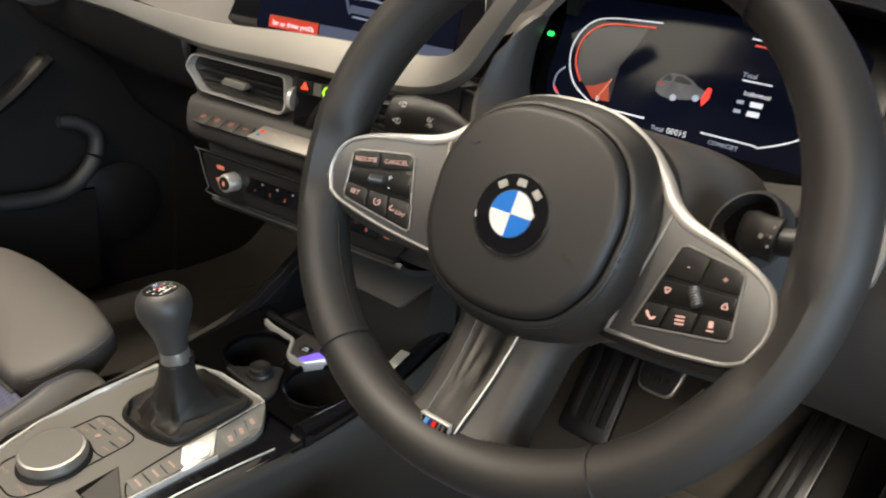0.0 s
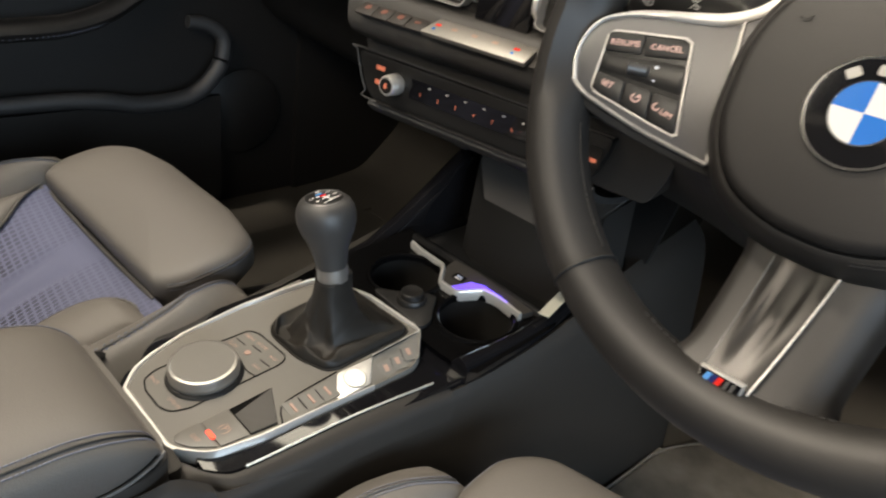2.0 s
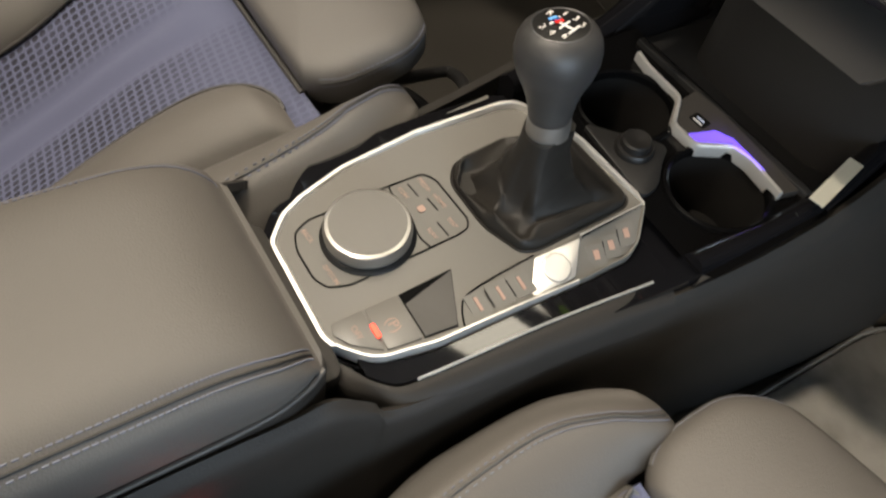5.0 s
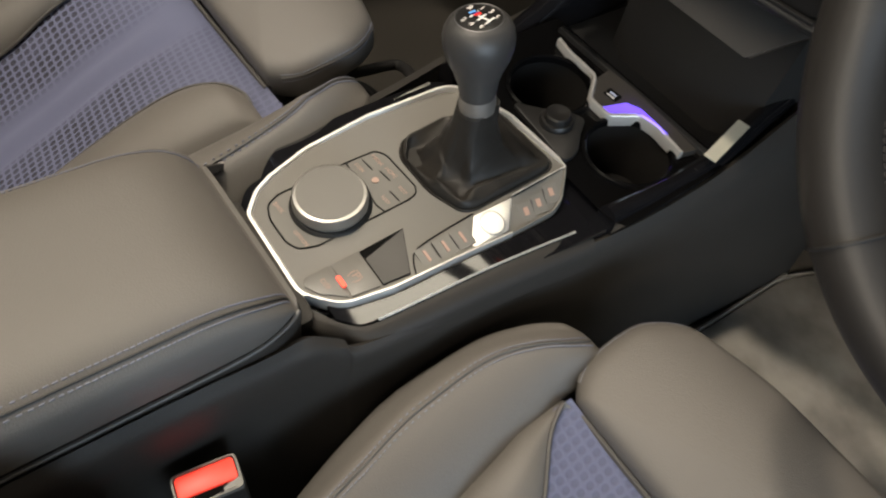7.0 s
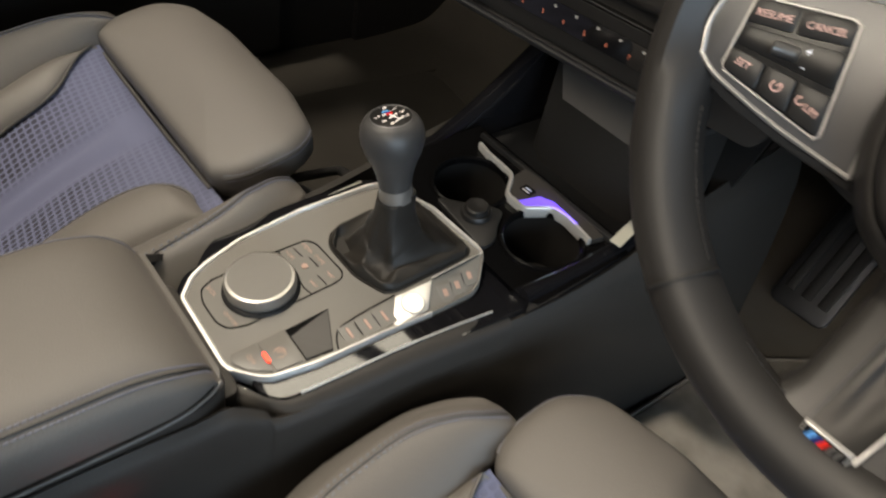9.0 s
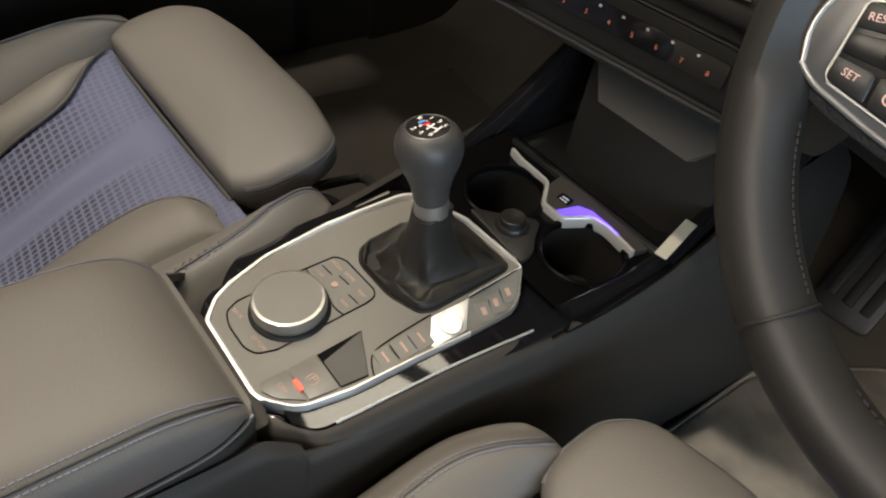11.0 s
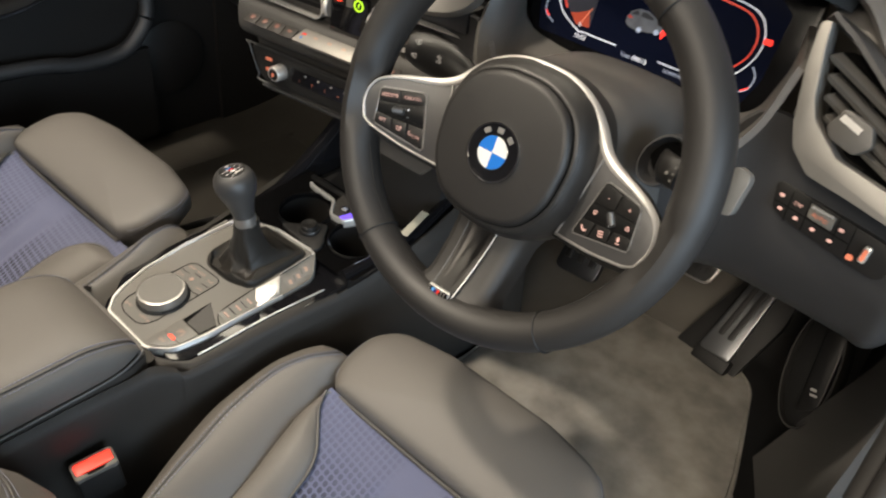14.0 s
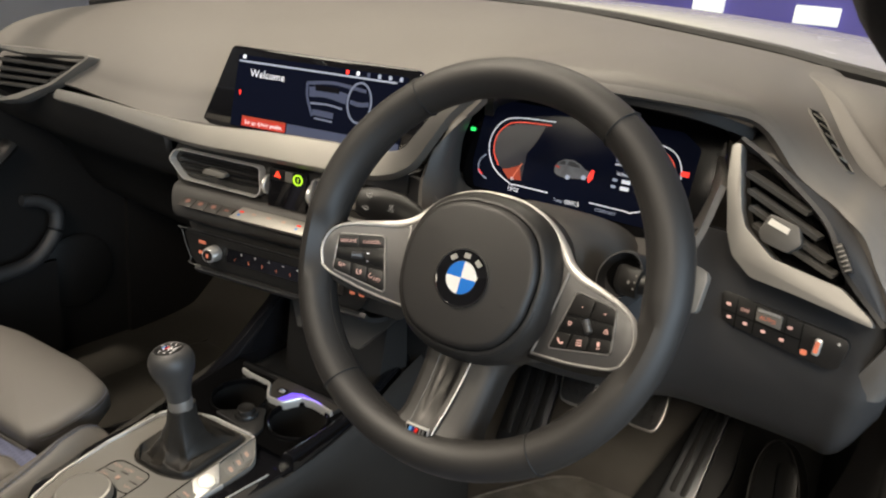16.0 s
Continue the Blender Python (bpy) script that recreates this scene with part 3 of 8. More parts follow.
for i, p in enumerate(big):
    a, b = V(big[i - 1]), V(big[(i + 1) % len(big)])
    t = (b - a).normalized()
    w = 0.0044 if p[0] < 0.05 else 0.0020
    wide.append((p[0] - t.y * w, p[1] + t.x * w))
if abs(wide[0][0]) < abs(big[0][0]):
    wide = [(2 * p[0] - q[0], 2 * p[1] - q[1]) for p, q in zip(big, wide)]
def trim_section(q, p):
    z, lift = facet(p[0], p[1]), rim_lift(*p)
    q, p = V((*q, 0)), V((*p, 0))
    return [q + V((0, 0, z - 0.012)), q + V((0, 0, z + lift + 0.0002)), q.lerp(p, 0.2) + V((0, 0, z + lift + 0.0016)), q.lerp(p, 0.75) + V((0, 0, z + lift + 0.0016)), p + V((0, 0, z + lift * 0.8 + 0.0004)), p + (p - q) * 0.1 + V((0, 0, z - 0.006))]


# The silver frame runs round all but the dropped corner, where a plain lip takes over.
lip = [i for i, p in enumerate(big) if p[0] > 0.0600 and p[1] > 0.0100]
first, last = lip[0], lip[-1]
n_all = len(big)
order = [(last + 1 + k) % n_all for k in range(n_all - (last - first + 1))]
part("panel_trim", loft([trim_section(wide[i], big[i]) for i in order]), SATIN, console, "bright satin silver trim frame").matrix_local = PLATE
part("panel_lip", loft([trim_section(wide[i], big[i]) for i in range(first - 1, last + 2)]), SLATE, console, "slate grey lip at the dropped corner").matrix_local = PLATE
part("fold_line", tube([PLATE @ V((0.0580, 0.0270 + 0.0558 * k / 6, 0.0002)) for k in range(7)], 0.0008, 14, 6), SATIN, console, "thin bright line along the key strip")

# Lever gaiter, its frame and the lever.
lever = thing("gear_lever", pose(0, 0, 0), "short leather gear lever with gaiter and silver collar", "gear lever")
boot = [(-0.037, -0.016), (-0.036, 0.034), (-0.019, 0.076), (0.050, 0.077), (0.055, 0.070), (0.055, -0.008), (0.050, -0.018), (0.021, -0.028), (-0.022, -0.028)]
boot = rounded(boot, 0.008, 4)
part("gaiter_frame", frame_ring(boot, inset(boot, 0.0022), 0.0, 0.0018, -0.0005), BOOT, lever).matrix_local = PLATE
TOP = V((0.0125, 0.0120, 0.251))
secs = []
for k, (f, z, wob) in enumerate(((0.0, 0.0005, 0), (0.03, 0.0060, 0.15), (0.09, 0.0085, 0.5), (0.20, 0.0070, 1.0), (0.33, 0.0070, 1.2), (0.46, 0.0120, 1.1), (0.57, 0.0220, 0.8), (0.66, 0.0370, 0.5), (0.72, 0.0510, 0.3), (0.742, 0.060, 0.1), (0.75, 0.066, 0.0))):
    row = []
    for i, p in enumerate(inset(boot, 0.0020)):
        a = math.atan2(p[1] - 0.025, p[0] - 0.012)
        base = PLATE @ V((p[0], p[1], z))
        tip = V((TOP.x + 0.0158 * math.cos(a), TOP.y + 0.0158 * math.sin(a), 0))
        q = base.lerp(V((tip.x, tip.y, base.z)), f / 0.75)
        q.z += 0.0040 * wob * math.sin(5 * a + 0.9 * k) + 0.005 * wob * math.sin(2 * a + k) + 0.002 * wob * math.sin(9 * a - 2 * k)
        fold = 0.0026 * wob * math.sin(6 * a + 0.8 * k) + 0.0010 * wob * math.sin(11 * a - 0.7 * k)
        q.x += fold * math.cos(a)
        q.y += fold * math.sin(a)
        row.append(q)
    secs.append(row)
cols = [spline([row[i] for row in secs], 34) for i in range(len(secs[0]))]
soft = []
for j in range(34):
    ease = math.sin(math.pi * min(1.0, j / 26)) if j < 26 else 0.12
    row = []
    for i in range(len(cols)):
        p = cols[i][j]
        out = V((p.x - TOP.x, p.y - TOP.y, 0.004)).normalized()
        row.append(p + out * (0.0042 * ease * noise.noise(p * 62.0) + 0.0016 * ease * noise.noise(p * 160.0)))
    soft.append(row)
part("gaiter", loft(soft), BOOT, lever, "soft creased black leather gaiter", 80)
LEV = Matrix.Translation((0.0122, 0.0120, 0.2515)) @ pose(0, 0, 0, 7, -7, 0) @ Matrix.Diagonal((1, 1, 0.80, 1))
part("collar", lathe([(0.0, 0.0), (0.0138, 0.0), (0.0142, 0.002), (0.0136, 0.016), (0.0, 0.017)], 28), SATIN_DARK, lever, "satin silver collar").matrix_local = LEV
knob = part("knob", lathe([(0.0, 0.014), (0.0128, 0.0145), (0.0138, 0.020), (0.0152, 0.032), (0.0182, 0.045), (0.0226, 0.058), (0.0250, 0.069), (0.0254, 0.077), (0.0244, 0.0845), (0.0222, 0.0900), (0.0190, 0.0942), (0.0166, 0.0958), (0.0160, 0.0950), (0.0, 0.0948)], 44), KNOB, lever, "grained black leather knob")
knob.matrix_local = LEV
capm = LEV @ pose(0, 0, 0.0950)
part("cap_ring", lathe([(0.0158, -0.001), (0.0168, -0.001), (0.0168, 0.0010), (0.0163, 0.0014), (0.0158, 0.0008)], 36), SPOKE_METAL, lever).matrix_local = capm
part("shift_cap", lathe([(0.0, 0.0), (0.0159, 0.0), (0.0159, 0.0006), (0.010, 0.0012), (0.0, 0.0014)], 32), PAD_BLACK, lever, "gloss black cap with shift pattern").matrix_local = capm
cm = capm @ pose(0, 0, 0.0012, 0, 0, 14)
for k, (x, y) in enumerate(((-0.0108, 0.0040), (-0.0042, 0.0088), (0.0030, 0.0092), (0.0098, 0.0066), (-0.0060, -0.0090), (0.0012, -0.0100), (0.0084, -0.0078))):
    words(("R", "1", "3", "5", "2", "4", "6")[k], 0.0066, cm @ pose(x, y, 0.0006), GEAR_WHITE, lever, "gear_digit")
for x in (-0.0042, 0.0022, 0.0088):
    bar("gate_line", lever, cm @ pose(x, -0.0002, 0.0005), 0.0012, 0.0090, GEAR_WHITE)
bar("gate_line", lever, cm @ pose(0.0040, -0.0002, 0.0005), 0.0100, 0.0012, GEAR_WHITE)
for x, c in ((-0.0062, BADGE_LIGHT), (-0.0040, BADGE_DARK), (-0.0018, BADGE_RED)):
    bar("stripe", lever, cm @ pose(x, 0.0005, 0.0009, 0, 0, -22), 0.0021, 0.0052, c)

# Rotary controller and its keys.
dial = thing("rotary_controller", PLATE @ pose(-0.0105, -0.098, 0), "round matt grey rotary controller with silver rim", "rotary knob")
part("skirt", lathe([(0.0, 0.0), (0.032, 0.0), (0.031, 0.0015), (0.028, 0.003), (0.0, 0.004)], 40), PLASTIC, dial)
part("rim", lathe([(0.0, 0.002), (0.0280, 0.002), (0.0292, 0.004), (0.0295, 0.008), (0.0286, 0.0105), (0.0288, 0.012), (0.0280, 0.0142), (0.0262, 0.0148), (0.0, 0.0145)], 48), SATIN_DARK, dial, "satin silver knurled rim")
part("touch_face", lathe([(0.0, 0.0145), (0.0256, 0.0145), (0.0256, 0.0153), (0.0, 0.0156)], 44), SLATE, dial, "matt grey touch surface")

POD = [(-0.040, -0.066), (-0.040, -0.128), (-0.035, -0.139), (-0.022, -0.1438), (0.003, -0.1438), (0.013, -0.139), (0.018, -0.1255), (0.018, -0.046), (0.0165, -0.037), (0.010, -0.0330), (-0.030, -0.0345), (-0.0385, -0.0400)]
line_on("key_groove", console, PLATE @ pose(0, 0, 0.0003), rounded(POD, 0.004, 3), 0.0012, VOID, 0.0004, 150, True)
for x, y, txt in ((-0.0285, -0.1332, "BACK"), (0.0055, -0.1332, "OPTION"), (-0.029, -0.0440, "MEDIA"), (-0.030, -0.0605, "COM"), (-0.012, -0.0420, "HOME"), (0.008, -0.0440, "MAP"), (0.009, -0.0605, "NAV")):
    words(txt, 0.0046, PLATE @ pose(x, y, 0.0008, 0, 0, 5), UI_PALE, console, "key_legend")
for x, y in ((-0.029, -0.0532), (-0.012, -0.0475), (0.009, -0.0522)):
    bar("key_split", console, PLATE @ pose(x, y, 0.0004, 0, 0, 5), 0.0125, 0.0008, PLASTIC)
line_on("key_groove", console, PLATE @ pose(0, 0, 0.0003), [(-0.039, -0.0665), (-0.020, -0.0690), (-0.012, -0.0655), (0.006, -0.0690), (0.018, -0.0670)], 0.0010, VOID, 0.0004, 30)
bar("cover_key", console, PLATE @ pose(-0.012, -0.0565, 0.0006), 0.0055, 0.0055, UI_PALE, r=0.0025)

# Card slot, brake keys, start key and mode keys.
# The card slot is a flat plate; its depth shade is only colour.
part("card_slot", prism([(0.0390, -0.1034), (0.0728, -0.1040), (0.0758, -0.0823), (0.0385, -0.0643)], 0.0, 0.0010, m=PLATE), VOID, console, "black wedge shaped card slot")
part("slot_ramp", loft([[PLATE @ V(p) for p in ((0.0470, -0.1028, 0.0012), (0.0724, -0.1036, 0.0022), (0.0752, -0.0826, 0.0022), (0.0400, -0.0655, 0.0022))], [PLATE @ V(p) for p in ((0.0470, -0.1028, 0.0008), (0.0724, -0.1036, 0.0010), (0.0752, -0.0826, 0.0010), (0.0400, -0.0655, 0.0010))]]), SLOT_GREY, console, "grey ramp of the card slot")
for poly, nm in (([(0.0375, -0.1285), (0.0375, -0.149), (0.044, -0.1515), (0.055, -0.1455), (0.068, -0.1295)], "stability_key"), ([(0.0380, -0.1270), (0.0690, -0.1275), (0.0725, -0.1055), (0.0385, -0.1045)], "park_brake_key")):
    part(nm, prism(rounded(poly, 0.0012, 2), 0.0, 0.0014, 0.0004, m=PLATE), KEY_GREY, console)
bar("park_brake_lamp", console, PLATE @ pose(0.0545, -0.1280, 0.0014, 0, 0, 0), 0.0105, 0.0032, LED_RED, 0.0010, 0.0014)
words("(P)", 0.0095, PLATE @ pose(0.0560, -0.1165, 0.0018, 0, 0, 2), UI_PALE, console, "key_legend")
words("OFF", 0.0058, PLATE @ pose(0.0500, -0.1385, 0.0018, 0, 0, 2), UI_PALE, console, "key_legend")
line_on("key_groove", console, PLATE @ pose(0, 0, 0.0003), [(0.0780, -0.0790), (0.0680, -0.0745), (0.0605, -0.0670), (0.0575, -0.0480), (0.0560, -0.0110)], 0.0012, VOID, 0.0004, 40)
line_on("key_groove", console, PLATE @ pose(0, 0, 0.0003), [(0.0595, 0.0270), (0.0585, 0.0790)], 0.0010, VOID, 0.0004, 10)
for x, y in ((0.0690, -0.0632), (0.0690, -0.0462), (0.0690, -0.0300)):
    bar("mode_key", console, PLATE @ pose(x, y, facet(x, y), 0, 10, 0), 0.0170, 0.0150 if y > -0.06 else 0.013, KEY_GREY, 0.0010, 0.001)
    bar("key_legend", console, PLATE @ pose(x, y, facet(x, y) + 0.0012, 0, 10, 0), 0.0095, 0.0022, UI_PALE)
for y in (-0.0547, -0.0381):
    bar("key_split", console, PLATE @ pose(0.0690, y, facet(0.069, y) + 0.0010, 0, 10, 0), 0.0125, 0.0008, PLASTIC)
for x, y in ((0.0740, 0.0300), (0.0725, 0.0440), (0.0700, 0.0590)):
    bar("assist_key", console, PLATE @ pose(x, y, facet(x, y), 0, 23, -14), 0.0160, 0.0125, KEY_GREY, 0.0010, 0.001)
    bar("key_legend", console, PLATE @ pose(x, y, facet(x, y) + 0.0012, 0, 23, -14), 0.0065, 0.0040, UI_PALE)
for x, y in ((0.0735, 0.0370), (0.0705, 0.0515)):
    bar("key_split", console, PLATE @ pose(x, y, facet(x, y) + 0.0010, 0, 23, -20), 0.0125, 0.0008, PLASTIC)
START = PLATE @ pose(0.0700, -0.0020, facet(0.0700, -0.0020) + 0.0004, 0, 15, 0)
part("start_key", prism(rounded([(-0.0122, -0.0100), (0.0105, -0.0270), (0.0112, 0.0085), (-0.0105, 0.0270)], 0.0015, 2), 0.0, 0.0014, 0.0005, m=START), SATIN, console, "satin silver start key plate")
part("start_button", lathe([(0.0, 0.0), (0.0098, 0.0), (0.0098, 0.0014), (0.0090, 0.0018), (0.0, 0.0018)], 36), SATIN, console, "round silver start button", 12).matrix_local = START @ pose(0, 0, 0.0008)
part("start_groove", lathe([(0.0098, 0.0), (0.0103, 0.0), (0.0103, 0.0009), (0.0098, 0.0009)], 36), TRIM, console).matrix_local = START @ pose(0, 0, 0.0008)

# Front deck with the cup wells, socket and storage bin.
DECK = pose(0, 0, 0.180, 5.4, 0, 0)
hole_a, hole_b = (-0.027, 0.142, 0.0375), (0.071, 0.148, 0.0375)


def deck_plate():
    """A flat deck with two round wells cut through it."""
    outer = [(-0.105, 0.075), (0.024, 0.075), (0.130, 0.078), (0.140, 0.210), (0.024, 0.215), (-0.110, 0.205)]
    bm = bmesh.new()
    split = 0.0235

    def half(x0, x1, c):
        n = 40
        ring = [(c[0] + c[2] * math.cos(2 * math.pi * k / n), c[1] + c[2] * math.sin(2 * math.pi * k / n)) for k in range(n)]
        edge = []
        for k in range(n):
            a = 2 * math.pi * k / n
            dx, dy = math.cos(a), math.sin(a)
            tx = ((x1 if dx > 0 else x0) - c[0]) / dx if abs(dx) > 1e-6 else 9
            ty = ((0.212 if dy > 0 else 0.084) - c[1]) / dy if abs(dy) > 1e-6 else 9
            t = min(tx, ty)
            edge.append((c[0] + dx * t, c[1] + dy * t))
        va = [bm.verts.new((*p, 0)) for p in ring]
        vb = [bm.verts.new((*p, 0)) for p in edge]
        vc = [bm.verts.new((*p, -0.012)) for p in ring]
        for k in range(n):
            j = (k + 1) % n
            bm.faces.new((va[k], va[j], vb[j], vb[k]))
            bm.faces.new((va[j], va[k], vc[k], vc[j]))

    half(-0.098, split, hole_a)
    half(split, 0.128, hole_b)
    bmesh.ops.remove_doubles(bm, verts=bm.verts, dist=0.0002)
    return bm


part("front_deck", deck_plate(), DECK_BLACK, console, "gloss black front deck with two cup wells").matrix_local = DECK
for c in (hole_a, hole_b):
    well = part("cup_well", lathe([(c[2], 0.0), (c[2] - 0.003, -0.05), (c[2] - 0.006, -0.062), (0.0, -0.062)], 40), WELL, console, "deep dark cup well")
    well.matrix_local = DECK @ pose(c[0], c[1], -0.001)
    part("well_rim", lathe([(c[2] - 0.001, -0.004), (c[2] - 0.0008, 0.0022), (c[2] + 0.0010, 0.0036), (c[2] + 0.0034, 0.0030), (c[2] + 0.0046, 0.0002)], 48), DECK_BLACK, console, "gloss rim of the cup well").matrix_local = DECK @ pose(c[0], c[1], 0)
part("well_step", lathe([(0.0, 0.0), (0.026, 0.0), (0.027, 0.004), (0.0, 0.005)], 30), PLASTIC, console).matrix_local = DECK @ pose(0.075, 0.132, -0.058)
part("deck_island", prism(rounded([(-0.028, 0.096), (0.052, 0.090), (0.050, 0.108), (0.036, 0.122), (0.024, 0.140), (0.012, 0.134), (-0.005, 0.116)], 0.01, 4), -0.01, 0.004, 0.0015, m=DECK), PLASTIC, console, "matt black island with power socket")
sock = part("power_socket", lathe([(0.0, 0.0), (0.0150, 0.0), (0.0150, 0.003), (0.0138, 0.005), (0.0118, 0.005), (0.0112, 0.010), (0.0100, 0.0112), (0.0, 0.0098)], 32), KEY, console, "capped black power socket")
sock.matrix_local = DECK @ pose(0.013, 0.1145, 0.004)
TRIMPTS = [(-0.066, 0.186)] + rounded([(-0.066, 0.186), (-0.050, 0.1826), (-0.010, 0.1812), (0.0095, 0.1570), (0.034, 0.1570), (0.0485, 0.1812), (0.066, 0.1848), (0.1000, 0.1805)], 0.005, 5)[6:-6] + [(0.1000, 0.1805)]


def trim_band():
    path = [V((*p, 0)) for p in TRIMPTS]
    secs = []
    for i, p in enumerate(path):
        t = (path[min(i + 1, len(path) - 1)] - path[max(i - 1, 0)]).normalized()
        s = V((-t.y, t.x, 0))
        secs.append([DECK @ (p + s * a + V((0, 0, h))) for a, h in ((-0.0018, -0.004), (-0.0024, 0.006), (-0.0014, 0.0085), (0.0012, 0.0085), (0.0022, 0.006), (0.0022, -0.004))])
    return loft(secs)


part("well_trim", trim_band(), SATIN, console, "angular satin silver trim strip")
part("usb_plate", prism([(-0.008, 0.1825), (0.0110, 0.1590), (0.0335, 0.1590), (0.0470, 0.1832), (0.066, 0.1866), (0.1000, 0.1824), (0.104, 0.1960), (0.020, 0.2020), (-0.010, 0.1990)], 0.0, 0.0062, 0.0, m=DECK), CONSOLE, console, "dark plate with charging port")
bar("usb_port", console, DECK @ pose(0.0165, 0.1785, 0.0064, 0, 0, 4), 0.0145, 0.0100, VOID, 0.0006, 0.0015)
bar("usb_mark", console, DECK @ pose(0.0165, 0.1790, 0.0071, 0, 0, 4), 0.0070, 0.0016, UI_GREY)
bar("usb_mark", console, DECK @ pose(0.0170, 0.1752, 0.0071, 0, 0, 4), 0.0085, 0.0012, PRINT)
part("light_guide", prism([(0.0225, 0.1605), (0.0328, 0.1602), (0.0462, 0.1840), (0.060, 0.1868), (0.078, 0.1868), (0.078, 0.1872), (0.060, 0.1880), (0.0430, 0.1885), (0.0300, 0.1820), (0.0260, 0.1700)], 0.0062, 0.0068, 0.0, m=DECK), VIOLET, console, "violet ambient light guide")
glow = bpy.data.lights.new("ambient_guide_lamp", "AREA")
glow.shape, glow.size, glow.size_y, glow.energy, glow.color = "RECTANGLE", 0.05, 0.004, 0.0035, (0.25, 0.15, 1.0)
new("ambient_guide_lamp", glow).matrix_world = DECK @ pose(0.05, 0.187, 0.014)

# Storage bin in front of the wells.
part("bin_floor", box(-0.105, 0.135, 0.205, 0.345, 0.168, 0.176, 0.002), RUBBER, console)
part("bin_edge", box(-0.082, 0.110, 0.198, 0.206, 0.170, 0.204, 0.002), PLASTIC, console)
for sx in (-1, 1):
    prof_out = [(0.085, 0.180), (0.120, 0.184), (0.160, 0.190), (0.200, 0.207), (0.240, 0.229), (0.280, 0.253), (0.310, 0.271), (0.345, 0.290)]
    secs = []
    for y, z in prof_out:
        xi, xo = sx * (0.095 + 0.06 * (y - 0.085)), sx * (0.115 + 0.10 * (y - 0.085))
        if sx > 0:
            z = 0.196 + 0.30 * (z - 0.180)
            xo = 0.1215 + 0.0050 * math.sin(math.pi * min(1.0, max(0.0, (y - 0.085) / 0.20))) - 0.006 * max(0.0, (y - 0.20) / 0.10)
            xi = xo - 0.020
        mid, half = (xi + xo) / 2, abs(xo - xi) / 2
        secs.append([V((xi, y, 0.14)), V((xi, y, z - 0.012))] + [V((mid - sx * half * math.cos(a), y, z - 0.012 + 0.012 * math.sin(a))) for a in [math.pi * k / 8 for k in range(1, 8)]] + [V((xo, y, z - 0.012)), V((xo, y, 0.14))])
    part("bin_cheek", loft(secs), GLOSS, console, "gloss black rising cheek of the storage bin")
face = [[V((-0.125, 0.385, 0.330)), V((0.02, 0.385, 0.330)), V((0.140, 0.385, 0.330))], [V((-0.110, 0.362, 0.24)), V((0.02, 0.362, 0.24)), V((0.132, 0.362, 0.24))], [V((-0.098, 0.340, 0.172)), V((0.02, 0.340, 0.172)), V((0.125, 0.340, 0.172))]]
part("bin_back", sheet(face, 18, 20, 0.006), PLASTIC, console, "dark back wall of the storage bin")
# Its back is a broad tongue: a face with painted-in shade below, a paler bevelled pad above.
TONGUE = [V((-0.0490, 0.2730, 0.2450)), V((0.0665, 0.2745, 0.2450)), V((0.1000, 0.2920, 0.2860)), V((0.1120, 0.3160, 0.3100)), V((-0.0930, 0.3160, 0.3100)), V((-0.0800, 0.2910, 0.2800))]
pad_bm = loft([[p for p in TONGUE], [p + V((0, 0.010, -0.004)) for p in TONGUE]])
bmesh.ops.bevel(pad_bm, geom=list(pad_bm.edges), offset=0.0025, segments=3, affect="EDGES", clamp_overlap=True)
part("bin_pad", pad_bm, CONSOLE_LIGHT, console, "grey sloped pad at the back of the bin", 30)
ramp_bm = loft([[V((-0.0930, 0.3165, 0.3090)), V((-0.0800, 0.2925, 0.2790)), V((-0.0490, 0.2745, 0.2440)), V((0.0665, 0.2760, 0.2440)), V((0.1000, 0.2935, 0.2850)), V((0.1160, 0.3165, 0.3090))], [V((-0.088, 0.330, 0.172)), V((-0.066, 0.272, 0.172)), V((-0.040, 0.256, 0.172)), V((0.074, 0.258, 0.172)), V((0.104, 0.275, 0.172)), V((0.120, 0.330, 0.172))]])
part("bin_ramp", ramp_bm, BIN_SHADE, console, "sloped back of the bin, darkened for shade")
part("sticker", box(-0.0058, 0.0058, -0.029, 0.029, 0.0, 0.0008, m=pose(0.1148, 0.2160, 0.2148, 6.5, 0, 11.3)), PAPER, console, "pale paper sticker")

# Armrest lid and the box under it.
armrest = thing("armrest", pose(0, 0, 0), "stitched dark leather armrest lid on the centre console", "armrest")


def lid_top(y):
    """The height of the lid's crown: level, then a round nose down to its front edge."""
    u = min(0.97, max(0.0, (y + 0.240) / 0.068))
    return 0.246 - 0.056 * (1 - math.sqrt(1 - u * u))


LID_LOW = 0.199


def lid_low(y):
    return LID_LOW + 0.008 * max(0.0, (y + 0.215) / 0.04)


def lid_half(y):
    return 0.084 - 0.010 * max(0.0, (y + 0.205) / 0.033) ** 2


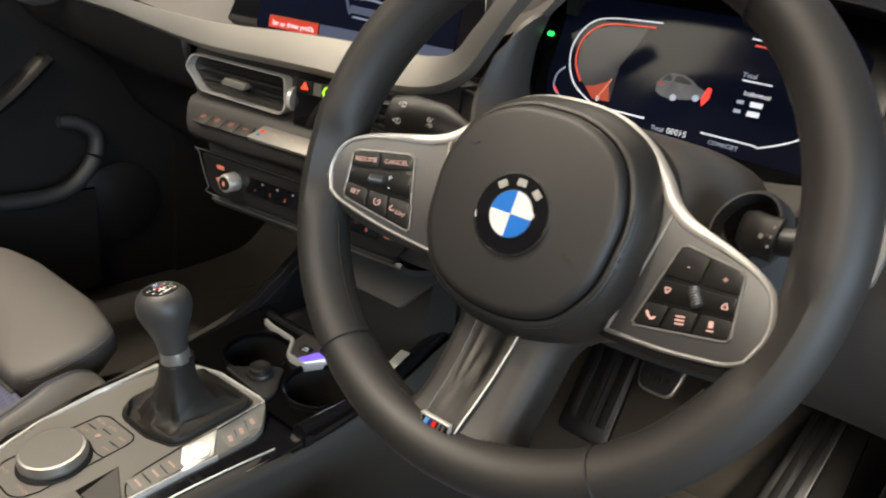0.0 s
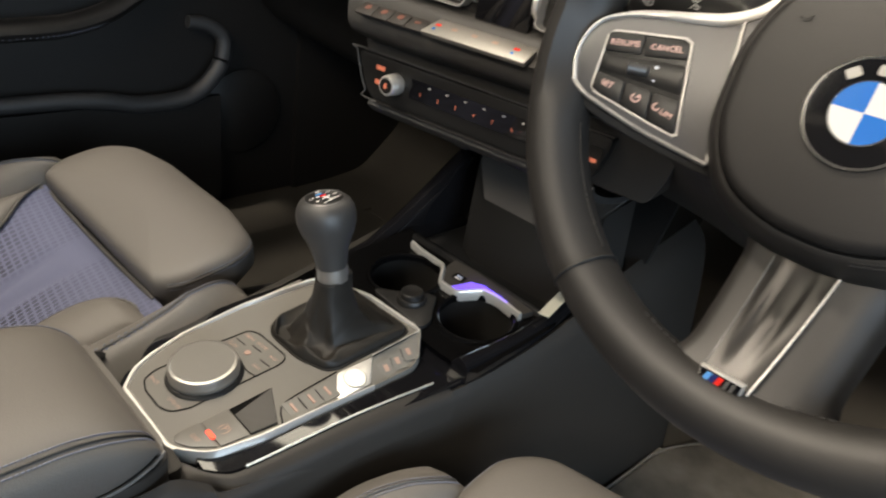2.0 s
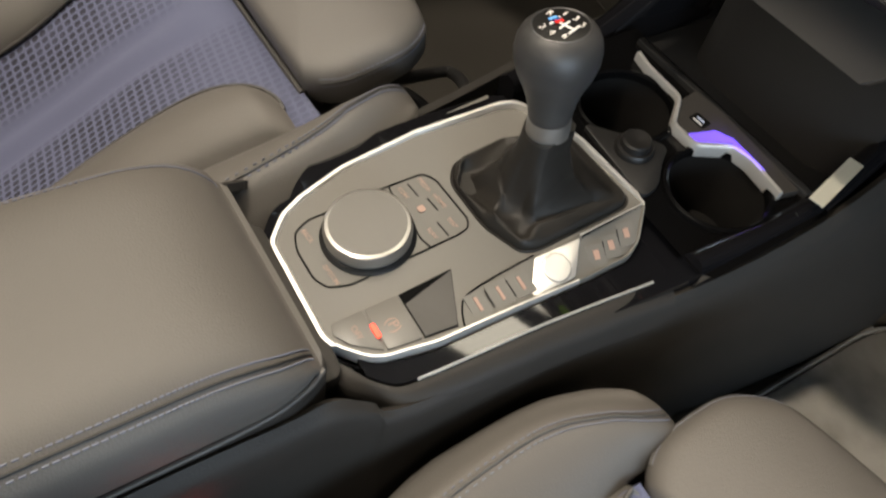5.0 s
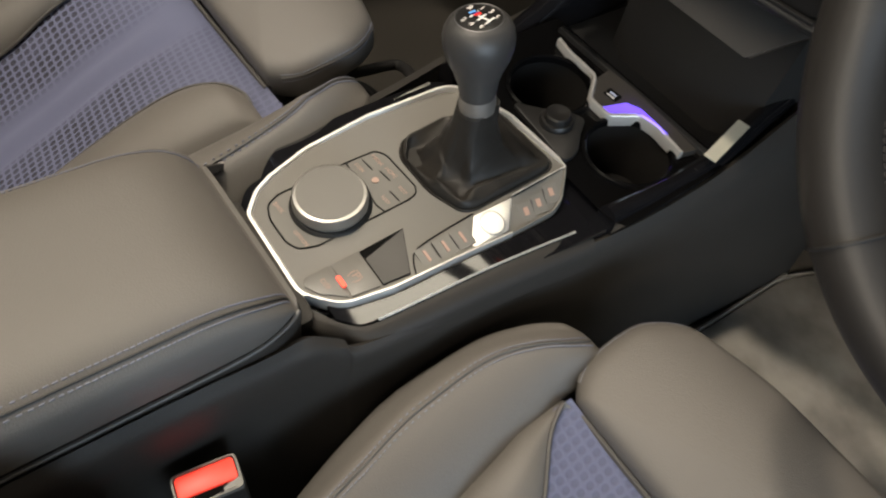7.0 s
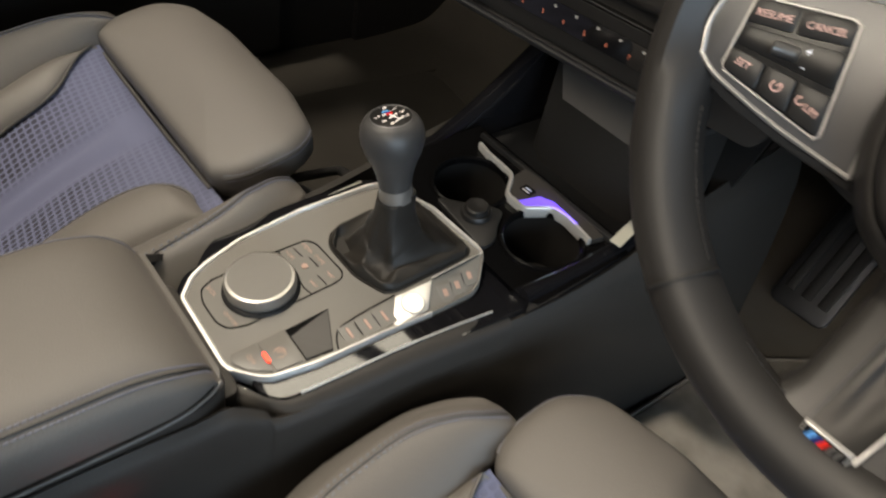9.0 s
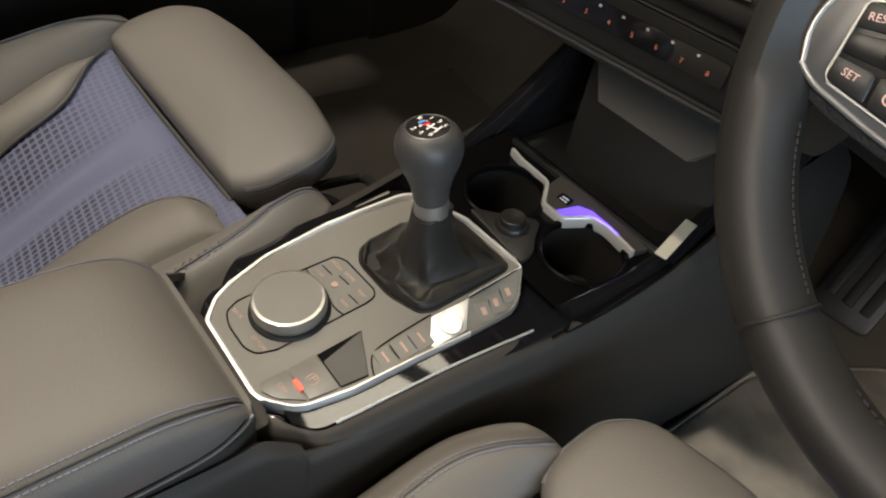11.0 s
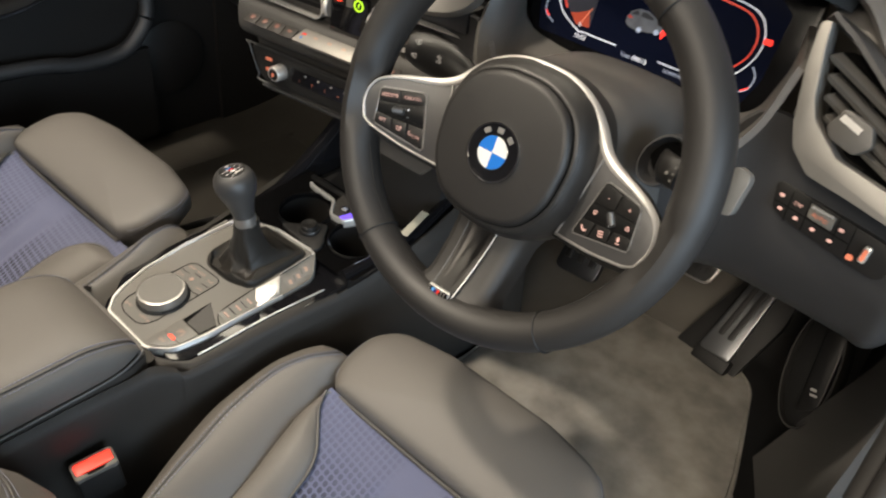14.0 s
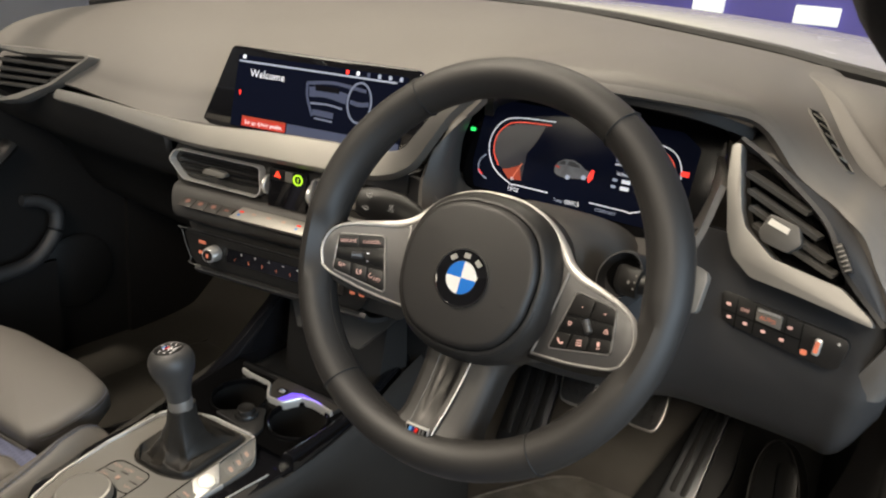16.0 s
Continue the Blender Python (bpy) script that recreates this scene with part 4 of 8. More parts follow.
def lid():
    secs = []
    for y in (-0.1725, -0.1745, -0.178, -0.183, -0.189, -0.196, -0.204, -0.213, -0.224, -0.238, -0.26, -0.30, -0.36, -0.44, -0.52, -0.61):
        half, top, low = lid_half(y), lid_top(y), lid_low(y)
        low = min(low, top - 0.006)
        row = []
        for i in range(29):
            a = math.pi * i / 28
            c, q = math.cos(a), math.sin(a)
            row.append(V((half * math.copysign(abs(c) ** 0.5, c), y, low + (top - low) * abs(q) ** 0.5)))
        row += [V((-half * 0.95, y, low - 0.006)), V((half * 0.95, y, low - 0.006))]
        secs.append(row)
    front = [[V((p.x * 0.90, p.y + 0.003, 0.2075 + (p.z - 0.2075) * 0.60)) for p in secs[0]]]
    return loft(front + secs)


part("lid", lid(), LEATHER, armrest, "smooth dark leather lid", 50)


def lid_line(x, lift):
    """Points along the lid at one distance from its middle line, turning down over its nose."""
    out = []
    for y in (-0.1760, -0.181, -0.188, -0.198, -0.212, -0.235, -0.28, -0.35, -0.48, -0.60):
        half, top, low = lid_half(y), lid_top(y), lid_low(y)
        low = min(low, top - 0.006)
        c = min(0.999, (abs(x) / 0.084)) ** 2
        out.append((math.copysign(half * abs(x) / 0.084, x), y, low + (top - low) * math.sqrt(1 - c * c) ** 0.5 + lift))
    return out


part("seam", tube(lid_line(0.0735, 0.0003), 0.0009, 60, 6), RUBBER, armrest)
part("lid_edge", tube([(0.0835, -0.60, 0.1930), (0.0835, -0.30, 0.1930), (0.0830, -0.215, 0.1935), (0.0800, -0.186, 0.1980), (0.0740, -0.172, 0.2010)], 0.0014, 40, 6), SILL_GREY, armrest, "pale edge under the lid")
stitches("stitching", lid_line(0.0762, 0.0004), armrest, 130)
stitches("stitching", lid_line(0.0700, 0.0004), armrest, 130)
stitches("stitching", lid_line(-0.0700, 0.0004), armrest, 130)
part("box_wall", prism(rounded([(-0.083, -0.62), (0.083, -0.62), (0.083, -0.190), (0.072, -0.166), (-0.072, -0.166), (-0.083, -0.190)], 0.01, 3), 0.02, 0.1925, 0.003), CONSOLE, armrest)
part("front_lip", prism(rounded([(-0.066, -0.178), (0.070, -0.178), (0.070, -0.158), (0.060, -0.155), (-0.050, -0.155)], 0.004, 2), 0.150, 0.174, 0.003), CONSOLE, armrest)


# ---- steering wheel ----
WHEEL = pose(0.357, 0.0231, 0.5242, 68.9, 0, -0.84)
wheel = thing("steering_wheel", WHEEL, "black leather three-spoke sports steering wheel with silver spokes", "steering wheel")
R0, RA, RB = 0.1588, 0.0164, 0.0205


def rim_section(a):
    """The rim's section: fatter at the thumb rests, flatter at the bottom."""
    fat = 1.0 + 0.07 * math.exp(-((abs(math.cos(a)) - 0.93) / 0.12) ** 2) * (math.sin(a) > 0)
    row = []
    for k in range(20):
        b = 2 * math.pi * k / 20
        r = R0 + RA * fat * math.cos(b)
        deg = math.degrees(math.asin(max(-1.0, min(1.0, math.sin(a)))))
        seat = min(1.0, max(0.0, 1.6 - abs(deg + 9.0) / 8.0))
        ease = 1 - 0.62 * seat * max(0.0, -math.cos(b)) ** 0.7 * (math.sin(b) > 0)
        row.append(V((r * math.cos(a), r * math.sin(a), RB * fat * math.sin(b) * ease)))
    return row


part("rim", loft([rim_section(2 * math.pi * k / 120) for k in range(120)], True, False, True), RIM_LEATHER, wheel, "smooth black leather rim")
for deg in (56, 126, 236, 308):
    a = radians(deg)
    part("rim_seam", tube([(math.cos(a) * (R0 + (RA + 0.0004) * math.cos(b)), math.sin(a) * (R0 + (RA + 0.0004) * math.cos(b)), (RB + 0.0004) * math.sin(b)) for b in [2 * math.pi * k / 18 for k in range(18)]], 0.0009, 36, 6, True), RUBBER, wheel)
for a0, a1 in ((205, 234), (310, 335), (250, 290), (140, 175), (5, 38)):
    stitches("stitching", [((R0 - RA - 0.0002) * math.cos(radians(a0 + (a1 - a0) * k / 8)), (R0 - RA - 0.0002) * math.sin(radians(a0 + (a1 - a0) * k / 8)), 0.004) for k in range(9)], wheel, 22, DARK_THREAD)


def mirror(pts, s):
    q = [(s * p[0], p[1]) for p in pts]
    return q if s > 0 else q[::-1]


def dish(x, floor=0.0):
    """How far the spokes lie above the rim's plane: they sink towards the hub."""
    return 0.010 - 0.36 * max(0.0, 0.145 - max(abs(x), floor))


def sunk(ob, floor=0.0):
    """Lays a flat-built piece on the dished spokes."""
    for vert in ob.data.vertices:
        vert.co.z += dish(vert.co.x, floor)
    return ob


def fine_plate(outline, z0, z1, bevel, cuts=10):
    """A plate sliced across x, so that it can follow the dish."""
    bm = prism(outline, z0, z1, bevel, 2)
    xs = [v.co.x for v in bm.verts]
    for k in range(1, cuts):
        x = min(xs) + (max(xs) - min(xs)) * k / cuts
        bmesh.ops.bisect_plane(bm, geom=list(bm.verts) + list(bm.edges) + list(bm.faces), plane_co=(x, 0, 0), plane_no=(1, 0, 0))
    return bm


# Side spokes: a satin metal face with a bright rounded edge, the bow running over the airbag.
BOW = [(0.1420, -0.0405), (0.1465, -0.0280), (0.1460, -0.0165), (0.1410, -0.0060), (0.1310, 0.0012), (0.1180, 0.0066), (0.1000, 0.0122), (0.0870, 0.0168), (0.0760, 0.0240), (0.0660, 0.0355), (0.0530, 0.0475), (0.0370, 0.0565), (0.0190, 0.0615), (0.0, 0.0628)]
LOW = [(0.1420, -0.0405), (0.1340, -0.0452), (0.1230, -0.0480), (0.0980, -0.0525), (0.0640, -0.0556)]
for s in (-1, 1):
    face = [(0.0560, -0.050), (0.0640, -0.0556)] + LOW[1:4][::-1] + BOW[:10] + [(0.054, 0.040), (0.046, 0.020)]
    sunk(part("spoke", fine_plate(mirror(face, s), -0.006, 0.0, 0.0012), SPOKE_METAL, wheel, "satin metal side spoke"))
    back = [(0.050, -0.060), (0.0640, -0.0610), (0.098, -0.0585), (0.123, -0.0550), (0.142, -0.049), (0.150, -0.030), (0.149, -0.014), (0.120, 0.004), (0.080, 0.014), (0.050, 0.020)]
    sunk(part("spoke_back", fine_plate(rounded(mirror(back, s), 0.006, 3), -0.028, -0.004, 0.004), PLASTIC, wheel, "dark plastic back of the spoke"))
    edge = spline([(s * x, y, 0) for x, y in LOW], 50)
    part("spoke_edge", tube([V((p.x, p.y, dish(p.x) + 0.0002)) for p in edge], 0.0013, 50, 8), SPOKE_RIM, wheel, "satin silver lower edge of the spoke")
    inner = spline([(s * x, y, 0) for x, y in ((0.0640, -0.0556), (0.0690, -0.030), (0.0735, -0.006), (0.0775, 0.018))], 30)
    part("spoke_edge", tube([V((p.x, p.y, dish(p.x) + 0.0003)) for p in inner], 0.0011, 30, 8), SPOKE_RIM, wheel, "satin silver inner edge of the spoke")
path = spline([(x, y, 0) for x, y in BOW] + [(-x, y, 0) for x, y in BOW[-2::-1]], 120)
secs = []
for i, p in enumerate(path):
    t = (path[min(i + 1, 119)] - path[max(i - 1, 0)]).normalized()
    out = V((t.y, -t.x, 0))
    if out.dot(V((p.x, p.y + 0.02, 0))) < 0:
        out = -out
    f = min(1.0, max(0.0, (0.140 - abs(p.x)) / 0.05))
    w, z = 0.0016 + 0.0042 * f, dish(p.x, 0.070)
    secs.append([p + out * a + V((0, 0, z + b)) for a, b in ((0.0008, -0.008), (0.0010, -0.0012), (0.0, 0.0004), (-w * 0.35, 0.0015), (-w * 0.75, 0.0012), (-w, 0.0), (-w - 0.0008, -0.008))])
part("silver_bow", loft(secs), BOW_SILVER, wheel, "bright satin silver bow over the airbag")

# Switch pads: a black field, two keys above, a gloss band with a roller, three keys below.
PADS = {-1: ((-0.1345, -0.0100), (-0.0955, -0.0002), (-0.0820, -0.0492), (-0.1315, -0.0425)), 1: (( 0.0895, 0.0030), (0.1262, -0.0012), (0.1315, -0.0350), (0.0775, -0.0470))}
ROWS = {-1: ((0.36, 0.24), (0.66, 0.60)), 1: ((0.40, 0.36), (0.68, 0.68))}
SPLITS = {-1: ((0.46,), (0.36, 0.67)), 1: ((0.50,), (0.31, 0.64))}
for s in (-1, 1):
    quad = [V((*p, 0)) for p in PADS[s]]

    def at(u, v, z=0.0):
        """A point of the pad: u across it, v down it."""
        p = quad[0].lerp(quad[1], u).lerp(quad[3].lerp(quad[2], u), v)
        return V((p.x, p.y, z))

    def row(k, u):
        lines = ((0.0, 0.0),) + ROWS[s] + ((1.0, 1.0),)
        a, b = lines[k]
        return a + (b - a) * u

    def keycap(u0, u1, k, gap=0.014):
        """The outline of one key in row k between two splits."""
        g = gap
        return [tuple(at(u0 + g, row(k, u0) + 2 * g)[:2]), tuple(at(u1 - g, row(k, u1) + 2 * g)[:2]), tuple(at(u1 - g, row(k + 1, u1) - 2 * g)[:2]), tuple(at(u0 + g, row(k + 1, u0) - 2 * g)[:2])]

    field = rounded([tuple(at(*q)[:2]) for q in ((0, 0), (1, 0), (1, 1), (0, 1))], 0.005, 4)
    pad = sunk(part("switch_pad", fine_plate(field, -0.002, 0.0006, 0.0003), PAD_BLACK, wheel, "black switch pad with lit legends"))
    rimline = [(p[0], p[1], 0.0003) for p in field]
    sunk(part("pad_rim", tube(rimline, 0.0008, 80, 6, True), SPOKE_RIM, pad))
    band_mid = sunk(part("switch_band", fine_plate(rounded(keycap(0.0, 1.0, 1), 0.0015, 2), 0.0004, 0.0011, 0.0003), PAD_BLACK, pad, "gloss black middle band"))
    for k, cuts in ((0, SPLITS[s][0]), (2, SPLITS[s][1])):
        ends = (0.0, *cuts, 1.0)
        for u0, u1 in zip(ends, ends[1:]):
            sunk(part("switch_key", fine_plate(rounded(keycap(u0, u1, k), 0.0016, 2), 0.0004, 0.0017, 0.0004, 3), KEY, pad, "matt black key"))
    slope = math.degrees(math.atan2((quad[1] - quad[0]).y, (quad[1] - quad[0]).x))
    low_slope = math.degrees(math.atan2((quad[2] - quad[3]).y, (quad[2] - quad[3]).x))

    def mark(u, v, turn=0.0, z=0.0019):
        p = at(u, v)
        return pose(p.x, p.y, dish(p.x) + z, 0, math.degrees(math.atan(-0.36 * s)), 0) @ pose(0, 0, 0, 0, 0, turn)

    # The roller, ribbed, lying across the band.
    rp = at(0.46 if s < 0 else 0.52, 0.46 if s < 0 else 0.52)
    turn = slope - 4 if s < 0 else -52
    RM = pose(rp.x, rp.y, dish(rp.x) + 0.0016, 0, math.degrees(math.atan(-0.36 * s)), 0) @ pose(0, 0, 0, 0, 0, turn) @ pose(0, 0, 0, 0, 90, 0)
    ridges = []
    for k in range(15):
        z = -0.0056 + 0.0112 * k / 14
        ridges.append((0.0030 + (0.0004 if k % 2 else 0.0) - (0.0008 if k in (0, 14) else 0), z))
    roller = part("rocker", lathe([(0.0, -0.0058)] + ridges + [(0.0, 0.0058)], 20), KNURL, pad, "ribbed grey thumb roller", 20)
    roller.matrix_local = RM
    if s < 0:
        for txt, u, v, sz, tn in (("RESUME", 0.24, 0.17, 0.0043, slope), ("CANCEL", 0.73, 0.14, 0.0043, slope), ("SET", 0.17, 0.80, 0.0044, low_slope + 6), ("LIM", 0.86, 0.82, 0.0044, low_slope)):
            words(txt, sz, mark(u, v, tn), UI_PINK, pad, "switch_legend")
        line_on("switch_symbol", pad, mark(0.51, 0.80), [(0.0022 * math.cos(a), 0.0022 * math.sin(a)) for a in [radians(130 + 28 * k) for k in range(11)]], 0.0006, UI_PINK)
        line_on("switch_symbol", pad, mark(0.51, 0.80), [(0.0, 0.0), (0.0016, 0.0022)], 0.0006, UI_PINK, n=3)
        line_on("switch_symbol", pad, mark(0.745, 0.79), [(0.0017 * math.cos(a), 0.0017 * math.sin(a)) for a in [radians(100 + 28 * k) for k in range(10)]], 0.0006, UI_PINK)
        words("+", 0.0052, mark(0.66, 0.38), UI_WHITE, pad, "switch_legend")
        words("-", 0.0052, mark(0.66, 0.52), UI_WHITE, pad, "switch_legend")
    else:
        for txt, u, v in (("-", 0.26, 0.20), ("+", 0.78, 0.20)):
            words(txt, 0.0056, mark(u, v, low_slope), UI_PINK, pad, "switch_legend")
        for u, v, tn in ((0.17, 0.52, 180), (0.88, 0.54, 0)):
            line_on("switch_symbol", pad, mark(u, v, tn + slope - 20), [(0.0016, 0.0), (-0.0012, 0.0016), (-0.0012, -0.0016), (0.0016, 0.0)], 0.0006, UI_PINK, n=13)
        line_on("switch_symbol", pad, mark(0.16, 0.84, 20), [(-0.0026, 0.0020), (-0.0016, -0.0008), (0.0006, -0.0022), (0.0024, -0.0014)], 0.0013, UI_PINK)
        for k in range(3):
            p = mark(0.48, 0.84, low_slope) @ pose(0, 0.0019 - 0.0019 * k, 0)
            bar("switch_symbol", pad, p, 0.0050, 0.0009, UI_PINK)
        p = mark(0.80, 0.83, low_slope)
        bar("switch_symbol", pad, p @ pose(0, 0.0008, 0), 0.0024, 0.0036, UI_PINK, r=0.0011)
        bar("switch_symbol", pad, p @ pose(0, -0.0024, 0), 0.0034, 0.0008, UI_PINK)

# Airbag cover: a domed face, a dark groove and a sloping padded flank down to the spokes.
cover = rounded([(-0.0585, -0.036), (-0.0620, 0.005), (-0.049, 0.036), (-0.020, 0.0500), (0.020, 0.0500), (0.049, 0.036), (0.0620, 0.005), (0.0585, -0.036), (0.042, -0.061), (0.016, -0.0705), (-0.016, -0.0705), (-0.042, -0.061)], 0.022, 6)


def grown(k, dx=0.0):
    return [(p[0] * k, (p[1] + 0.010) * k - 0.010) for p in cover]


def dome(x, y):
    return 0.0128 - 0.40 * (x * x + (y + 0.012) ** 2)


part("airbag_cover", pillow(cover, dome, 0.012, 0.006, 0.002, 12), AIRBAG, wheel, "grained black airbag cover", 60)
flank = []
for k, z in ((1.235, -0.046), (1.230, -0.034), (1.215, -0.0220), (1.180, -0.0110), (1.125, -0.0030), (1.070, 0.0018), (1.030, 0.0040), (1.006, 0.0036), (0.985, -0.0020)):
    flank.append([V((x, y, z)) for x, y in grown(k)])
part("airbag_flank", loft(flank, True, False), FLANK, wheel, "padded flank of the airbag cover", 60)
groove = [(x, y, dome(x, y) - 0.0062) for x, y in grown(1.003)[::2]]
part("cover_groove", tube(groove, 0.0008, 120, 8, True), VOID, wheel, "dark groove round the airbag cover")
for k, z in ((1.050, 0.0032), (1.075, 0.0016)):
    pts = [(x, y, z) for x, y in grown(k)]
    stitches("stitching", [p for p in pts if p[0] > 0.02 and -0.078 < p[1] < 0.012], wheel, 44, DARK_THREAD)
part("hub_shroud", pillow(grown(1.16), lambda x, y: -0.030, 0.030, 0.006, 0.002), PLASTIC, wheel)
for x, y, tn in ((-0.040, 0.018, 20), (0.041, -0.026, -15)):
    line_on("airbag_mark", wheel, pose(x, y, dome(x, y) + 0.0014, 0, 0, tn), [(-0.003, 0.001), (0.0, -0.0006), (0.003, 0.001)], 0.0005, PLASTIC, 0.0003)
ROUND = pose(0.0010, -0.0140, 0.0140) @ Matrix.Diagonal((1.05, 1.05, 1, 1))
logo = part("roundel", lathe([(0.0, -0.006), (0.0230, -0.006), (0.0232, 0.0002), (0.0225, 0.0015), (0.0, 0.0018)], 48), GLOSS, wheel, "round badge with blue and white quarters")
logo.matrix_local = ROUND
for z, r0, r1 in ((0.0014, 0.0219, 0.0230), (0.0016, 0.0128, 0.0133)):
    part("roundel_ring", lathe([(r0, z - 0.001), (r1, z - 0.001), (r1, z + 0.0006), (r0, z + 0.0006)], 48), CHROME, logo)
for q in range(4):
    pts = [(0, 0)] + [(0.0128 * math.cos(radians(90 * q + 90 * k / 8 + 1)), 0.0128 * math.sin(radians(90 * q + 90 * k / 8 + 1))) for k in range(9)]
    part("roundel_quarter", prism(pts, 0.0012, 0.0025), BLUE if q % 2 == 1 else WHITE, logo)
for a in (128, 90, 52):
    bar("roundel_mark", logo, pose(0.0177 * math.cos(radians(a)), 0.0176 * math.sin(radians(a)), 0.0017, 0, 0, a - 90), 0.0056, 0.0042, SPOKE_RIM, 0.0005, 0.001)


# Lower spoke with the metal insert; it climbs on to the rim at its foot.
def spoke_z(y):
    f = min(1.0, max(0.0, (-0.062 - y) / 0.085))
    return -0.014 + 0.0235 * f * f


def lower_spoke():
    secs = []
    for k in range(24):
        f = k / 23
        y = -0.050 - 0.101 * f
        flare = max(0.0, 1 - f / 0.38) ** 2
        foot = max(0.0, (f - 0.78) / 0.22) ** 2
        hl, hr = 0.0285 + 0.036 * flare + 0.012 * foot - 0.003 * f, 0.0440 + 0.026 * flare + 0.016 * foot - 0.003 * f
        z = spoke_z(y) - 0.0012
        secs.append([V((-hl - 0.002, y, z - 0.026)), V((-hl, y, z - 0.012)), V((-hl * 0.94, y, z - 0.004)), V((-hl * 0.70, y, z)), V((0, y, z)), V((hr * 0.66, y, z)), V((hr * 0.93, y, z - 0.0035)), V((hr, y, z - 0.012)), V((hr + 0.002, y, z - 0.026))])
    return loft(secs)


part("lower_spoke", lower_spoke(), LOWER_SPOKE, wheel, "dark grey lower spoke", 60)


def insert_skin():
    secs = []
    for k in range(20):
        f = k / 19
        y = -0.066 - 0.085 * f
        xl, xr = -0.0100 + 0.0005 * f, 0.0200 - 0.0080 * f
        z = spoke_z(y) + 0.0012
        deep = 0.0022 * math.sin(math.pi * min(1.0, max(0.0, (0.86 - f) / 0.80)))
        row = [V((xl, y, z - 0.006)), V((xl, y, z))]
        for u in (0.12, 0.22, 0.30, 0.42, 0.55, 0.66, 0.74, 0.84):
            dip = deep * (1 if 0.28 < u < 0.70 else 0.35 if u in (0.22, 0.74) else 0.0)
            row.append(V((xl + (xr - xl) * u, y, z - dip)))
        row += [V((xr, y, z)), V((xr, y, z - 0.006))]
        secs.append(row)
    return loft(secs)


part("spoke_insert", insert_skin(), INSERT, wheel, "brushed dark metal insert with a pressed channel", 50)
for x0, x1, r, c in ((0.0205, 0.0122, 0.0006, SATIN), (-0.0103, -0.0099, 0.0003, SPOKE_METAL)):
    part("insert_edge", tube([(x0 + (x1 - x0) * k / 6, -0.066 - 0.0145 * k, spoke_z(-0.066 - 0.0145 * k) + 0.0015) for k in range(7)], r, 24, 6), c, wheel)
BM = pose(0.001, -0.1445, spoke_z(-0.1445) + 0.0036, 22, 0, 2)
bd = part("spoke_badge", prism([(-0.0107, 0.0050), (0.0107, 0.0050), (0.0100, -0.0052), (-0.0100, -0.0052)], -0.003, 0.0, 0.0005, m=BM), SATIN, wheel, "small badge with three coloured stripes")
part("badge_field", prism([(-0.0098, 0.0041), (0.0098, 0.0041), (0.0092, -0.0043), (-0.0092, -0.0043)], 0.0, 0.0004, m=BM), GLOSS, bd)
for x, cc in ((-0.0074, BADGE_LIGHT), (-0.0046, BADGE_DARK), (-0.0018, BADGE_RED)):
    part("badge_stripe", prism([(x - 0.0014, -0.0034), (x + 0.0012, -0.0034), (x + 0.0036, 0.0034), (x + 0.0010, 0.0034)], 0.0004, 0.0009, m=BM), cc, bd)
for x in (0.0022, 0.0052):
    part("badge_mark", prism([(x - 0.0006, -0.0034), (x + 0.0006, -0.0034), (x + 0.0024, 0.0034), (x + 0.0008, 0.0034)], 0.0004, 0.0009, m=BM), SATIN_DARK, bd)

# ---- steering column with stalks ----
column = thing("steering_column", WHEEL, "dark grey plastic steering column shroud behind the wheel", "steering column")
secs = []
for z, w, h, dy in ((-0.030, 0.048, 0.050, -0.010), (-0.045, 0.062, 0.064, -0.010), (-0.075, 0.070, 0.070, -0.006), (-0.120, 0.078, 0.074, 0.0), (-0.170, 0.090, 0.078, 0.004), (-0.22, 0.10, 0.08, 0.006)):
    secs.append([V((w * math.copysign(abs(math.cos(a)) ** 0.6, math.cos(a)), dy + h * math.copysign(abs(math.sin(a)) ** 0.6, math.sin(a)), z)) for a in [2 * math.pi * k / 36 for k in range(36)]])
part("shroud", loft(secs), COLUMN_GREY, column)


def stalk(s, name, label, slim=1.0):
    """A flat stalk with a broad gloss paddle at its end."""
    st = part(name, loft([[V((s * x, y + h * slim * math.sin(a), z + t * slim * math.cos(a))) for a in [2 * math.pi * k / 16 for k in range(16)]]
                          for x, y, z, h, t in ((0.055, 0.016, -0.062, 0.007, 0.007), (0.085, 0.019, -0.060, 0.009, 0.008), (0.100, 0.022, -0.058, 0.015, 0.010), (0.120, 0.025, -0.056, 0.0185, 0.0115), (0.150, 0.026, -0.053, 0.0175, 0.0115), (0.163, 0.026, -0.051, 0.014, 0.009), (0.167, 0.026, -0.0505, 0.008, 0.004))]), KEY, column, label)
    return st


st = stalk(-1, "indicator_stalk", "gloss black indicator stalk with white symbols")
for x, y in ((-0.150, 0.033), (-0.150, 0.020)):
    words("<D", 0.0062, pose(x, y, -0.0415), PRINT, st, "stalk_symbol")
words("%", 0.0100, pose(-0.122, 0.026, -0.0435), PRINT, st, "stalk_symbol")
# Wiper stalk: a black knuckle in a scooped recess of the shroud, with a ribbed collar.
part("stalk_recess", loft([[V((0.1000 + k * 0.0180 * math.cos(a) + 0.004 * math.sin(a), 0.0260 + k * 0.0225 * math.sin(a), z - 0.006)) for a in [2 * math.pi * i / 28 for i in range(28)]] for k, z in ((1.12, -0.100), (1.06, -0.070), (1.0, -0.0640), (0.93, -0.0640), (0.86, -0.0700), (0.76, -0.0800))]), SOFT_LOW, column, "scooped dark recess round the stalk")
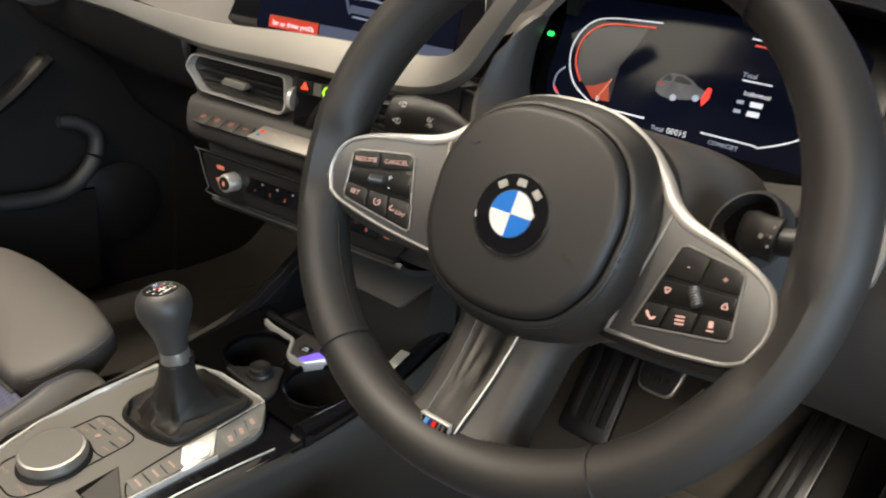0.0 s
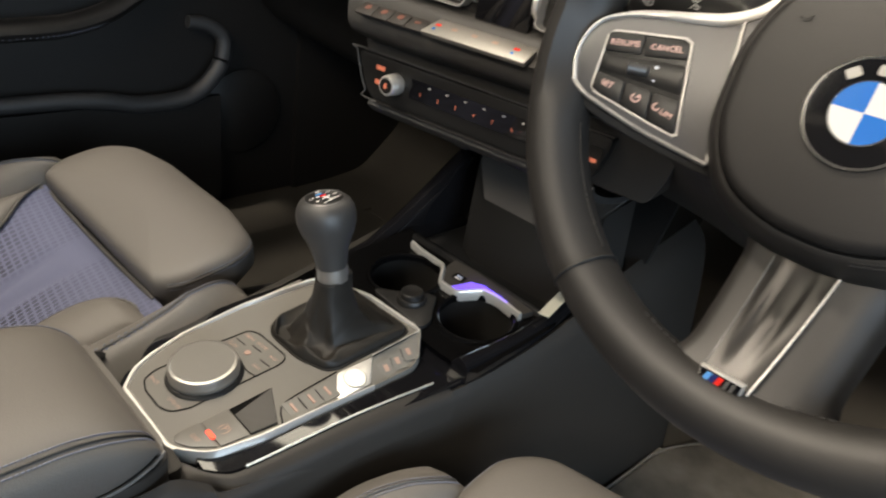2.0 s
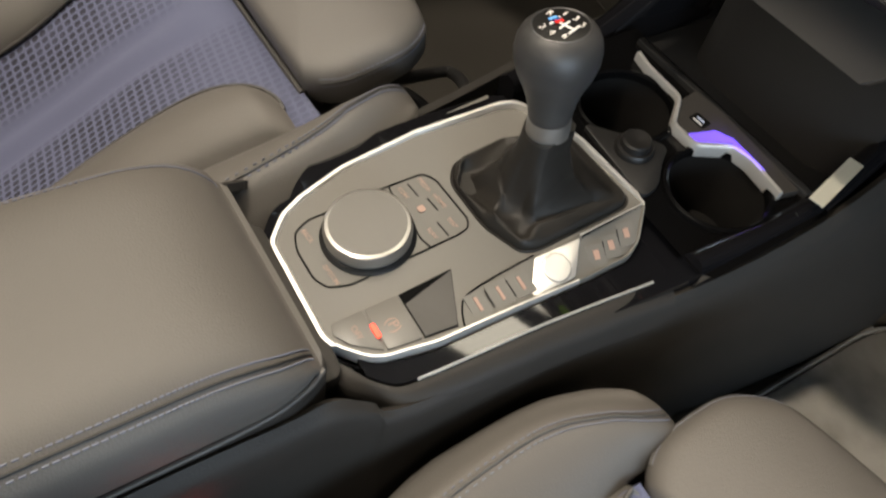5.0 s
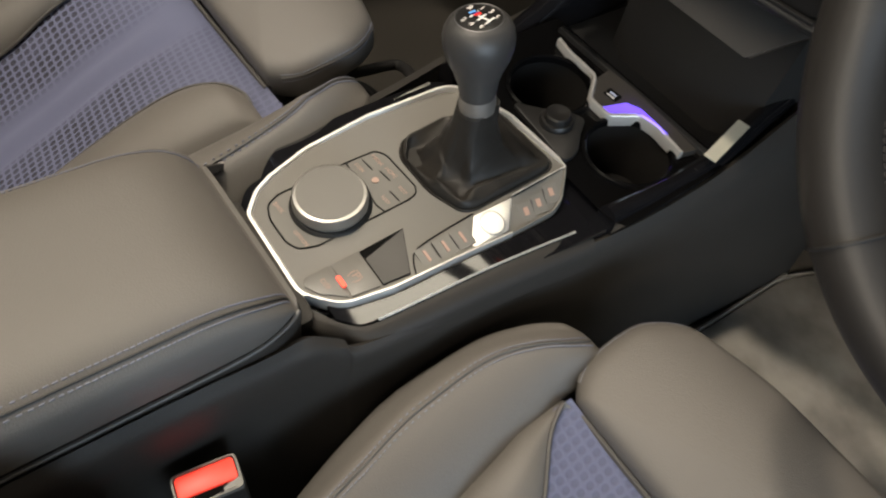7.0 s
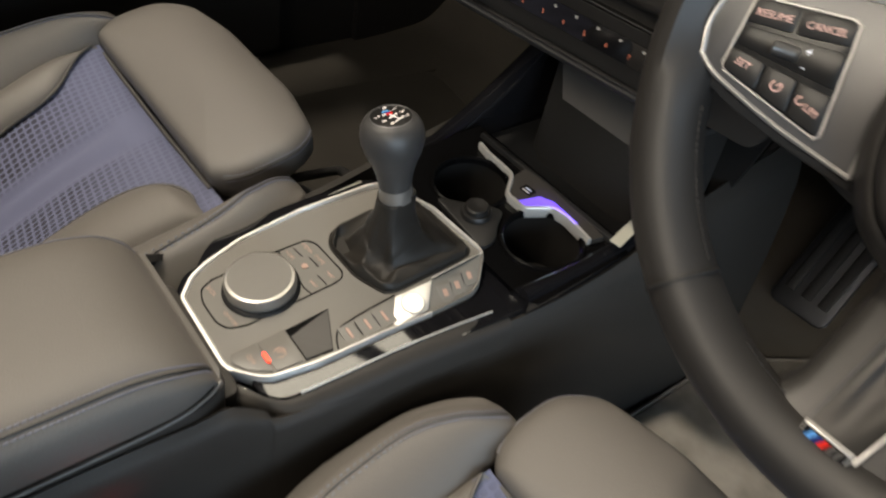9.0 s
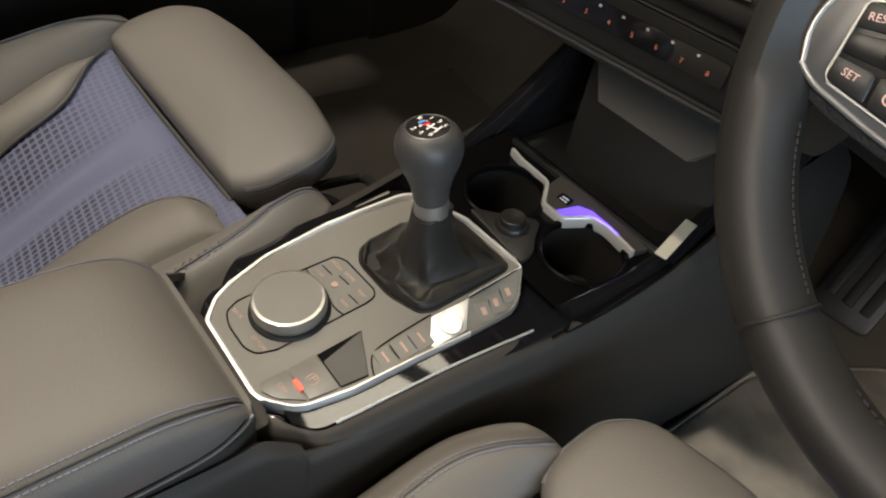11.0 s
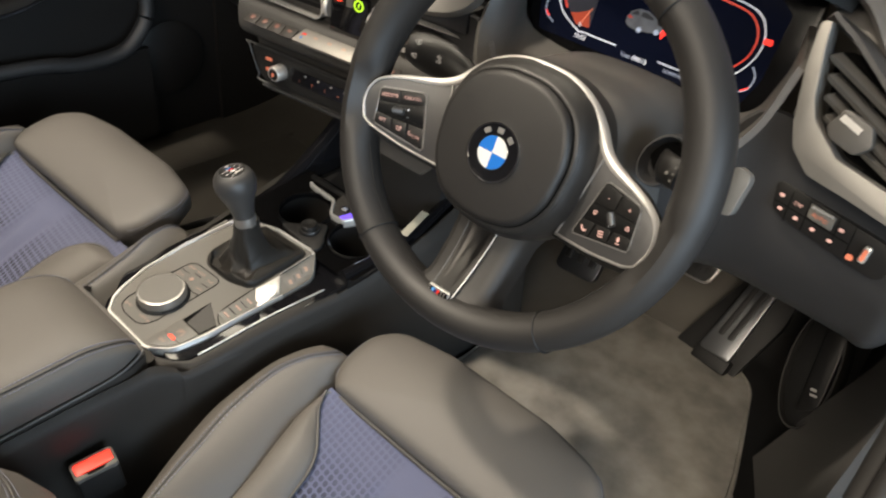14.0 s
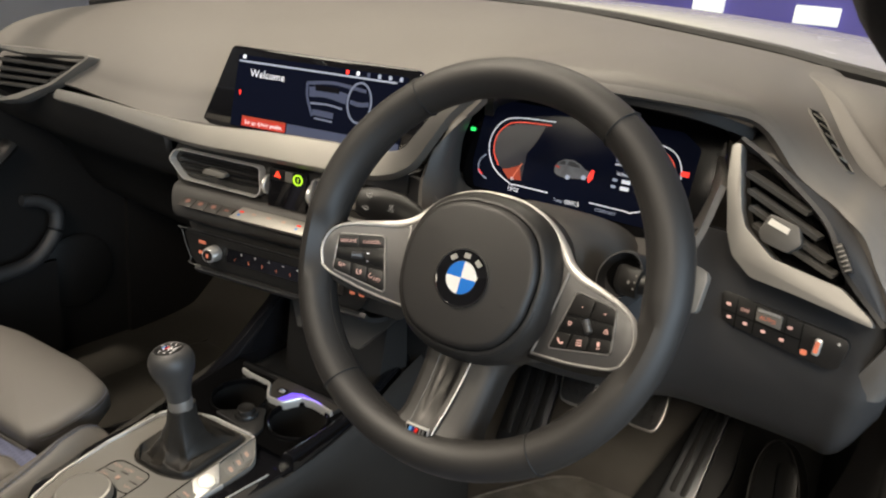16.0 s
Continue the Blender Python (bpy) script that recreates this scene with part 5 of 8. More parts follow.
# Flat near-black disc paints the shade inside the stalk opening.
part("stalk_hole", prism([(0.1000 + 0.0150 * math.cos(2 * math.pi * i / 24), 0.0300 + 0.0170 * math.sin(2 * math.pi * i / 24)) for i in range(24)], -0.0845, -0.0835, 0.0), VOID, column)
st = part("wiper_stalk", loft([[V((x, y + h * math.sin(a), z + t * math.cos(a))) for a in [2 * math.pi * i / 18 for i in range(18)]] for x, y, z, h, t in ((0.096, 0.028, -0.090, 0.006, 0.006), (0.098, 0.026, -0.076, 0.010, 0.009), (0.106, 0.0235, -0.064, 0.0130, 0.0110), (0.116, 0.0230, -0.059, 0.0125, 0.0105), (0.1225, 0.0230, -0.057, 0.0130, 0.0110), (0.1232, 0.0230, -0.057, 0.0085, 0.0080), (0.140, 0.0260, -0.055, 0.0085, 0.0070), (0.163, 0.0300, -0.051, 0.0110, 0.0070), (0.166, 0.0300, -0.051, 0.0060, 0.004))]), KEY, column, "black wiper stalk with a ribbed collar")
bar("stalk_symbol", st, pose(0.1150, 0.0220, -0.0484), 0.0022, 0.0030, KEY_GREY, 0.0003, 0.0010)
for k in range(3):
    bar("stalk_symbol", st, pose(0.1205, 0.0285 - 0.0055 * k, -0.0465), 0.0014, 0.0020, KEY_GREY, 0.0003, 0.0006)
# Grey paddle end that stands out beyond the rim.
part("stalk_tip", prism(rounded([(0.160, 0.014), (0.1730, 0.012), (0.1745, 0.046), (0.160, 0.050)], 0.006, 4), -0.058, -0.042, 0.005, 3), KEY_GREY, column, "grey paddle end of the stalk")


# ---- dashboard ----
dash = thing("dashboard", pose(0, 0, 0), "soft grey dashboard with silver trim strip, vents and two displays", "dashboard")


def dash_top():
    """The padded top from the windscreen down to the trim strip and the hood, from door to door."""
    prof = {
        -0.74: ((0.190, 0.500), (0.200, 0.525), (0.220, 0.555), (0.27, 0.600), (0.36, 0.630), (0.45, 0.645), (0.52, 0.655)),
        -0.60: ((0.180, 0.525), (0.196, 0.550), (0.222, 0.585), (0.285, 0.625), (0.40, 0.660), (0.50, 0.675), (0.58, 0.682)),
        -0.45: ((0.172, 0.548), (0.184, 0.566), (0.208, 0.595), (0.28, 0.638), (0.42, 0.683), (0.56, 0.705), (0.66, 0.712)),
        -0.30: ((0.158, 0.545), (0.172, 0.562), (0.200, 0.592), (0.29, 0.642), (0.45, 0.692), (0.60, 0.716), (0.71, 0.724)),
        -0.20: ((0.158, 0.540), (0.175, 0.560), (0.206, 0.592), (0.30, 0.645), (0.45, 0.695), (0.62, 0.722), (0.735, 0.730)),
        -0.10: ((0.185, 0.540), (0.198, 0.570), (0.215, 0.600), (0.30, 0.648), (0.45, 0.698), (0.62, 0.724), (0.74, 0.732)),
        0.08: ((0.215, 0.550), (0.222, 0.580), (0.232, 0.612), (0.30, 0.652), (0.45, 0.700), (0.62, 0.725), (0.74, 0.732)),
        0.20: ((0.235, 0.590), (0.238, 0.605), (0.242, 0.625), (0.30, 0.658), (0.45, 0.700), (0.60, 0.720), (0.71, 0.726)),
        0.28: ((0.222, 0.655), (0.225, 0.660), (0.232, 0.665), (0.30, 0.676), (0.42, 0.700), (0.56, 0.714), (0.68, 0.720)),
        0.38: ((0.199, 0.6600), (0.202, 0.6665), (0.212, 0.6740), (0.28, 0.684), (0.40, 0.698), (0.53, 0.708), (0.63, 0.712)),
        0.48: ((0.218, 0.6565), (0.221, 0.6620), (0.230, 0.6665), (0.29, 0.672), (0.39, 0.688), (0.49, 0.699), (0.57, 0.703)),
        0.522: ((0.230, 0.648), (0.233, 0.652), (0.242, 0.657), (0.29, 0.664), (0.385, 0.679), (0.475, 0.691), (0.55, 0.697)),
        0.56: ((0.222, 0.613), (0.228, 0.620), (0.240, 0.628), (0.29, 0.646), (0.37, 0.664), (0.46, 0.680), (0.53, 0.688)),
        0.600: ((0.206, 0.592), (0.212, 0.597), (0.228, 0.604), (0.268, 0.614), (0.34, 0.624), (0.43, 0.634), (0.48, 0.640)),
        0.620: ((0.190, 0.580), (0.197, 0.586), (0.216, 0.596), (0.262, 0.604), (0.33, 0.608), (0.40, 0.612), (0.46, 0.616)),
        0.635: ((0.182, 0.560), (0.189, 0.570), (0.208, 0.585), (0.250, 0.596), (0.32, 0.598), (0.38, 0.600), (0.44, 0.602)),
        0.650: ((0.177, 0.538), (0.184, 0.552), (0.202, 0.572), (0.235, 0.584), (0.30, 0.584), (0.36, 0.584), (0.43, 0.584)),
        0.6635: ((0.175, 0.508), (0.182, 0.528), (0.197, 0.554), (0.220, 0.567), (0.28, 0.566), (0.34, 0.566), (0.42, 0.566)),
        0.678: ((0.186, 0.500), (0.190, 0.512), (0.196, 0.524), (0.215, 0.530), (0.27, 0.528), (0.33, 0.526), (0.41, 0.525)),
        0.684: ((0.196, 0.470), (0.200, 0.475), (0.210, 0.480), (0.230, 0.482), (0.27, 0.480), (0.33, 0.480), (0.41, 0.480)),
    }
    return sheet([[V((x, y, z)) for y, z in p] for x, p in prof.items()], 36, 110, 0.008)


top_pad = part("top_pad", dash_top(), SOFT, dash, "grained grey top pad")


def pad_skin():
    me = top_pad.data
    return [v.co.copy() for v in me.vertices], [tuple(f.vertices) for f in me.polygons]


def band(rows_, nu, nv, thick, material, name, label, parent=dash, flip=True):
    return part(name, sheet(rows_, nu, nv, thick, flip), material, parent, label)


# Silver strip: along the dash, under the display and up to the instrument hood.
STRIP = [(-0.425, 0.153, 0.538, 0.008), (-0.40, 0.151, 0.5385, 0.0085), (-0.32, 0.147, 0.539, 0.0095), (-0.235, 0.143, 0.537, 0.011), (-0.12, 0.141, 0.536, 0.014), (0.0, 0.152, 0.542, 0.017), (0.08, 0.163, 0.544, 0.018),
         (0.150, 0.165, 0.548, 0.016), (0.190, 0.160, 0.562, 0.013), (0.215, 0.155, 0.590, 0.011), (0.240, 0.150, 0.622, 0.009), (0.268, 0.150, 0.650, 0.007)]
secs = []
centre = spline([p[:3] for p in STRIP], 90)
widths = spline([(p[3], 0, 0) for p in STRIP], 90)
for i, p in enumerate(centre):
    t = (centre[min(i + 1, 89)] - centre[max(i - 1, 0)]).normalized()
    n = V((0.10, -0.86, 0.5)).normalized()
    s = n.cross(t).normalized()
    w = widths[i].x
    secs.append([p - s * w, p - s * w * 0.9 + n * 0.003, p + n * 0.005, p + s * w * 0.85 + n * 0.004, p + s * w + n * 0.001, p + s * w - n * 0.012, p - s * w - n * 0.010])
part("trim_strip", loft(secs), TRIM, dash, "satin silver trim strip along the dash")
# A shelf behind the strip carries the display.
part("display_shelf", box(-0.20, 0.20, 0.160, 0.260, 0.520, 0.545, 0.004, m=pose(0, 0, 0, 0, 0, 3)), SOFT_LOW, dash)

# ---- centre stack ----
STACK = pose(0, 0.152, 0, 0, 0, 7.5) @ pose(0, 0, 0, 90, 0, 0)
# In this frame x runs along the stack, y is up and z points to the cabin.
stack = thing("centre_stack", STACK, "dark centre stack with air vents, climate keys and radio keys", "centre stack")
body = [(-0.150, 0.524), (-0.166, 0.498), (-0.150, 0.452), (-0.134, 0.405), (-0.118, 0.368), (-0.100, 0.358), (0.190, 0.358), (0.200, 0.380), (0.215, 0.452), (0.225, 0.524)]
part("fascia", prism(rounded(body, 0.008, 3), -0.14, -0.016, 0.004), STACK_GREY, stack, "dark grey fascia")
# Ledge that carries the climate keys.
ledge = [[V((x, y, z)) for x in (x0, -0.10, 0.0, 0.12, 0.21)] for x0, y, z in ((-0.150, 0.470, -0.014), (-0.147, 0.462, 0.002), (-0.139, 0.440, 0.012), (-0.135, 0.428, 0.009), (-0.132, 0.420, -0.006), (-0.130, 0.412, -0.022))]
part("key_ledge", sheet(ledge, 16, 24, 0.006, flip=True), STACK_GREY, stack)
LEDGE = pose(0, 0.4515, 0.0115, -62, 0, 0)
for k, x in enumerate((-0.113, -0.0925, -0.072, -0.0515)):
    kk = part("climate_key", box(x - 0.0098, x + 0.0098, -0.0100, 0.0100, -0.001, 0.0008, 0.0004, m=LEDGE), STACK_KEY, stack)
    bar("key_symbol", kk, LEDGE @ pose(x, 0, 0.0009), 0.0068, 0.0060 if k < 3 else 0.003, UI_KEY, 0.0004, 0.0025)
plate = part("climate_plate", prism(rounded([(-0.0395, -0.0110), (0.0720, -0.0110), (0.0720, 0.0110), (-0.0330, 0.0110)], 0.0015, 2), -0.001, 0.0034, 0.0010, m=LEDGE), TRIM, stack, "silver climate key bar with red and blue marks")
for k, x in enumerate((-0.028, -0.010, 0.012, 0.034, 0.056)):
    bar("key_symbol", plate, LEDGE @ pose(x, 0.002, 0.0036), 0.006, 0.003, UI_PALE if 0 < k < 4 else BADGE_RED, 0.0003, 0.001)
    if k in (0, 4):
        bar("key_symbol", plate, LEDGE @ pose(x - 0.001, -0.004, 0.0036), 0.003, 0.003, BLUE, 0.0003, 0.001)
for x in (0.085, 0.1055):
    kk = part("climate_key", box(x - 0.0098, x + 0.0098, -0.0100, 0.0100, -0.001, 0.0008, 0.0004, m=LEDGE), STACK_KEY, stack)
    bar("key_symbol", kk, LEDGE @ pose(x, 0, 0.0009), 0.0065, 0.004, UI_KEY, 0.0004, 0.0015)


def vent(parent, outline, m, slats, label, frame_w=0.006, frame_mat=SATIN, tab=True, slat_h=0.0016):
    """An air vent: a frame, a dark duct, slanted slats and a thumb tab."""
    out = rounded(outline, 0.006, 4)
    v = part("air_vent", prism(out, -0.050, -0.020, 0.0, m=m), VOID, parent, label)
    if frame_mat is SATIN:
        fr = frame_ring(out, inset(out, frame_w), -0.008, 0.0030)
        bmesh.ops.transform(fr, matrix=m, verts=fr.verts)
        part("vent_frame", fr, frame_mat, v)
    for (xa, ya, xb, yb) in slats:
        d = V((xb - xa, yb - ya, 0)).normalized()
        s = V((-d.y, d.x, 0))
        a, b = V((xa, ya, 0)), V((xb, yb, 0))
        bm = loft([[m @ (q + s * h + V((0, 0, z))) for h, z in ((-slat_h, -0.004), (slat_h * 0.2, -0.0015), (slat_h * 1.6, -0.016), (slat_h * 0.6, -0.018))] for q in (a, b)])
        part("slat", bm, PLASTIC if frame_mat is SATIN else TAB_GREY, v)
    return v


for x0 in (0.0, 0.185):
    ol = [(-0.150 + x0, 0.512), (-0.160 + x0, 0.497), (-0.136 + x0, 0.474), (-0.020 + x0, 0.472), (-0.012 + x0, 0.480), (-0.014 + x0, 0.512)] if x0 == 0 else [(0.060, 0.512), (0.058, 0.474), (0.066, 0.472), (0.195, 0.474), (0.212, 0.497), (0.205, 0.512)]
    xa, xb = (-0.148, -0.018) if x0 == 0 else (0.066, 0.204)
    v = vent(stack, ol, pose(0, 0, -0.006), [(xa + 0.004, 0.502, xb, 0.502), (xa + 0.002, 0.4935, xb, 0.4935), (xa + 0.010, 0.4845, xb, 0.4845)], "silver framed centre air vent with dark slats", 0.0026)
    part("vent_tab", prism(rounded([((xa + xb) / 2 - 0.020, 0.488), ((xa + xb) / 2 + 0.014, 0.487), ((xa + xb) / 2 + 0.018, 0.494), ((xa + xb) / 2 - 0.014, 0.496)], 0.003, 2), -0.012, -0.001, 0.0015), KEY_GREY, v)
    xw = -0.007 if x0 == 0 else 0.058
    part("thumb_wheel", lathe([(0.0, -0.0026), (0.0118, -0.0026), (0.0126, -0.0016), (0.0126, 0.0016), (0.0118, 0.0026), (0.0, 0.0026)], 30), SATIN, v, "silver ribbed thumb wheel").matrix_local = pose(xw, 0.491, -0.0118, 0, 90, 0)
part("climate_display", prism(rounded([(0.000, 0.515), (-0.002, 0.466), (0.054, 0.466), (0.052, 0.515)], 0.002, 2), -0.012, -0.004, 0.001), GLOSS, stack, "gloss black climate display")
hz = part("hazard_key", box(0.002, 0.022, 0.501, 0.515, -0.005, -0.002, 0.0008), KEY, stack, "black hazard key with lit red triangle")
part("hazard_triangle", prism([(0.0085, 0.5055), (0.0175, 0.5055), (0.013, 0.5130)], -0.0019, -0.0012), LED_RED, hz)
bar("lock_key", stack, pose(0.0285, 0.508, -0.004), 0.010, 0.012, KEY_GREY, 0.002, 0.001)
ring = part("auto_hold_ring", lathe([(0.0050, 0.0), (0.0068, 0.0), (0.0068, 0.0010), (0.0050, 0.0010)], 28), UI_LIME, stack, "lit lime green ring")
ring.matrix_local = pose(0.0415, 0.5065, -0.0035)
bar("auto_hold_mark", stack, pose(0.0415, 0.5065, -0.0035), 0.0012, 0.0050, UI_LIME, 0.0008, 0.001)

# Radio panel with round knob and number keys.
rp = [(-0.134, 0.406), (-0.122, 0.372), (-0.112, 0.362), (0.136, 0.362), (0.144, 0.372), (0.154, 0.406)]
radio = part("radio_panel", prism(rounded(rp, 0.006, 3), -0.022, -0.004, 0.002), PLASTIC, stack, "black radio key panel")
part("panel_edge", tube([(x, y, -0.003) for x, y in ((0.154, 0.408), (0.0, 0.409), (-0.132, 0.409), (-0.136, 0.404), (-0.122, 0.370), (-0.110, 0.360), (0.05, 0.360), (0.136, 0.360))], 0.0008, 90, 6), KNURL, radio)
part("panel_rib", box(-0.104, 0.138, 0.3585, 0.3612, -0.020, -0.001, 0.0010), PLASTIC, stack)
kn = part("volume_knob", lathe([(0.0, 0.0), (0.0105, 0.0), (0.0107, 0.002), (0.0101, 0.014), (0.0088, 0.016), (0.0, 0.0155)], 36), SATIN, radio, "silver volume knob")
kn.matrix_local = pose(-0.081, 0.385, -0.004)
part("knob_face", lathe([(0.0, 0.0), (0.0075, 0.0), (0.0075, 0.0006), (0.0, 0.0008)], 28), KEY, radio).matrix_local = pose(-0.081, 0.385, 0.0118)
bar("knob_mark", radio, pose(-0.081, 0.385, 0.0128), 0.0035, 0.0055, UI_ORANGE, 0.0004, 0.0015)
for y in (0.395, 0.3805):
    bar("key_legend", radio, pose(-0.103, y, -0.0036), 0.0115, 0.0045, UI_ORANGE, 0.0004, 0.001)
bar("preset_strip", radio, pose(0.0260, 0.3865, -0.0040), 0.178, 0.019, GLOSS, 0.0014, 0.002)
for k in range(8):
    words(str(k + 1), 0.0056, pose(-0.0490 + 0.0215 * k, 0.3835, -0.0022), UI_ORANGE, radio, "preset_digit")
    if k:
        bar("preset_mark", radio, pose(-0.060 + 0.0215 * k, 0.3925, -0.0026), 0.0024, 0.0016, PRINT)
bar("media_key", radio, pose(0.133, 0.3865, -0.0040), 0.028, 0.018, KEY, 0.0016, 0.002)
for x in (0.127, 0.140):
    bar("key_legend", radio, pose(x, 0.384, -0.0022), 0.0075, 0.0035, UI_ORANGE, 0.0004, 0.001)
lower = [[V((x, y, z)) for x in (-0.115, -0.05, 0.05, 0.10, 0.146)] for y, z in ((0.360, -0.006), (0.354, -0.003), (0.343, -0.020), (0.330, -0.060), (0.321, -0.120))]
part("lower_lip", sheet(lower, 14, 20, 0.006, flip=True), SOFT_LOW, stack)
bar("footwell_lamp", stack, pose(0.028, 0.3290, -0.0610, 70, 0, 0), 0.010, 0.002, VIOLET)

# ---- central display ----
SCREEN = pose(0.028, 0.193, 0.598, 0, 0, 4.6) @ pose(0, 0, 0, 81.5, 0, 0)
screen = thing("central_display", SCREEN, "wide black central display showing a welcome page", "display")
so = [(-0.168, -0.053), (-0.130, 0.050), (0.140, 0.055), (0.165, -0.048)]
part("housing", prism(rounded(so, 0.006, 4), -0.012, 0.0, 0.002), GLOSS, screen)
part("glass", prism(rounded([(-0.119, -0.049), (-0.117, 0.040), (0.127, 0.045), (0.129, -0.044)], 0.002, 2), 0.0002, 0.0012), SCREEN_BLUE, screen, "dark blue lit screen")
Z = 0.0014
TL = pose(0, 0, Z, 0, 0, 1.0)
bar("header_line", screen, TL @ pose(0.0, 0.0345, 0), 0.228, 0.0020, UI_GREY)
words("Welcome", 0.0135, TL @ pose(-0.069, 0.0210, 0), UI_WHITE, screen, "welcome_text")
bar("home_mark", screen, TL @ pose(-0.107, 0.0400, 0), 0.0045, 0.0045, UI_WHITE, r=0.001)
bar("menu_mark", screen, TL @ pose(-0.1085, -0.004, 0), 0.0020, 0.0052, UI_RED)
for k, cc in enumerate((UI_RED, UI_WHITE, UI_DIM, UI_GREY, UI_GREY, UI_GREY)):
    bar("status_mark", screen, TL @ pose(0.0466 + 0.0145 * k, 0.0390, 0), 0.0040, 0.0048, cc, r=0.001)
bar("profile_bar", screen, TL @ pose(-0.067, -0.0385, 0), 0.068, 0.0120, UI_DEEP)
bar("profile_line", screen, TL @ pose(-0.067, -0.0330, 0.0004), 0.068, 0.0018, UI_SWEEP)
words("Set up driver profile", 0.0072, TL @ pose(-0.067, -0.0395, 0.0007), UI_WHITE, screen, "profile_text")
bar("footer_bar", screen, TL @ pose(0.048, -0.0400, 0), 0.158, 0.0150, UI_DIM)
# Drawing of a dashboard on the page.
for pts, cc, w in (([(-0.008, 0.020), (0.030, 0.024), (0.075, 0.020)], UI_DIM, 0.004), ([(-0.004, 0.010), (0.020, 0.012), (0.050, 0.008)], UI_DIM, 0.012), ([(0.000, -0.003), (0.025, -0.002), (0.045, -0.004)], UI_PAGE, 0.0022),
                   ([(0.004, -0.013), (0.034, -0.014)], UI_DIM, 0.007), ([(0.008, -0.020), (0.034, -0.021)], UI_PAGE, 0.0018), ([(-0.008, 0.020), (-0.006, 0.004), (0.004, -0.018)], UI_DIM, 0.003)):
    line_on("page_drawing", screen, TL, pts, w, cc)
line_on("page_drawing", screen, TL @ pose(0, 0, 0.0004), [(0.068 + 0.016 * math.cos(a), 0.006 + 0.023 * math.sin(a)) for a in [2 * math.pi * k / 12 for k in range(12)]], 0.0022, UI_PAGE, closed=True, n=40)
line_on("page_drawing", screen, TL @ pose(0, 0, 0.0004), [(0.055, 0.006), (0.068, 0.004), (0.081, 0.006)], 0.005, UI_DIM)
bar("page_drawing", screen, TL @ pose(0.022, 0.016, 0.0004), 0.034, 0.0065, SCREEN_GLASS)

# ---- instrument display ----
CLUSTER = pose(0.347, 0.249, 0.588, 0, 0, -1.0) @ pose(0, 0, 0, 73.0, 0, 0)
cluster = thing("instrument_display", CLUSTER, "black instrument display with white and red dial outlines", "display")
co_ = [(-0.108, -0.070), (-0.138, -0.034), (-0.150, 0.020), (-0.134, 0.050), (-0.095, 0.066), (0.105, 0.072), (0.146, 0.052), (0.152, 0.000), (0.140, -0.056), (0.110, -0.072)]
part("housing", prism(rounded(co_, 0.008, 4), -0.014, 0.0, 0.002), SCREEN_BLACK, cluster)
part("glass", prism(rounded([(-0.108, -0.058), (-0.117, -0.030), (-0.117, 0.030), (-0.095, 0.044), (0.105, 0.044), (0.126, 0.030), (0.126, -0.030), (0.116, -0.058)], 0.004, 3), 0.0002, 0.0010), SCREEN_BLUE, cluster, "dark blue lit dial page")
Z = 0.0012
DIAL = [(-0.036, 0.030), (-0.080, 0.027), (-0.098, 0.020), (-0.107, 0.004), (-0.106, -0.014), (-0.094, -0.033), (-0.070, -0.046), (-0.062, -0.046), (-0.024, -0.046)]
for s in (-1, 1):
    line_on("dial_line", cluster, pose(0.006, 0, Z), [(-s * x, y) for x, y in DIAL], 0.0010, UI_WHITE, n=60)
    line_on("dial_line", cluster, pose(0.006, 0, Z), [(-s * x, y) for x, y in ((-0.040, 0.0255), (-0.078, 0.0225), (-0.093, 0.016), (-0.101, 0.003), (-0.100, -0.014), (-0.090, -0.029))], 0.0013, UI_DIALRED, n=40)
    line_on("small_dial", cluster, pose(0.006, 0, Z), [(s * 0.108, -0.020), (s * 0.114, -0.028), (s * 0.112, -0.040), (s * 0.100, -0.047)], 0.0011, UI_GREY)
    line_on("small_dial", cluster, pose(0.006, 0, Z), [(s * 0.113, -0.038), (s * 0.107, -0.043)], 0.0014, UI_RED)
part("dial_fill", prism([(-0.040, 0.024), (-0.072, 0.021), (-0.087, 0.015), (-0.0945, 0.003), (-0.0935, -0.013), (-0.084, -0.028), (-0.066, -0.040), (-0.052, -0.040), (-0.054, -0.010), (-0.046, 0.006)], Z - 0.0004, Z - 0.0001), UI_FILL, cluster, "dim grey dial field")
part("needle_sweep", prism([(-0.068, -0.041), (-0.078, -0.032), (-0.070, -0.030), (-0.0585, -0.024), (-0.0525, -0.040)], Z, Z + 0.0003), UI_SWEEP, cluster)
line_on("needle", cluster, pose(0, 0, Z + 0.0004), [(-0.063, -0.038), (-0.0560, -0.0215)], 0.0012, UI_ORANGE, n=4)
words("0", 0.0065, pose(-0.0630, -0.0400, Z + 0.0006), UI_WHITE, cluster, "dial_digit")
words("10:02", 0.0065, pose(-0.0590, -0.0512, Z), UI_WHITE, cluster, "clock_text")
words("Total", 0.0052, pose(-0.0045, -0.0515, Z), UI_GREY, cluster, "mileage_text")
words("00015", 0.0066, pose(0.0115, -0.0510, Z), UI_WHITE, cluster, "mileage_text")
words("COMFORT", 0.0048, pose(0.0490, -0.0515, Z), UI_GREY, cluster, "mode_text")
words("Total", 0.0052, pose(0.0500, 0.0030, Z), UI_GREY, cluster, "trip_text")
bar("trip_line", cluster, pose(0.0570, -0.001, Z), 0.022, 0.0010, UI_WHITE)
words("Individual", 0.0052, pose(0.0600, -0.0100, Z), UI_WHITE, cluster, "trip_text")
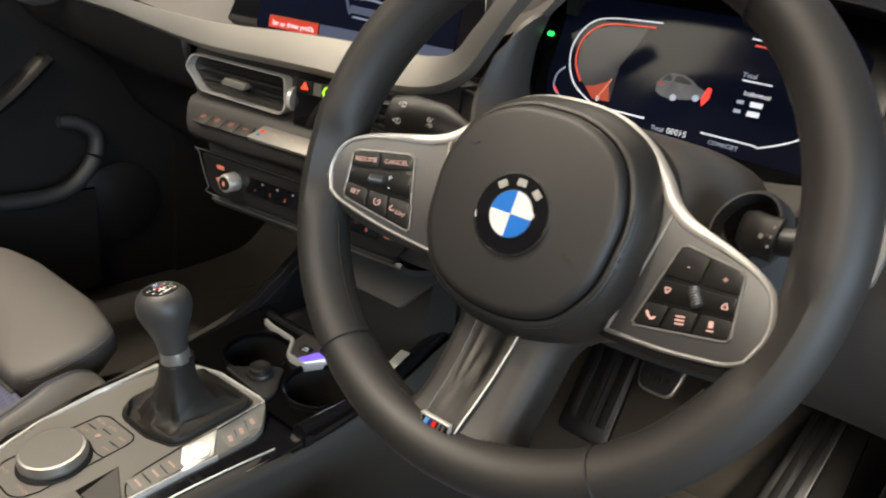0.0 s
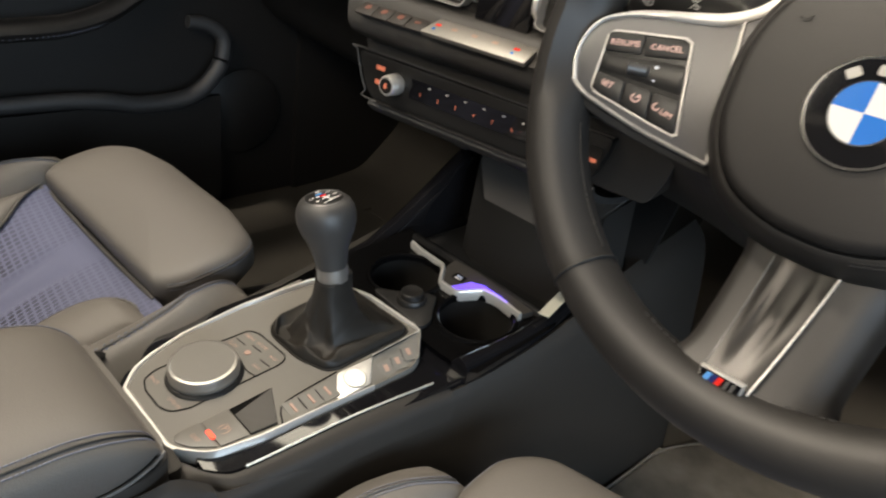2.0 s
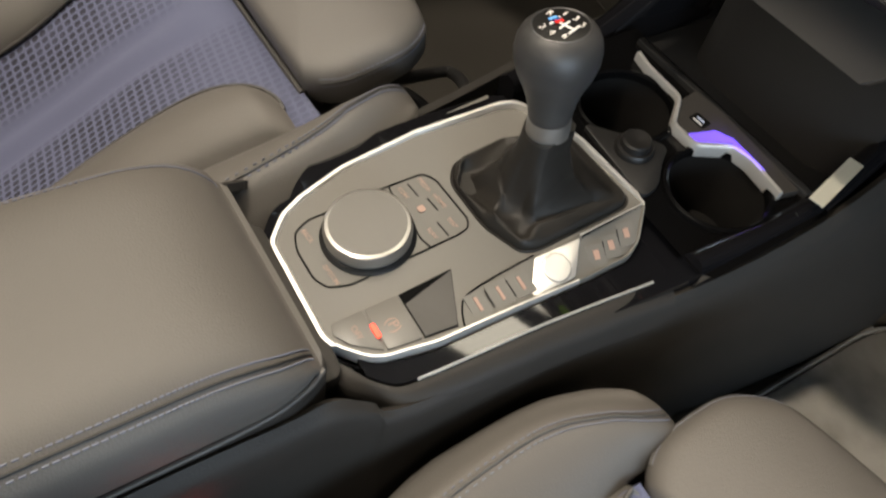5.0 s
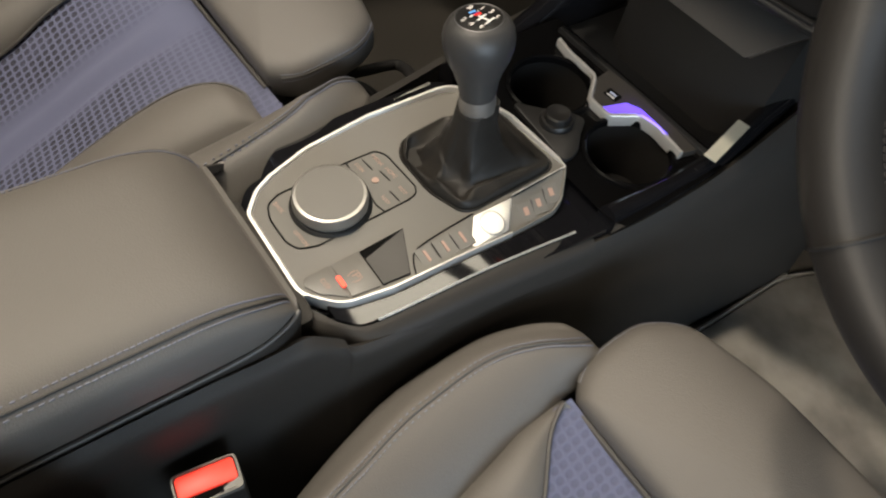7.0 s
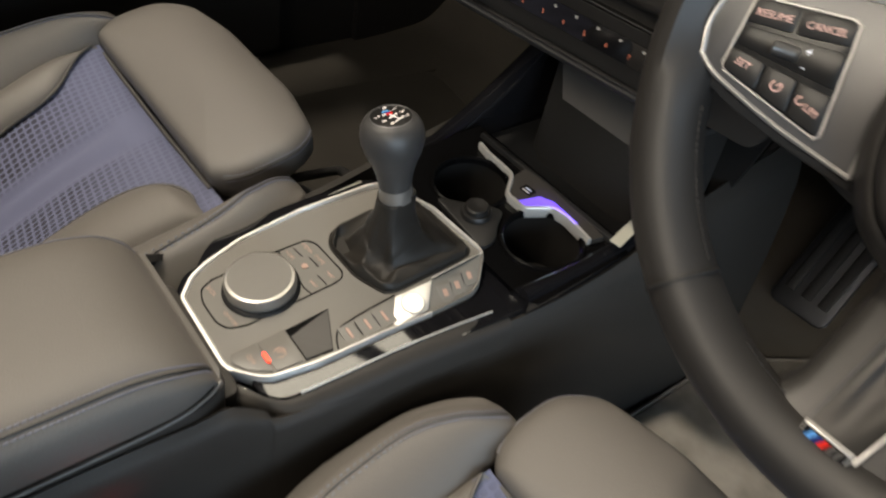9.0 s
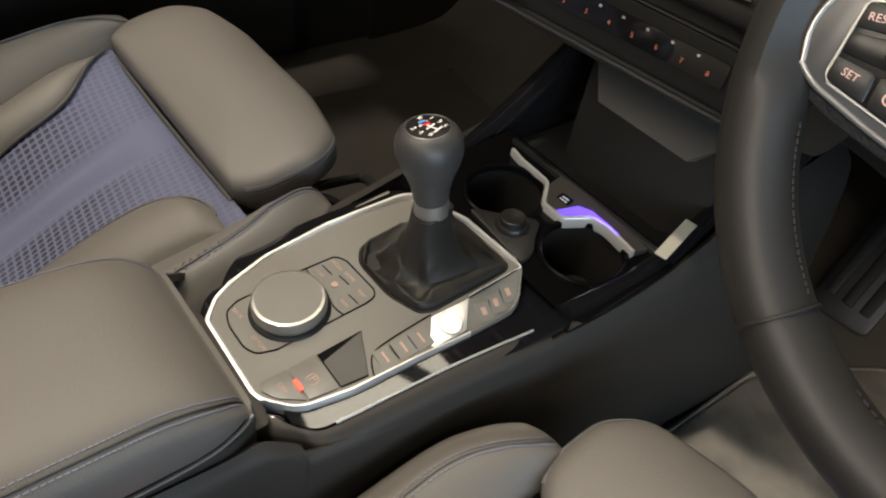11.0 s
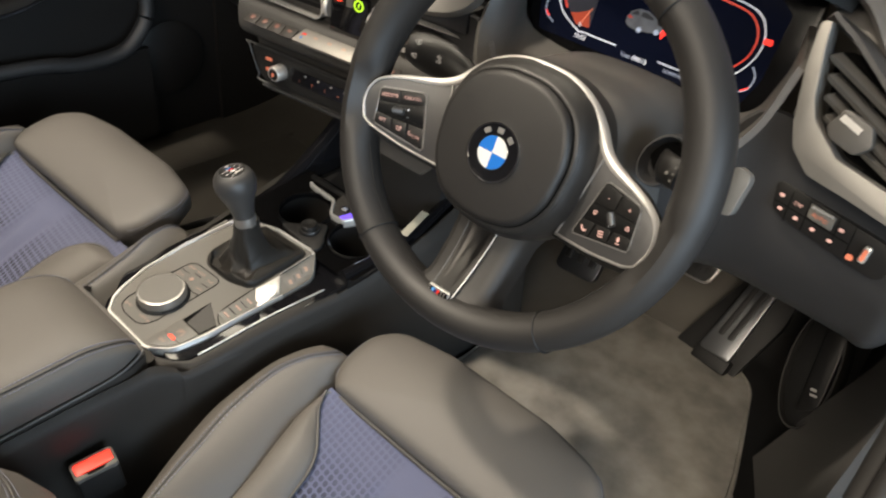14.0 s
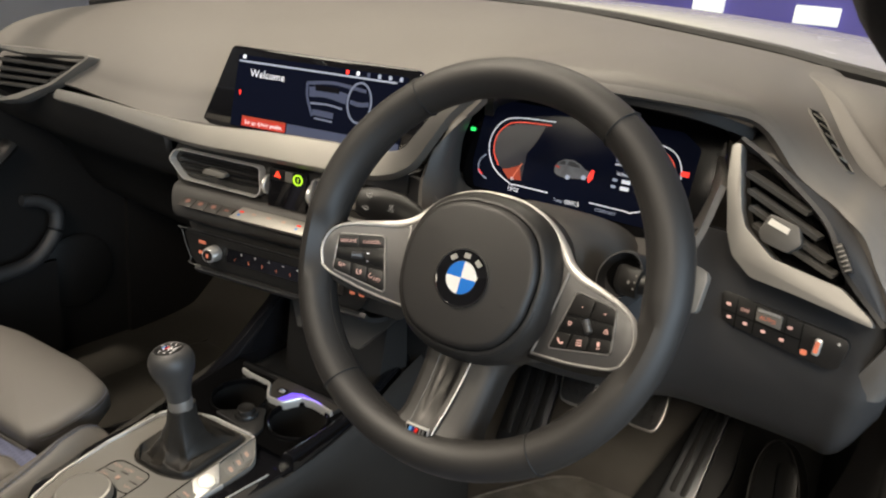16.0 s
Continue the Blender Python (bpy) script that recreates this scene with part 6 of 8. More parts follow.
for y in (-0.017, -0.024):
    bar("trip_mark", cluster, pose(0.050, y, Z), 0.005, 0.0026, UI_GREY)
    bar("trip_value", cluster, pose(0.062, y, Z), 0.009, 0.0038, UI_WHITE)
# Outline of a hatchback with one open red door.
CP = pose(0.004, -0.0165, Z)
part("car_picture", prism([(-0.0210, -0.0060), (-0.0220, 0.0000), (-0.0190, 0.0060), (-0.0120, 0.0100), (-0.0030, 0.0104), (0.0060, 0.0072), (0.0110, 0.0038), (0.0175, 0.0018), (0.0190, -0.0020), (0.0170, -0.0050), (0.0060, -0.0080), (-0.0090, -0.0100), (-0.0170, -0.0085)], 0, 0.0003, m=CP), UI_CAR, cluster)
part("car_glass", prism([(-0.0185, 0.0032), (-0.0150, 0.0074), (-0.0118, 0.0080), (-0.0105, 0.0038)], 0.0003, 0.0006, m=CP), UI_CARDARK, cluster)
part("car_glass", prism([(-0.0086, 0.0040), (-0.0076, 0.0082), (-0.0030, 0.0088), (0.0042, 0.0064), (0.0064, 0.0040), (-0.0010, 0.0034)], 0.0003, 0.0006, m=CP), UI_CARDARK, cluster)
part("car_lamp", prism([(-0.0212, -0.0002), (-0.0205, 0.0018), (-0.0160, 0.0008), (-0.0165, -0.0010)], 0.0003, 0.0006, m=CP), UI_DEEP, cluster)
for x, y in ((-0.0050, -0.0085), (0.0125, -0.0052)):
    part("car_wheel", lathe([(0.0, 0.0), (0.0026, 0.0), (0.0026, 0.0007), (0.0, 0.0007)], 16), UI_GREY, cluster).matrix_local = CP @ pose(x, y, 0)
part("car_door", prism([(0.017, -0.004), (0.0195, 0.005), (0.0225, 0.004), (0.0225, -0.004), (0.019, -0.010)], 0.0003, 0.0008, m=CP), UI_RED, cluster)
bar("ready_lamp", cluster, pose(-0.1270, 0.0050, 0.0008), 0.0065, 0.0040, UI_GREEN, r=0.001)
bar("brake_lamp", cluster, pose(0.1170, 0.0032, 0.0016), 0.0080, 0.0050, UI_RED, r=0.001)

# Hood over the instruments and the bowl round them.
hood = [[V((0.235, 0.245, 0.612)), V((0.25, 0.222, 0.640)), V((0.30, 0.207, 0.661)), V((0.38, 0.203, 0.664)), V((0.46, 0.214, 0.660)), V((0.50, 0.230, 0.652)), V((0.520, 0.240, 0.646))],
        [V((0.222, 0.275, 0.612)), V((0.245, 0.262, 0.634)), V((0.30, 0.252, 0.657)), V((0.38, 0.248, 0.662)), V((0.46, 0.255, 0.655)), V((0.500, 0.268, 0.646)), V((0.520, 0.275, 0.638))],
        [V((0.215, 0.300, 0.600)), V((0.245, 0.295, 0.620)), V((0.30, 0.292, 0.645)), V((0.38, 0.290, 0.648)), V((0.46, 0.292, 0.645)), V((0.500, 0.298, 0.632)), V((0.515, 0.305, 0.622))]]
# Black material puts the shade under the hood into its colour.
part("instrument_hood", sheet(hood, 30, 12, 0.010), PLASTIC, dash, "soft hood over the instruments, darkened for the shade beneath")
bowl = [[V((0.215, 0.175, 0.575)), V((0.225, 0.200, 0.600)), V((0.222, 0.245, 0.615))], [V((0.222, 0.150, 0.535)), V((0.228, 0.190, 0.545)), V((0.214, 0.240, 0.570))], [V((0.255, 0.130, 0.498)), V((0.255, 0.180, 0.505)), V((0.235, 0.232, 0.530))],
        [V((0.350, 0.125, 0.490)), V((0.350, 0.180, 0.500)), V((0.350, 0.232, 0.522))], [V((0.455, 0.140, 0.498)), V((0.455, 0.185, 0.505)), V((0.465, 0.232, 0.530))], [V((0.495, 0.165, 0.540)), V((0.490, 0.200, 0.548)), V((0.490, 0.240, 0.572))], [V((0.508, 0.185, 0.600)), V((0.503, 0.215, 0.605)), V((0.490, 0.250, 0.615))]]
part("instrument_bowl", sheet(bowl, 14, 50, 0.006, flip=True), COLUMN_GREY, dash, "dark bowl under the instruments")

# Driver's lower fascia, from the stack round to the door.
rows = []
for x, y, zt in ((0.150, 0.190, 0.535), (0.215, 0.172, 0.540), (0.27, 0.150, 0.495), (0.36, 0.145, 0.488), (0.45, 0.165, 0.500), (0.50, 0.190, 0.560), (0.58, 0.190, 0.540), (0.63, 0.186, 0.530), (0.655, 0.186, 0.515), (0.676, 0.200, 0.500)):
    rows.append([V((x, y, zt)), V((x, y + 0.004, zt - 0.06 if zt - 0.06 > 0.45 else 0.455)), V((x, y + 0.010, 0.430)), V((x, y + 0.045, 0.375)), V((x, y + 0.13, 0.330)), V((x, y + 0.24, 0.315))])
rows[-1] = [p + V((0, 0, 0.055 * k / 5)) for k, p in enumerate(rows[-1])]
end = [[V(p) for p in ((0.6590, 0.1750, 0.524), (0.6645, 0.1765, 0.505), (0.6560, 0.1830, 0.477), (0.6465, 0.1920, 0.449))],
       [V(p) for p in ((0.6680, 0.1790, 0.526), (0.6740, 0.1800, 0.503), (0.6690, 0.1840, 0.473), (0.6570, 0.1925, 0.445))],
       [V(p) for p in ((0.6780, 0.1900, 0.526), (0.6815, 0.1930, 0.498), (0.6815, 0.1960, 0.472), (0.6690, 0.1970, 0.443))],
       [V(p) for p in ((0.6830, 0.2250, 0.525), (0.6850, 0.2300, 0.498), (0.6850, 0.2350, 0.470), (0.6760, 0.2300, 0.440))],
       [V(p) for p in ((0.6840, 0.3600, 0.525), (0.6860, 0.3600, 0.498), (0.6860, 0.3600, 0.470), (0.6800, 0.3400, 0.440))]]
part("dash_end", sheet(end, 16, 24, 0.004, flip=True), SOFT, dash, "pale grey end cap of the dashboard")
# Outer shelf that rises beside the demister towards the pillar, with its chamfered end.
fold_lo = [(0.470, 0.505, 0.6965), (0.510, 0.430, 0.683), (0.546, 0.365, 0.6655), (0.578, 0.320, 0.641), (0.604, 0.292, 0.6175), (0.6250, 0.276, 0.604)]
fold_hi = [(0.485, 0.515, 0.700), (0.532, 0.440, 0.692), (0.567, 0.375, 0.679), (0.591, 0.335, 0.659), (0.613, 0.310, 0.639), (0.6380, 0.288, 0.617)]
shelf = [[V(p) + V((-0.006, -0.004, -0.006)) for p in fold_lo], [V(p) for p in fold_lo], [V(a) * 0.5 + V(b) * 0.5 + V((0.002, 0, -0.002)) for a, b in zip(fold_lo, fold_hi)], [V(p) for p in fold_hi], [V(p) + V((0.004, 0.003, 0.0015)) for p in fold_hi],
         [V(p) for p in ((0.52, 0.530, 0.700), (0.560, 0.455, 0.695), (0.595, 0.390, 0.685), (0.617, 0.345, 0.664), (0.634, 0.320, 0.645), (0.6475, 0.292, 0.620))],
         [V(p) for p in ((0.57, 0.530, 0.692), (0.610, 0.470, 0.690), (0.645, 0.410, 0.680), (0.660, 0.360, 0.660), (0.662, 0.330, 0.638), (0.656, 0.300, 0.612))]]
part("dash_shelf", sheet(shelf, 30, 40, 0.004), SOFT, dash, "grained grey outer shelf of the dash top")
chamfer = [[V(fold_lo[-1]) + V((0, 0.002, 0)), V((0.6315, 0.284, 0.6110)), V(fold_hi[-1]) + V((0, 0.001, 0))], [V((0.640, 0.277, 0.596)), V((0.643, 0.283, 0.606)), V((0.6475, 0.292, 0.6185))], [V((0.653, 0.283, 0.590)), V((0.654, 0.290, 0.600)), V((0.656, 0.300, 0.6105))]]
# The end face turns from the light; that shade is in its material.
part("shelf_end", sheet(chamfer, 8, 10, 0.004, flip=True), SOFT_LOW, dash, "chamfered end of the shelf, coloured darker as its shaded side")
part("knee_panel", sheet(rows, 20, 60, 0.006, flip=True), SOFT_LOW, dash, "dark grey knee panel")
# Passenger's lower fascia with the glovebox.
rows = []
for x, y, zt in ((-0.72, 0.20, 0.535), (-0.55, 0.175, 0.540), (-0.40, 0.157, 0.534), (-0.30, 0.150, 0.534), (-0.22, 0.146, 0.532), (-0.168, 0.144, 0.532)):
    rows.append([V((x, y, zt)), V((x, y + 0.008, 0.500)), V((x, y + 0.032, 0.466)), V((x, y + 0.090, 0.440)), V((x, y + 0.16, 0.38)), V((x, y + 0.22, 0.30)), V((x, y + 0.34, 0.25))])
# Black plastic stands for the shade on the glovebox below the strip.
part("glovebox", sheet(rows, 20, 40, 0.006, flip=True), PLASTIC, dash, "glovebox face, darkened for the shade under the dash")
rows = [[V((-0.168, 0.135, 0.525)), V((-0.172, 0.15, 0.49)), V((-0.150, 0.19, 0.42)), V((-0.125, 0.23, 0.34)), V((-0.11, 0.30, 0.28))], [V((-0.180, 0.142, 0.522)), V((-0.20, 0.175, 0.47)), V((-0.19, 0.22, 0.40)), V((-0.16, 0.25, 0.33)), V((-0.15, 0.32, 0.27))]]
part("stack_cheek", sheet(rows, 16, 6, 0.005, flip=True), SOFT_LOW, dash)

# ---- driver's side vent, lamp switches ----
RV = pose(0.575, 0.172, 0.575, 0, 0, -10) @ pose(0, 0, 0, 74, 0, 0)
side = thing("driver_vent", RV, "dark slatted corner air vent with broad satin silver surround", "air vent")
vo = [(-0.056, 0.044), (-0.042, 0.008), (-0.034, -0.006), (-0.008, -0.024), (0.042, -0.031), (0.041, -0.024), (0.012, 0.014), (-0.042, 0.050)]
slats = [(-0.053, 0.041, 0.006, 0.019), (-0.047, 0.027, 0.019, 0.001), (-0.041, 0.013, 0.031, -0.015), (-0.034, -0.001, 0.039, -0.025)]
v = vent(side, vo, I, slats, "dark duct with slanted grey slats", 0.0016, PLASTIC, slat_h=0.0030)
part("vent_tab", prism(rounded([(-0.0260, -0.0060), (-0.0200, -0.0140), (0.0020, -0.0180), (0.0110, -0.0080), (0.0040, 0.0060), (-0.0200, 0.0110)], 0.003, 3), -0.006, 0.006, 0.0025), TAB_GREY, side, "grey thumb tab")
part("tab_mark", prism([(-0.0200, 0.0020), (-0.0020, -0.0030), (-0.0010, 0.0020), (-0.0180, 0.0070)], 0.0062, 0.0068), SATIN, side)
WM = pose(0.0430, -0.0095, 0.002, 0, 0, -55)
part("vent_wheel", box(-0.013, 0.013, -0.0034, 0.0034, -0.006, 0.003, 0.002, m=WM), KEY, side, "ribbed black thumb wheel")
for k in range(6):
    bar("wheel_rib", side, WM @ pose(-0.010 + 0.004 * k, 0, 0.0031), 0.0011, 0.005, SATIN_DARK)
sil = [(-0.070, 0.061), (-0.064, 0.030), (-0.050, -0.014), (-0.040, -0.032), (-0.020, -0.046), (0.020, -0.049), (0.079, -0.056), (0.076, -0.050), (0.049, -0.033), (-0.007, -0.0255), (-0.036, -0.006), (-0.0445, 0.008), (-0.058, 0.048), (-0.062, 0.064)]
part("silver_surround", prism(rounded(sil, 0.003, 3), -0.012, 0.006, 0.003, 3), TRIM, side, "broad satin silver L-shaped surround")
# Dark panel between the vent and the crease of the top pad.
cr = [[RV @ V(p) for p in ((-0.066, 0.068, 0.001), (-0.036, 0.052, -0.001), (0.018, 0.016, -0.001), (0.046, -0.022, -0.001), (0.084, -0.054, 0.001))],
      [V(p) for p in ((0.509, 0.214, 0.632), (0.538, 0.209, 0.622), (0.589, 0.192, 0.590), (0.622, 0.177, 0.561), (0.652, 0.169, 0.520))],
      [V(p) for p in ((0.512, 0.236, 0.630), (0.549, 0.228, 0.617), (0.600, 0.2075, 0.594), (0.634, 0.1840, 0.562), (0.6600, 0.1755, 0.519))]]
tuck = [[V(p) for p in ((0.503, 0.238, 0.629), (0.527, 0.2305, 0.6215), (0.562, 0.2200, 0.6120))], [V(p) for p in ((0.508, 0.250, 0.637), (0.530, 0.2400, 0.6340), (0.565, 0.2310, 0.6205))], [V(p) for p in ((0.514, 0.268, 0.648), (0.535, 0.2530, 0.6470), (0.570, 0.2450, 0.6270))]]
part("corner_pad", sheet(tuck, 16, 12, 0.004), SOFT, dash, "soft grey corner that tucks under the hood")
part("vent_panel", sheet(cr, 24, 14, 0.004, flip=True), SOFT_LOW, dash, "dark grey panel round the vent")
SW = pose(0.587, 0.1795, 0.482, 0, 0, -9) @ pose(0, 0, 0, 80, 0, 0)
sw = thing("lamp_switch_panel", SW, "black lamp switch panel with lit orange symbols", "switch panel")
part("panel", prism(rounded([(-0.0575, 0.0200), (-0.0520, -0.0010), (-0.0400, -0.0058), (0.0440, -0.0150), (0.0505, -0.0105), (0.0535, 0.0090), (0.0500, 0.0145), (-0.0540, 0.0235)], 0.004, 3), -0.006, 0.003, 0.0012), KEY, sw)
for x in (-0.0490, 0.0059):
    bar("key_symbol", sw, pose(x, 0.0125 if x < 0 else 0.0092, 0.0031), 0.0046, 0.0030, UI_PINK, 0.0003, 0.0015)
for x in (-0.0455, -0.0304, -0.0141, 0.0021):
    bar("key_symbol", sw, pose(x, 0.0012 - 0.0042 * (x + 0.0455) / 0.045, 0.0031), 0.0042, 0.0028, UI_PINK, 0.0003, 0.0015)
for x in (-0.0418, -0.0255, 0.0010, 0.0145):
    line_on("key_split", sw, pose(0, 0, 0.003), [(x, 0.0190), (x + 0.003, -0.0075)], 0.0008, VOID, 0.0002, 3)
line_on("key_split", sw, pose(0, 0, 0.003), [(-0.054, 0.0060), (0.0155, 0.0020)], 0.0008, VOID, 0.0002, 3)
ak = part("auto_key", prism(rounded([(-0.0245, 0.0180), (-0.0225, 0.0062), (-0.0010, 0.0045), (-0.0020, 0.0168)], 0.001, 2), 0.003, 0.0046, 0.0005), KEY_GREY, sw, "silver edged automatic lamp key")
bar("key_edge", ak, pose(-0.0130, 0.0158, 0.0046), 0.0190, 0.0022, SATIN)
words("AUTO", 0.0050, pose(-0.0130, 0.0098, 0.0049, 0, 0, -4), UI_ORANGE, ak, "key_legend")
words("OFF", 0.0046, pose(-0.0337, 0.0112, 0.0036, 0, 0, -4), UI_PINK, sw, "key_legend")
part("dimmer_wheel", box(0.0275, 0.0335, -0.0065, 0.0085, 0.002, 0.0065, 0.0018), SATIN, sw, "silver ribbed dimmer wheel")
bar("dimmer_mark", sw, pose(0.0305, 0.001, 0.0066), 0.0035, 0.010, UI_ORANGE, 0.0003)
bar("key_symbol", sw, pose(0.0215, -0.0072, 0.0031), 0.0055, 0.0048, UI_ORANGE, 0.0003, 0.0015)
bar("sensor_dot", sw, pose(0.0455, 0.0090, 0.0031), 0.0026, 0.0026, PRINT, 0.0003, 0.0012)

# Slim demister vent on the dash corner, and the dash end.
dm = thing("demister_vent", pose(0, 0, 0), "slim black slatted demister vent on the dash corner", "air vent")
slot = spline([(0.5560, 0.320, 0.6560), (0.5660, 0.304, 0.6470), (0.5765, 0.288, 0.6370), (0.5885, 0.273, 0.6265), (0.6020, 0.260, 0.6140)], 25)
pad_bvh = BVHTree.FromPolygons(*pad_skin())


def on_pad(p):
    """The point of the top pad above or below p, and the pad's normal there."""
    hit = pad_bvh.ray_cast(V((p[0], p[1], 0.9)), V((0, 0, -1)))
    return hit[0], hit[1] if hit[1].z > 0 else -hit[1]


secs, rim, slot_on = [], ([], []), []
for i, q in enumerate(slot):
    p, n = on_pad(q)
    t = (slot[min(i + 1, 24)] - slot[max(i - 1, 0)])
    t = (t - n * t.dot(n)).normalized()
    side_v = n.cross(t).normalized()
    w = 0.0056 * min(1.0, 0.45 + 0.18 * min(i, 24 - i)) * (1.15 - 0.022 * i)
    slot_on.append((p, n, t, side_v, w))
    secs.append([p + side_v * w + n * 0.0008, p - side_v * w + n * 0.0008, p - side_v * w - n * 0.006, p + side_v * w - n * 0.006])
    rim[0].append(p + side_v * (w + 0.0030) + n * 0.0004)
    rim[1].append(p - side_v * (w + 0.0030) + n * 0.0004)
part("duct", loft(secs), VOID, dm)
part("vent_frame", tube(rim[0] + rim[1][::-1], 0.0010, 90, 8, True), SOFT, dm, "raised grey rim of the slot")
for i in (4, 8, 12, 16, 20):
    p, n, t, side_v, w = slot_on[i]
    rot = Matrix((side_v, t, n)).transposed().to_4x4()
    part("slat", box(-w * 1.1, w * 1.1, -0.0010, 0.0010, -0.002, 0.0022, 0.0005, m=Matrix.Translation(p) @ rot @ pose(0, 0, 0, 20, 0, 30)), KEY_GREY, dm, "grey slat")
LVM = pose(-0.478, 0.152, 0.558, 0, 0, 6) @ pose(0, 0, 0, 74, 0, 0)
lv = thing("passenger_vent", LVM, "dark slatted corner air vent with satin silver surround", "air vent")
lo = [(-0.098, 0.022), (-0.020, 0.030), (0.088, 0.033), (0.040, -0.004), (-0.020, -0.028), (-0.060, -0.036), (-0.098, -0.030)]
vent(lv, lo, pose(0, 0, 0.004), [(-0.094, 0.014, 0.064, 0.020), (-0.094, 0.001, 0.048, 0.007), (-0.094, -0.011, 0.030, -0.005), (-0.094, -0.022, 0.000, -0.017)], "dark duct with grey slats", 0.004, PLASTIC, slat_h=0.0028)
so2 = [(-0.112, 0.034), (-0.020, 0.041), (0.116, 0.044), (0.050, -0.008), (-0.018, -0.042), (-0.062, -0.051), (-0.112, -0.042)]
big = rounded(so2, 0.01, 4)
part("silver_surround", frame_ring(big, inset(big, 0.013), -0.012, 0.005), TRIM, lv, "satin silver surround")


# ---- seats ----
def seat_dish(y):
    """The cushion sinks towards the backrest."""
    f = max(0.0, (-0.03 - y) / 0.16)
    return -0.034 * min(f, 1.6) ** 1.4


def seat_cushion(m, label, inboard, shift, lift):
    """A sports seat: thigh pad, cloth middle, leather inner panels, side bolsters and backrest."""
    seat = thing("car_seat", m, label, "car seat", "front seats")
    part("base", prism(rounded([(-0.19, -0.44), (0.19, -0.44), (0.19, 0.04), (0.14, 0.10), (-0.14, 0.10), (-0.19, 0.04)], 0.03, 4), -0.16, -0.085, 0.01), LEATHER_SIDE, seat)
    pad = [(-0.158, 0.001), (-0.176, 0.030), (-0.176, 0.086), (-0.152, 0.119), (-0.075, 0.135), (0.075, 0.135), (0.152, 0.119), (0.176, 0.086), (0.176, 0.030), (0.158, 0.001)]
    grow = 1 + 5 * lift
    PE = 0.017
    pad = [(x, y * (grow if y > 0.05 else 1)) for x, y in pad]
    pad = [(p.x, p.y) for p in spline([(*p, 0) for p in rounded(pad, 0.016, 3)], 96, True)]

    def pad_top(x, y):
        return 0.018 + lift * 0.8 + 0.02 * y - (0.25 - 12 * lift) * x * x - 2.4 * max(0, y - 0.05) ** 2

    pad_bm = pillow(pad, pad_top, 0.10, PE, 0.006, 16, 0.055)
    crest = [v for v in pad_bm.verts if v.co.z > pad_top(v.co.x, v.co.y) - PE * 1.2]
    for _ in range(7):
        bmesh.ops.smooth_vert(pad_bm, verts=crest, factor=0.5, use_axis_x=True, use_axis_y=True, use_axis_z=True)
    skin = BVHTree.FromBMesh(pad_bm)
    part("thigh_pad", pad_bm, LEATHER, seat, "plump grey leather thigh pad", 70)

    def pad_edge(deg, side):
        """A line along the rounded edge of the pad on one side, from the back round to the front."""
        k, q = PE * (1 - math.cos(radians(deg))), PE * (1 - math.sin(radians(deg)))
        pts = [(0.166, 0.012), (0.1765, 0.034), (0.1765, 0.084), (0.168, 0.104), (0.150, 0.1195)]
        out = []
        for x, y in pts:
            y *= grow if y > 0.05 else 1
            v = V((x, y - 0.065)) * (1 - (k - 0.0006) / V((x, y - 0.065)).length)
            out.append((side * v.x, v.y + 0.065, pad_top(v.x, v.y + 0.065) - q))
        return [skin.find_nearest(p)[0] for p in spline(out, 30)]

    for s in (-1, 1):
        part("pad_seam", tube(pad_edge(22, s), 0.0015, 40, 6), LEATHER_SIDE, seat)
        stitches("stitching", pad_edge(36, s), seat, 54)
        stitches("stitching", pad_edge(8, s), seat, 54)
    # Cloth middle, wide at the front and narrow behind.
    rows = []
    for y, w in ((0.002, 0.157), (-0.016, 0.158), (-0.034, 0.150), (-0.052, 0.124), (-0.090, 0.102), (-0.13, 0.096), (-0.20, 0.092), (-0.34, 0.104), (-0.44, 0.12)):
        rows.append([V((w * u + (inboard * shift * max(0.0, (u * inboard - 0.7) / 0.3) if y > -0.04 else 0.0), y, seat_dish(y) - 0.013 + 0.013 * u * u - 0.004 * math.exp(-((abs(u * w) - 0.018) / 0.005) ** 2))) for u in (-1, -0.75, -0.5, -0.3, -0.17, 0, 0.17, 0.3, 0.5, 0.75, 1)])
    part("cloth_panel", sheet(rows, 60, 44, 0.012, flip=True), CLOTH, seat, "blue-grey patterned cloth middle panel")
    part("cloth_welt", tube([(-0.150, 0.0005, -0.004), (-0.08, 0.0005, -0.008), (0.0, 0.0005, -0.010), (0.08, 0.0005, -0.008), (0.150, 0.0005, -0.004)], 0.0026, 30, 6), LEATHER_SIDE, seat)
    for s in (-1, 1):
        extra = shift if s == inboard else 0.0
        rows = []
        nose = ((-0.0205, 0.1530, 0.168, -0.004), (-0.0225, 0.1440, 0.165, -0.002), (-0.0280, 0.1320, 0.163, 0.000), (-0.040, 0.1190, 0.160, 0.002), (-0.060, 0.1065, 0.157, 0.002)) if s > 0 else ((-0.004, 0.1575, 0.163, -0.012), (-0.016, 0.1530, 0.163, -0.008), (-0.030, 0.1440, 0.162, -0.004), (-0.046, 0.1280, 0.160, 0.000), (-0.066, 0.1090, 0.156, 0.001))
        for y, wi, wo, zo in nose + ((-0.090, 0.0990, 0.152, 0.000), (-0.134, 0.095, 0.146, -0.006), (-0.20, 0.091, 0.144, -0.014), (-0.34, 0.103, 0.142, -0.02), (-0.44, 0.118, 0.142, -0.02)):
            wo += extra
            zi = seat_dish(y) + 0.002
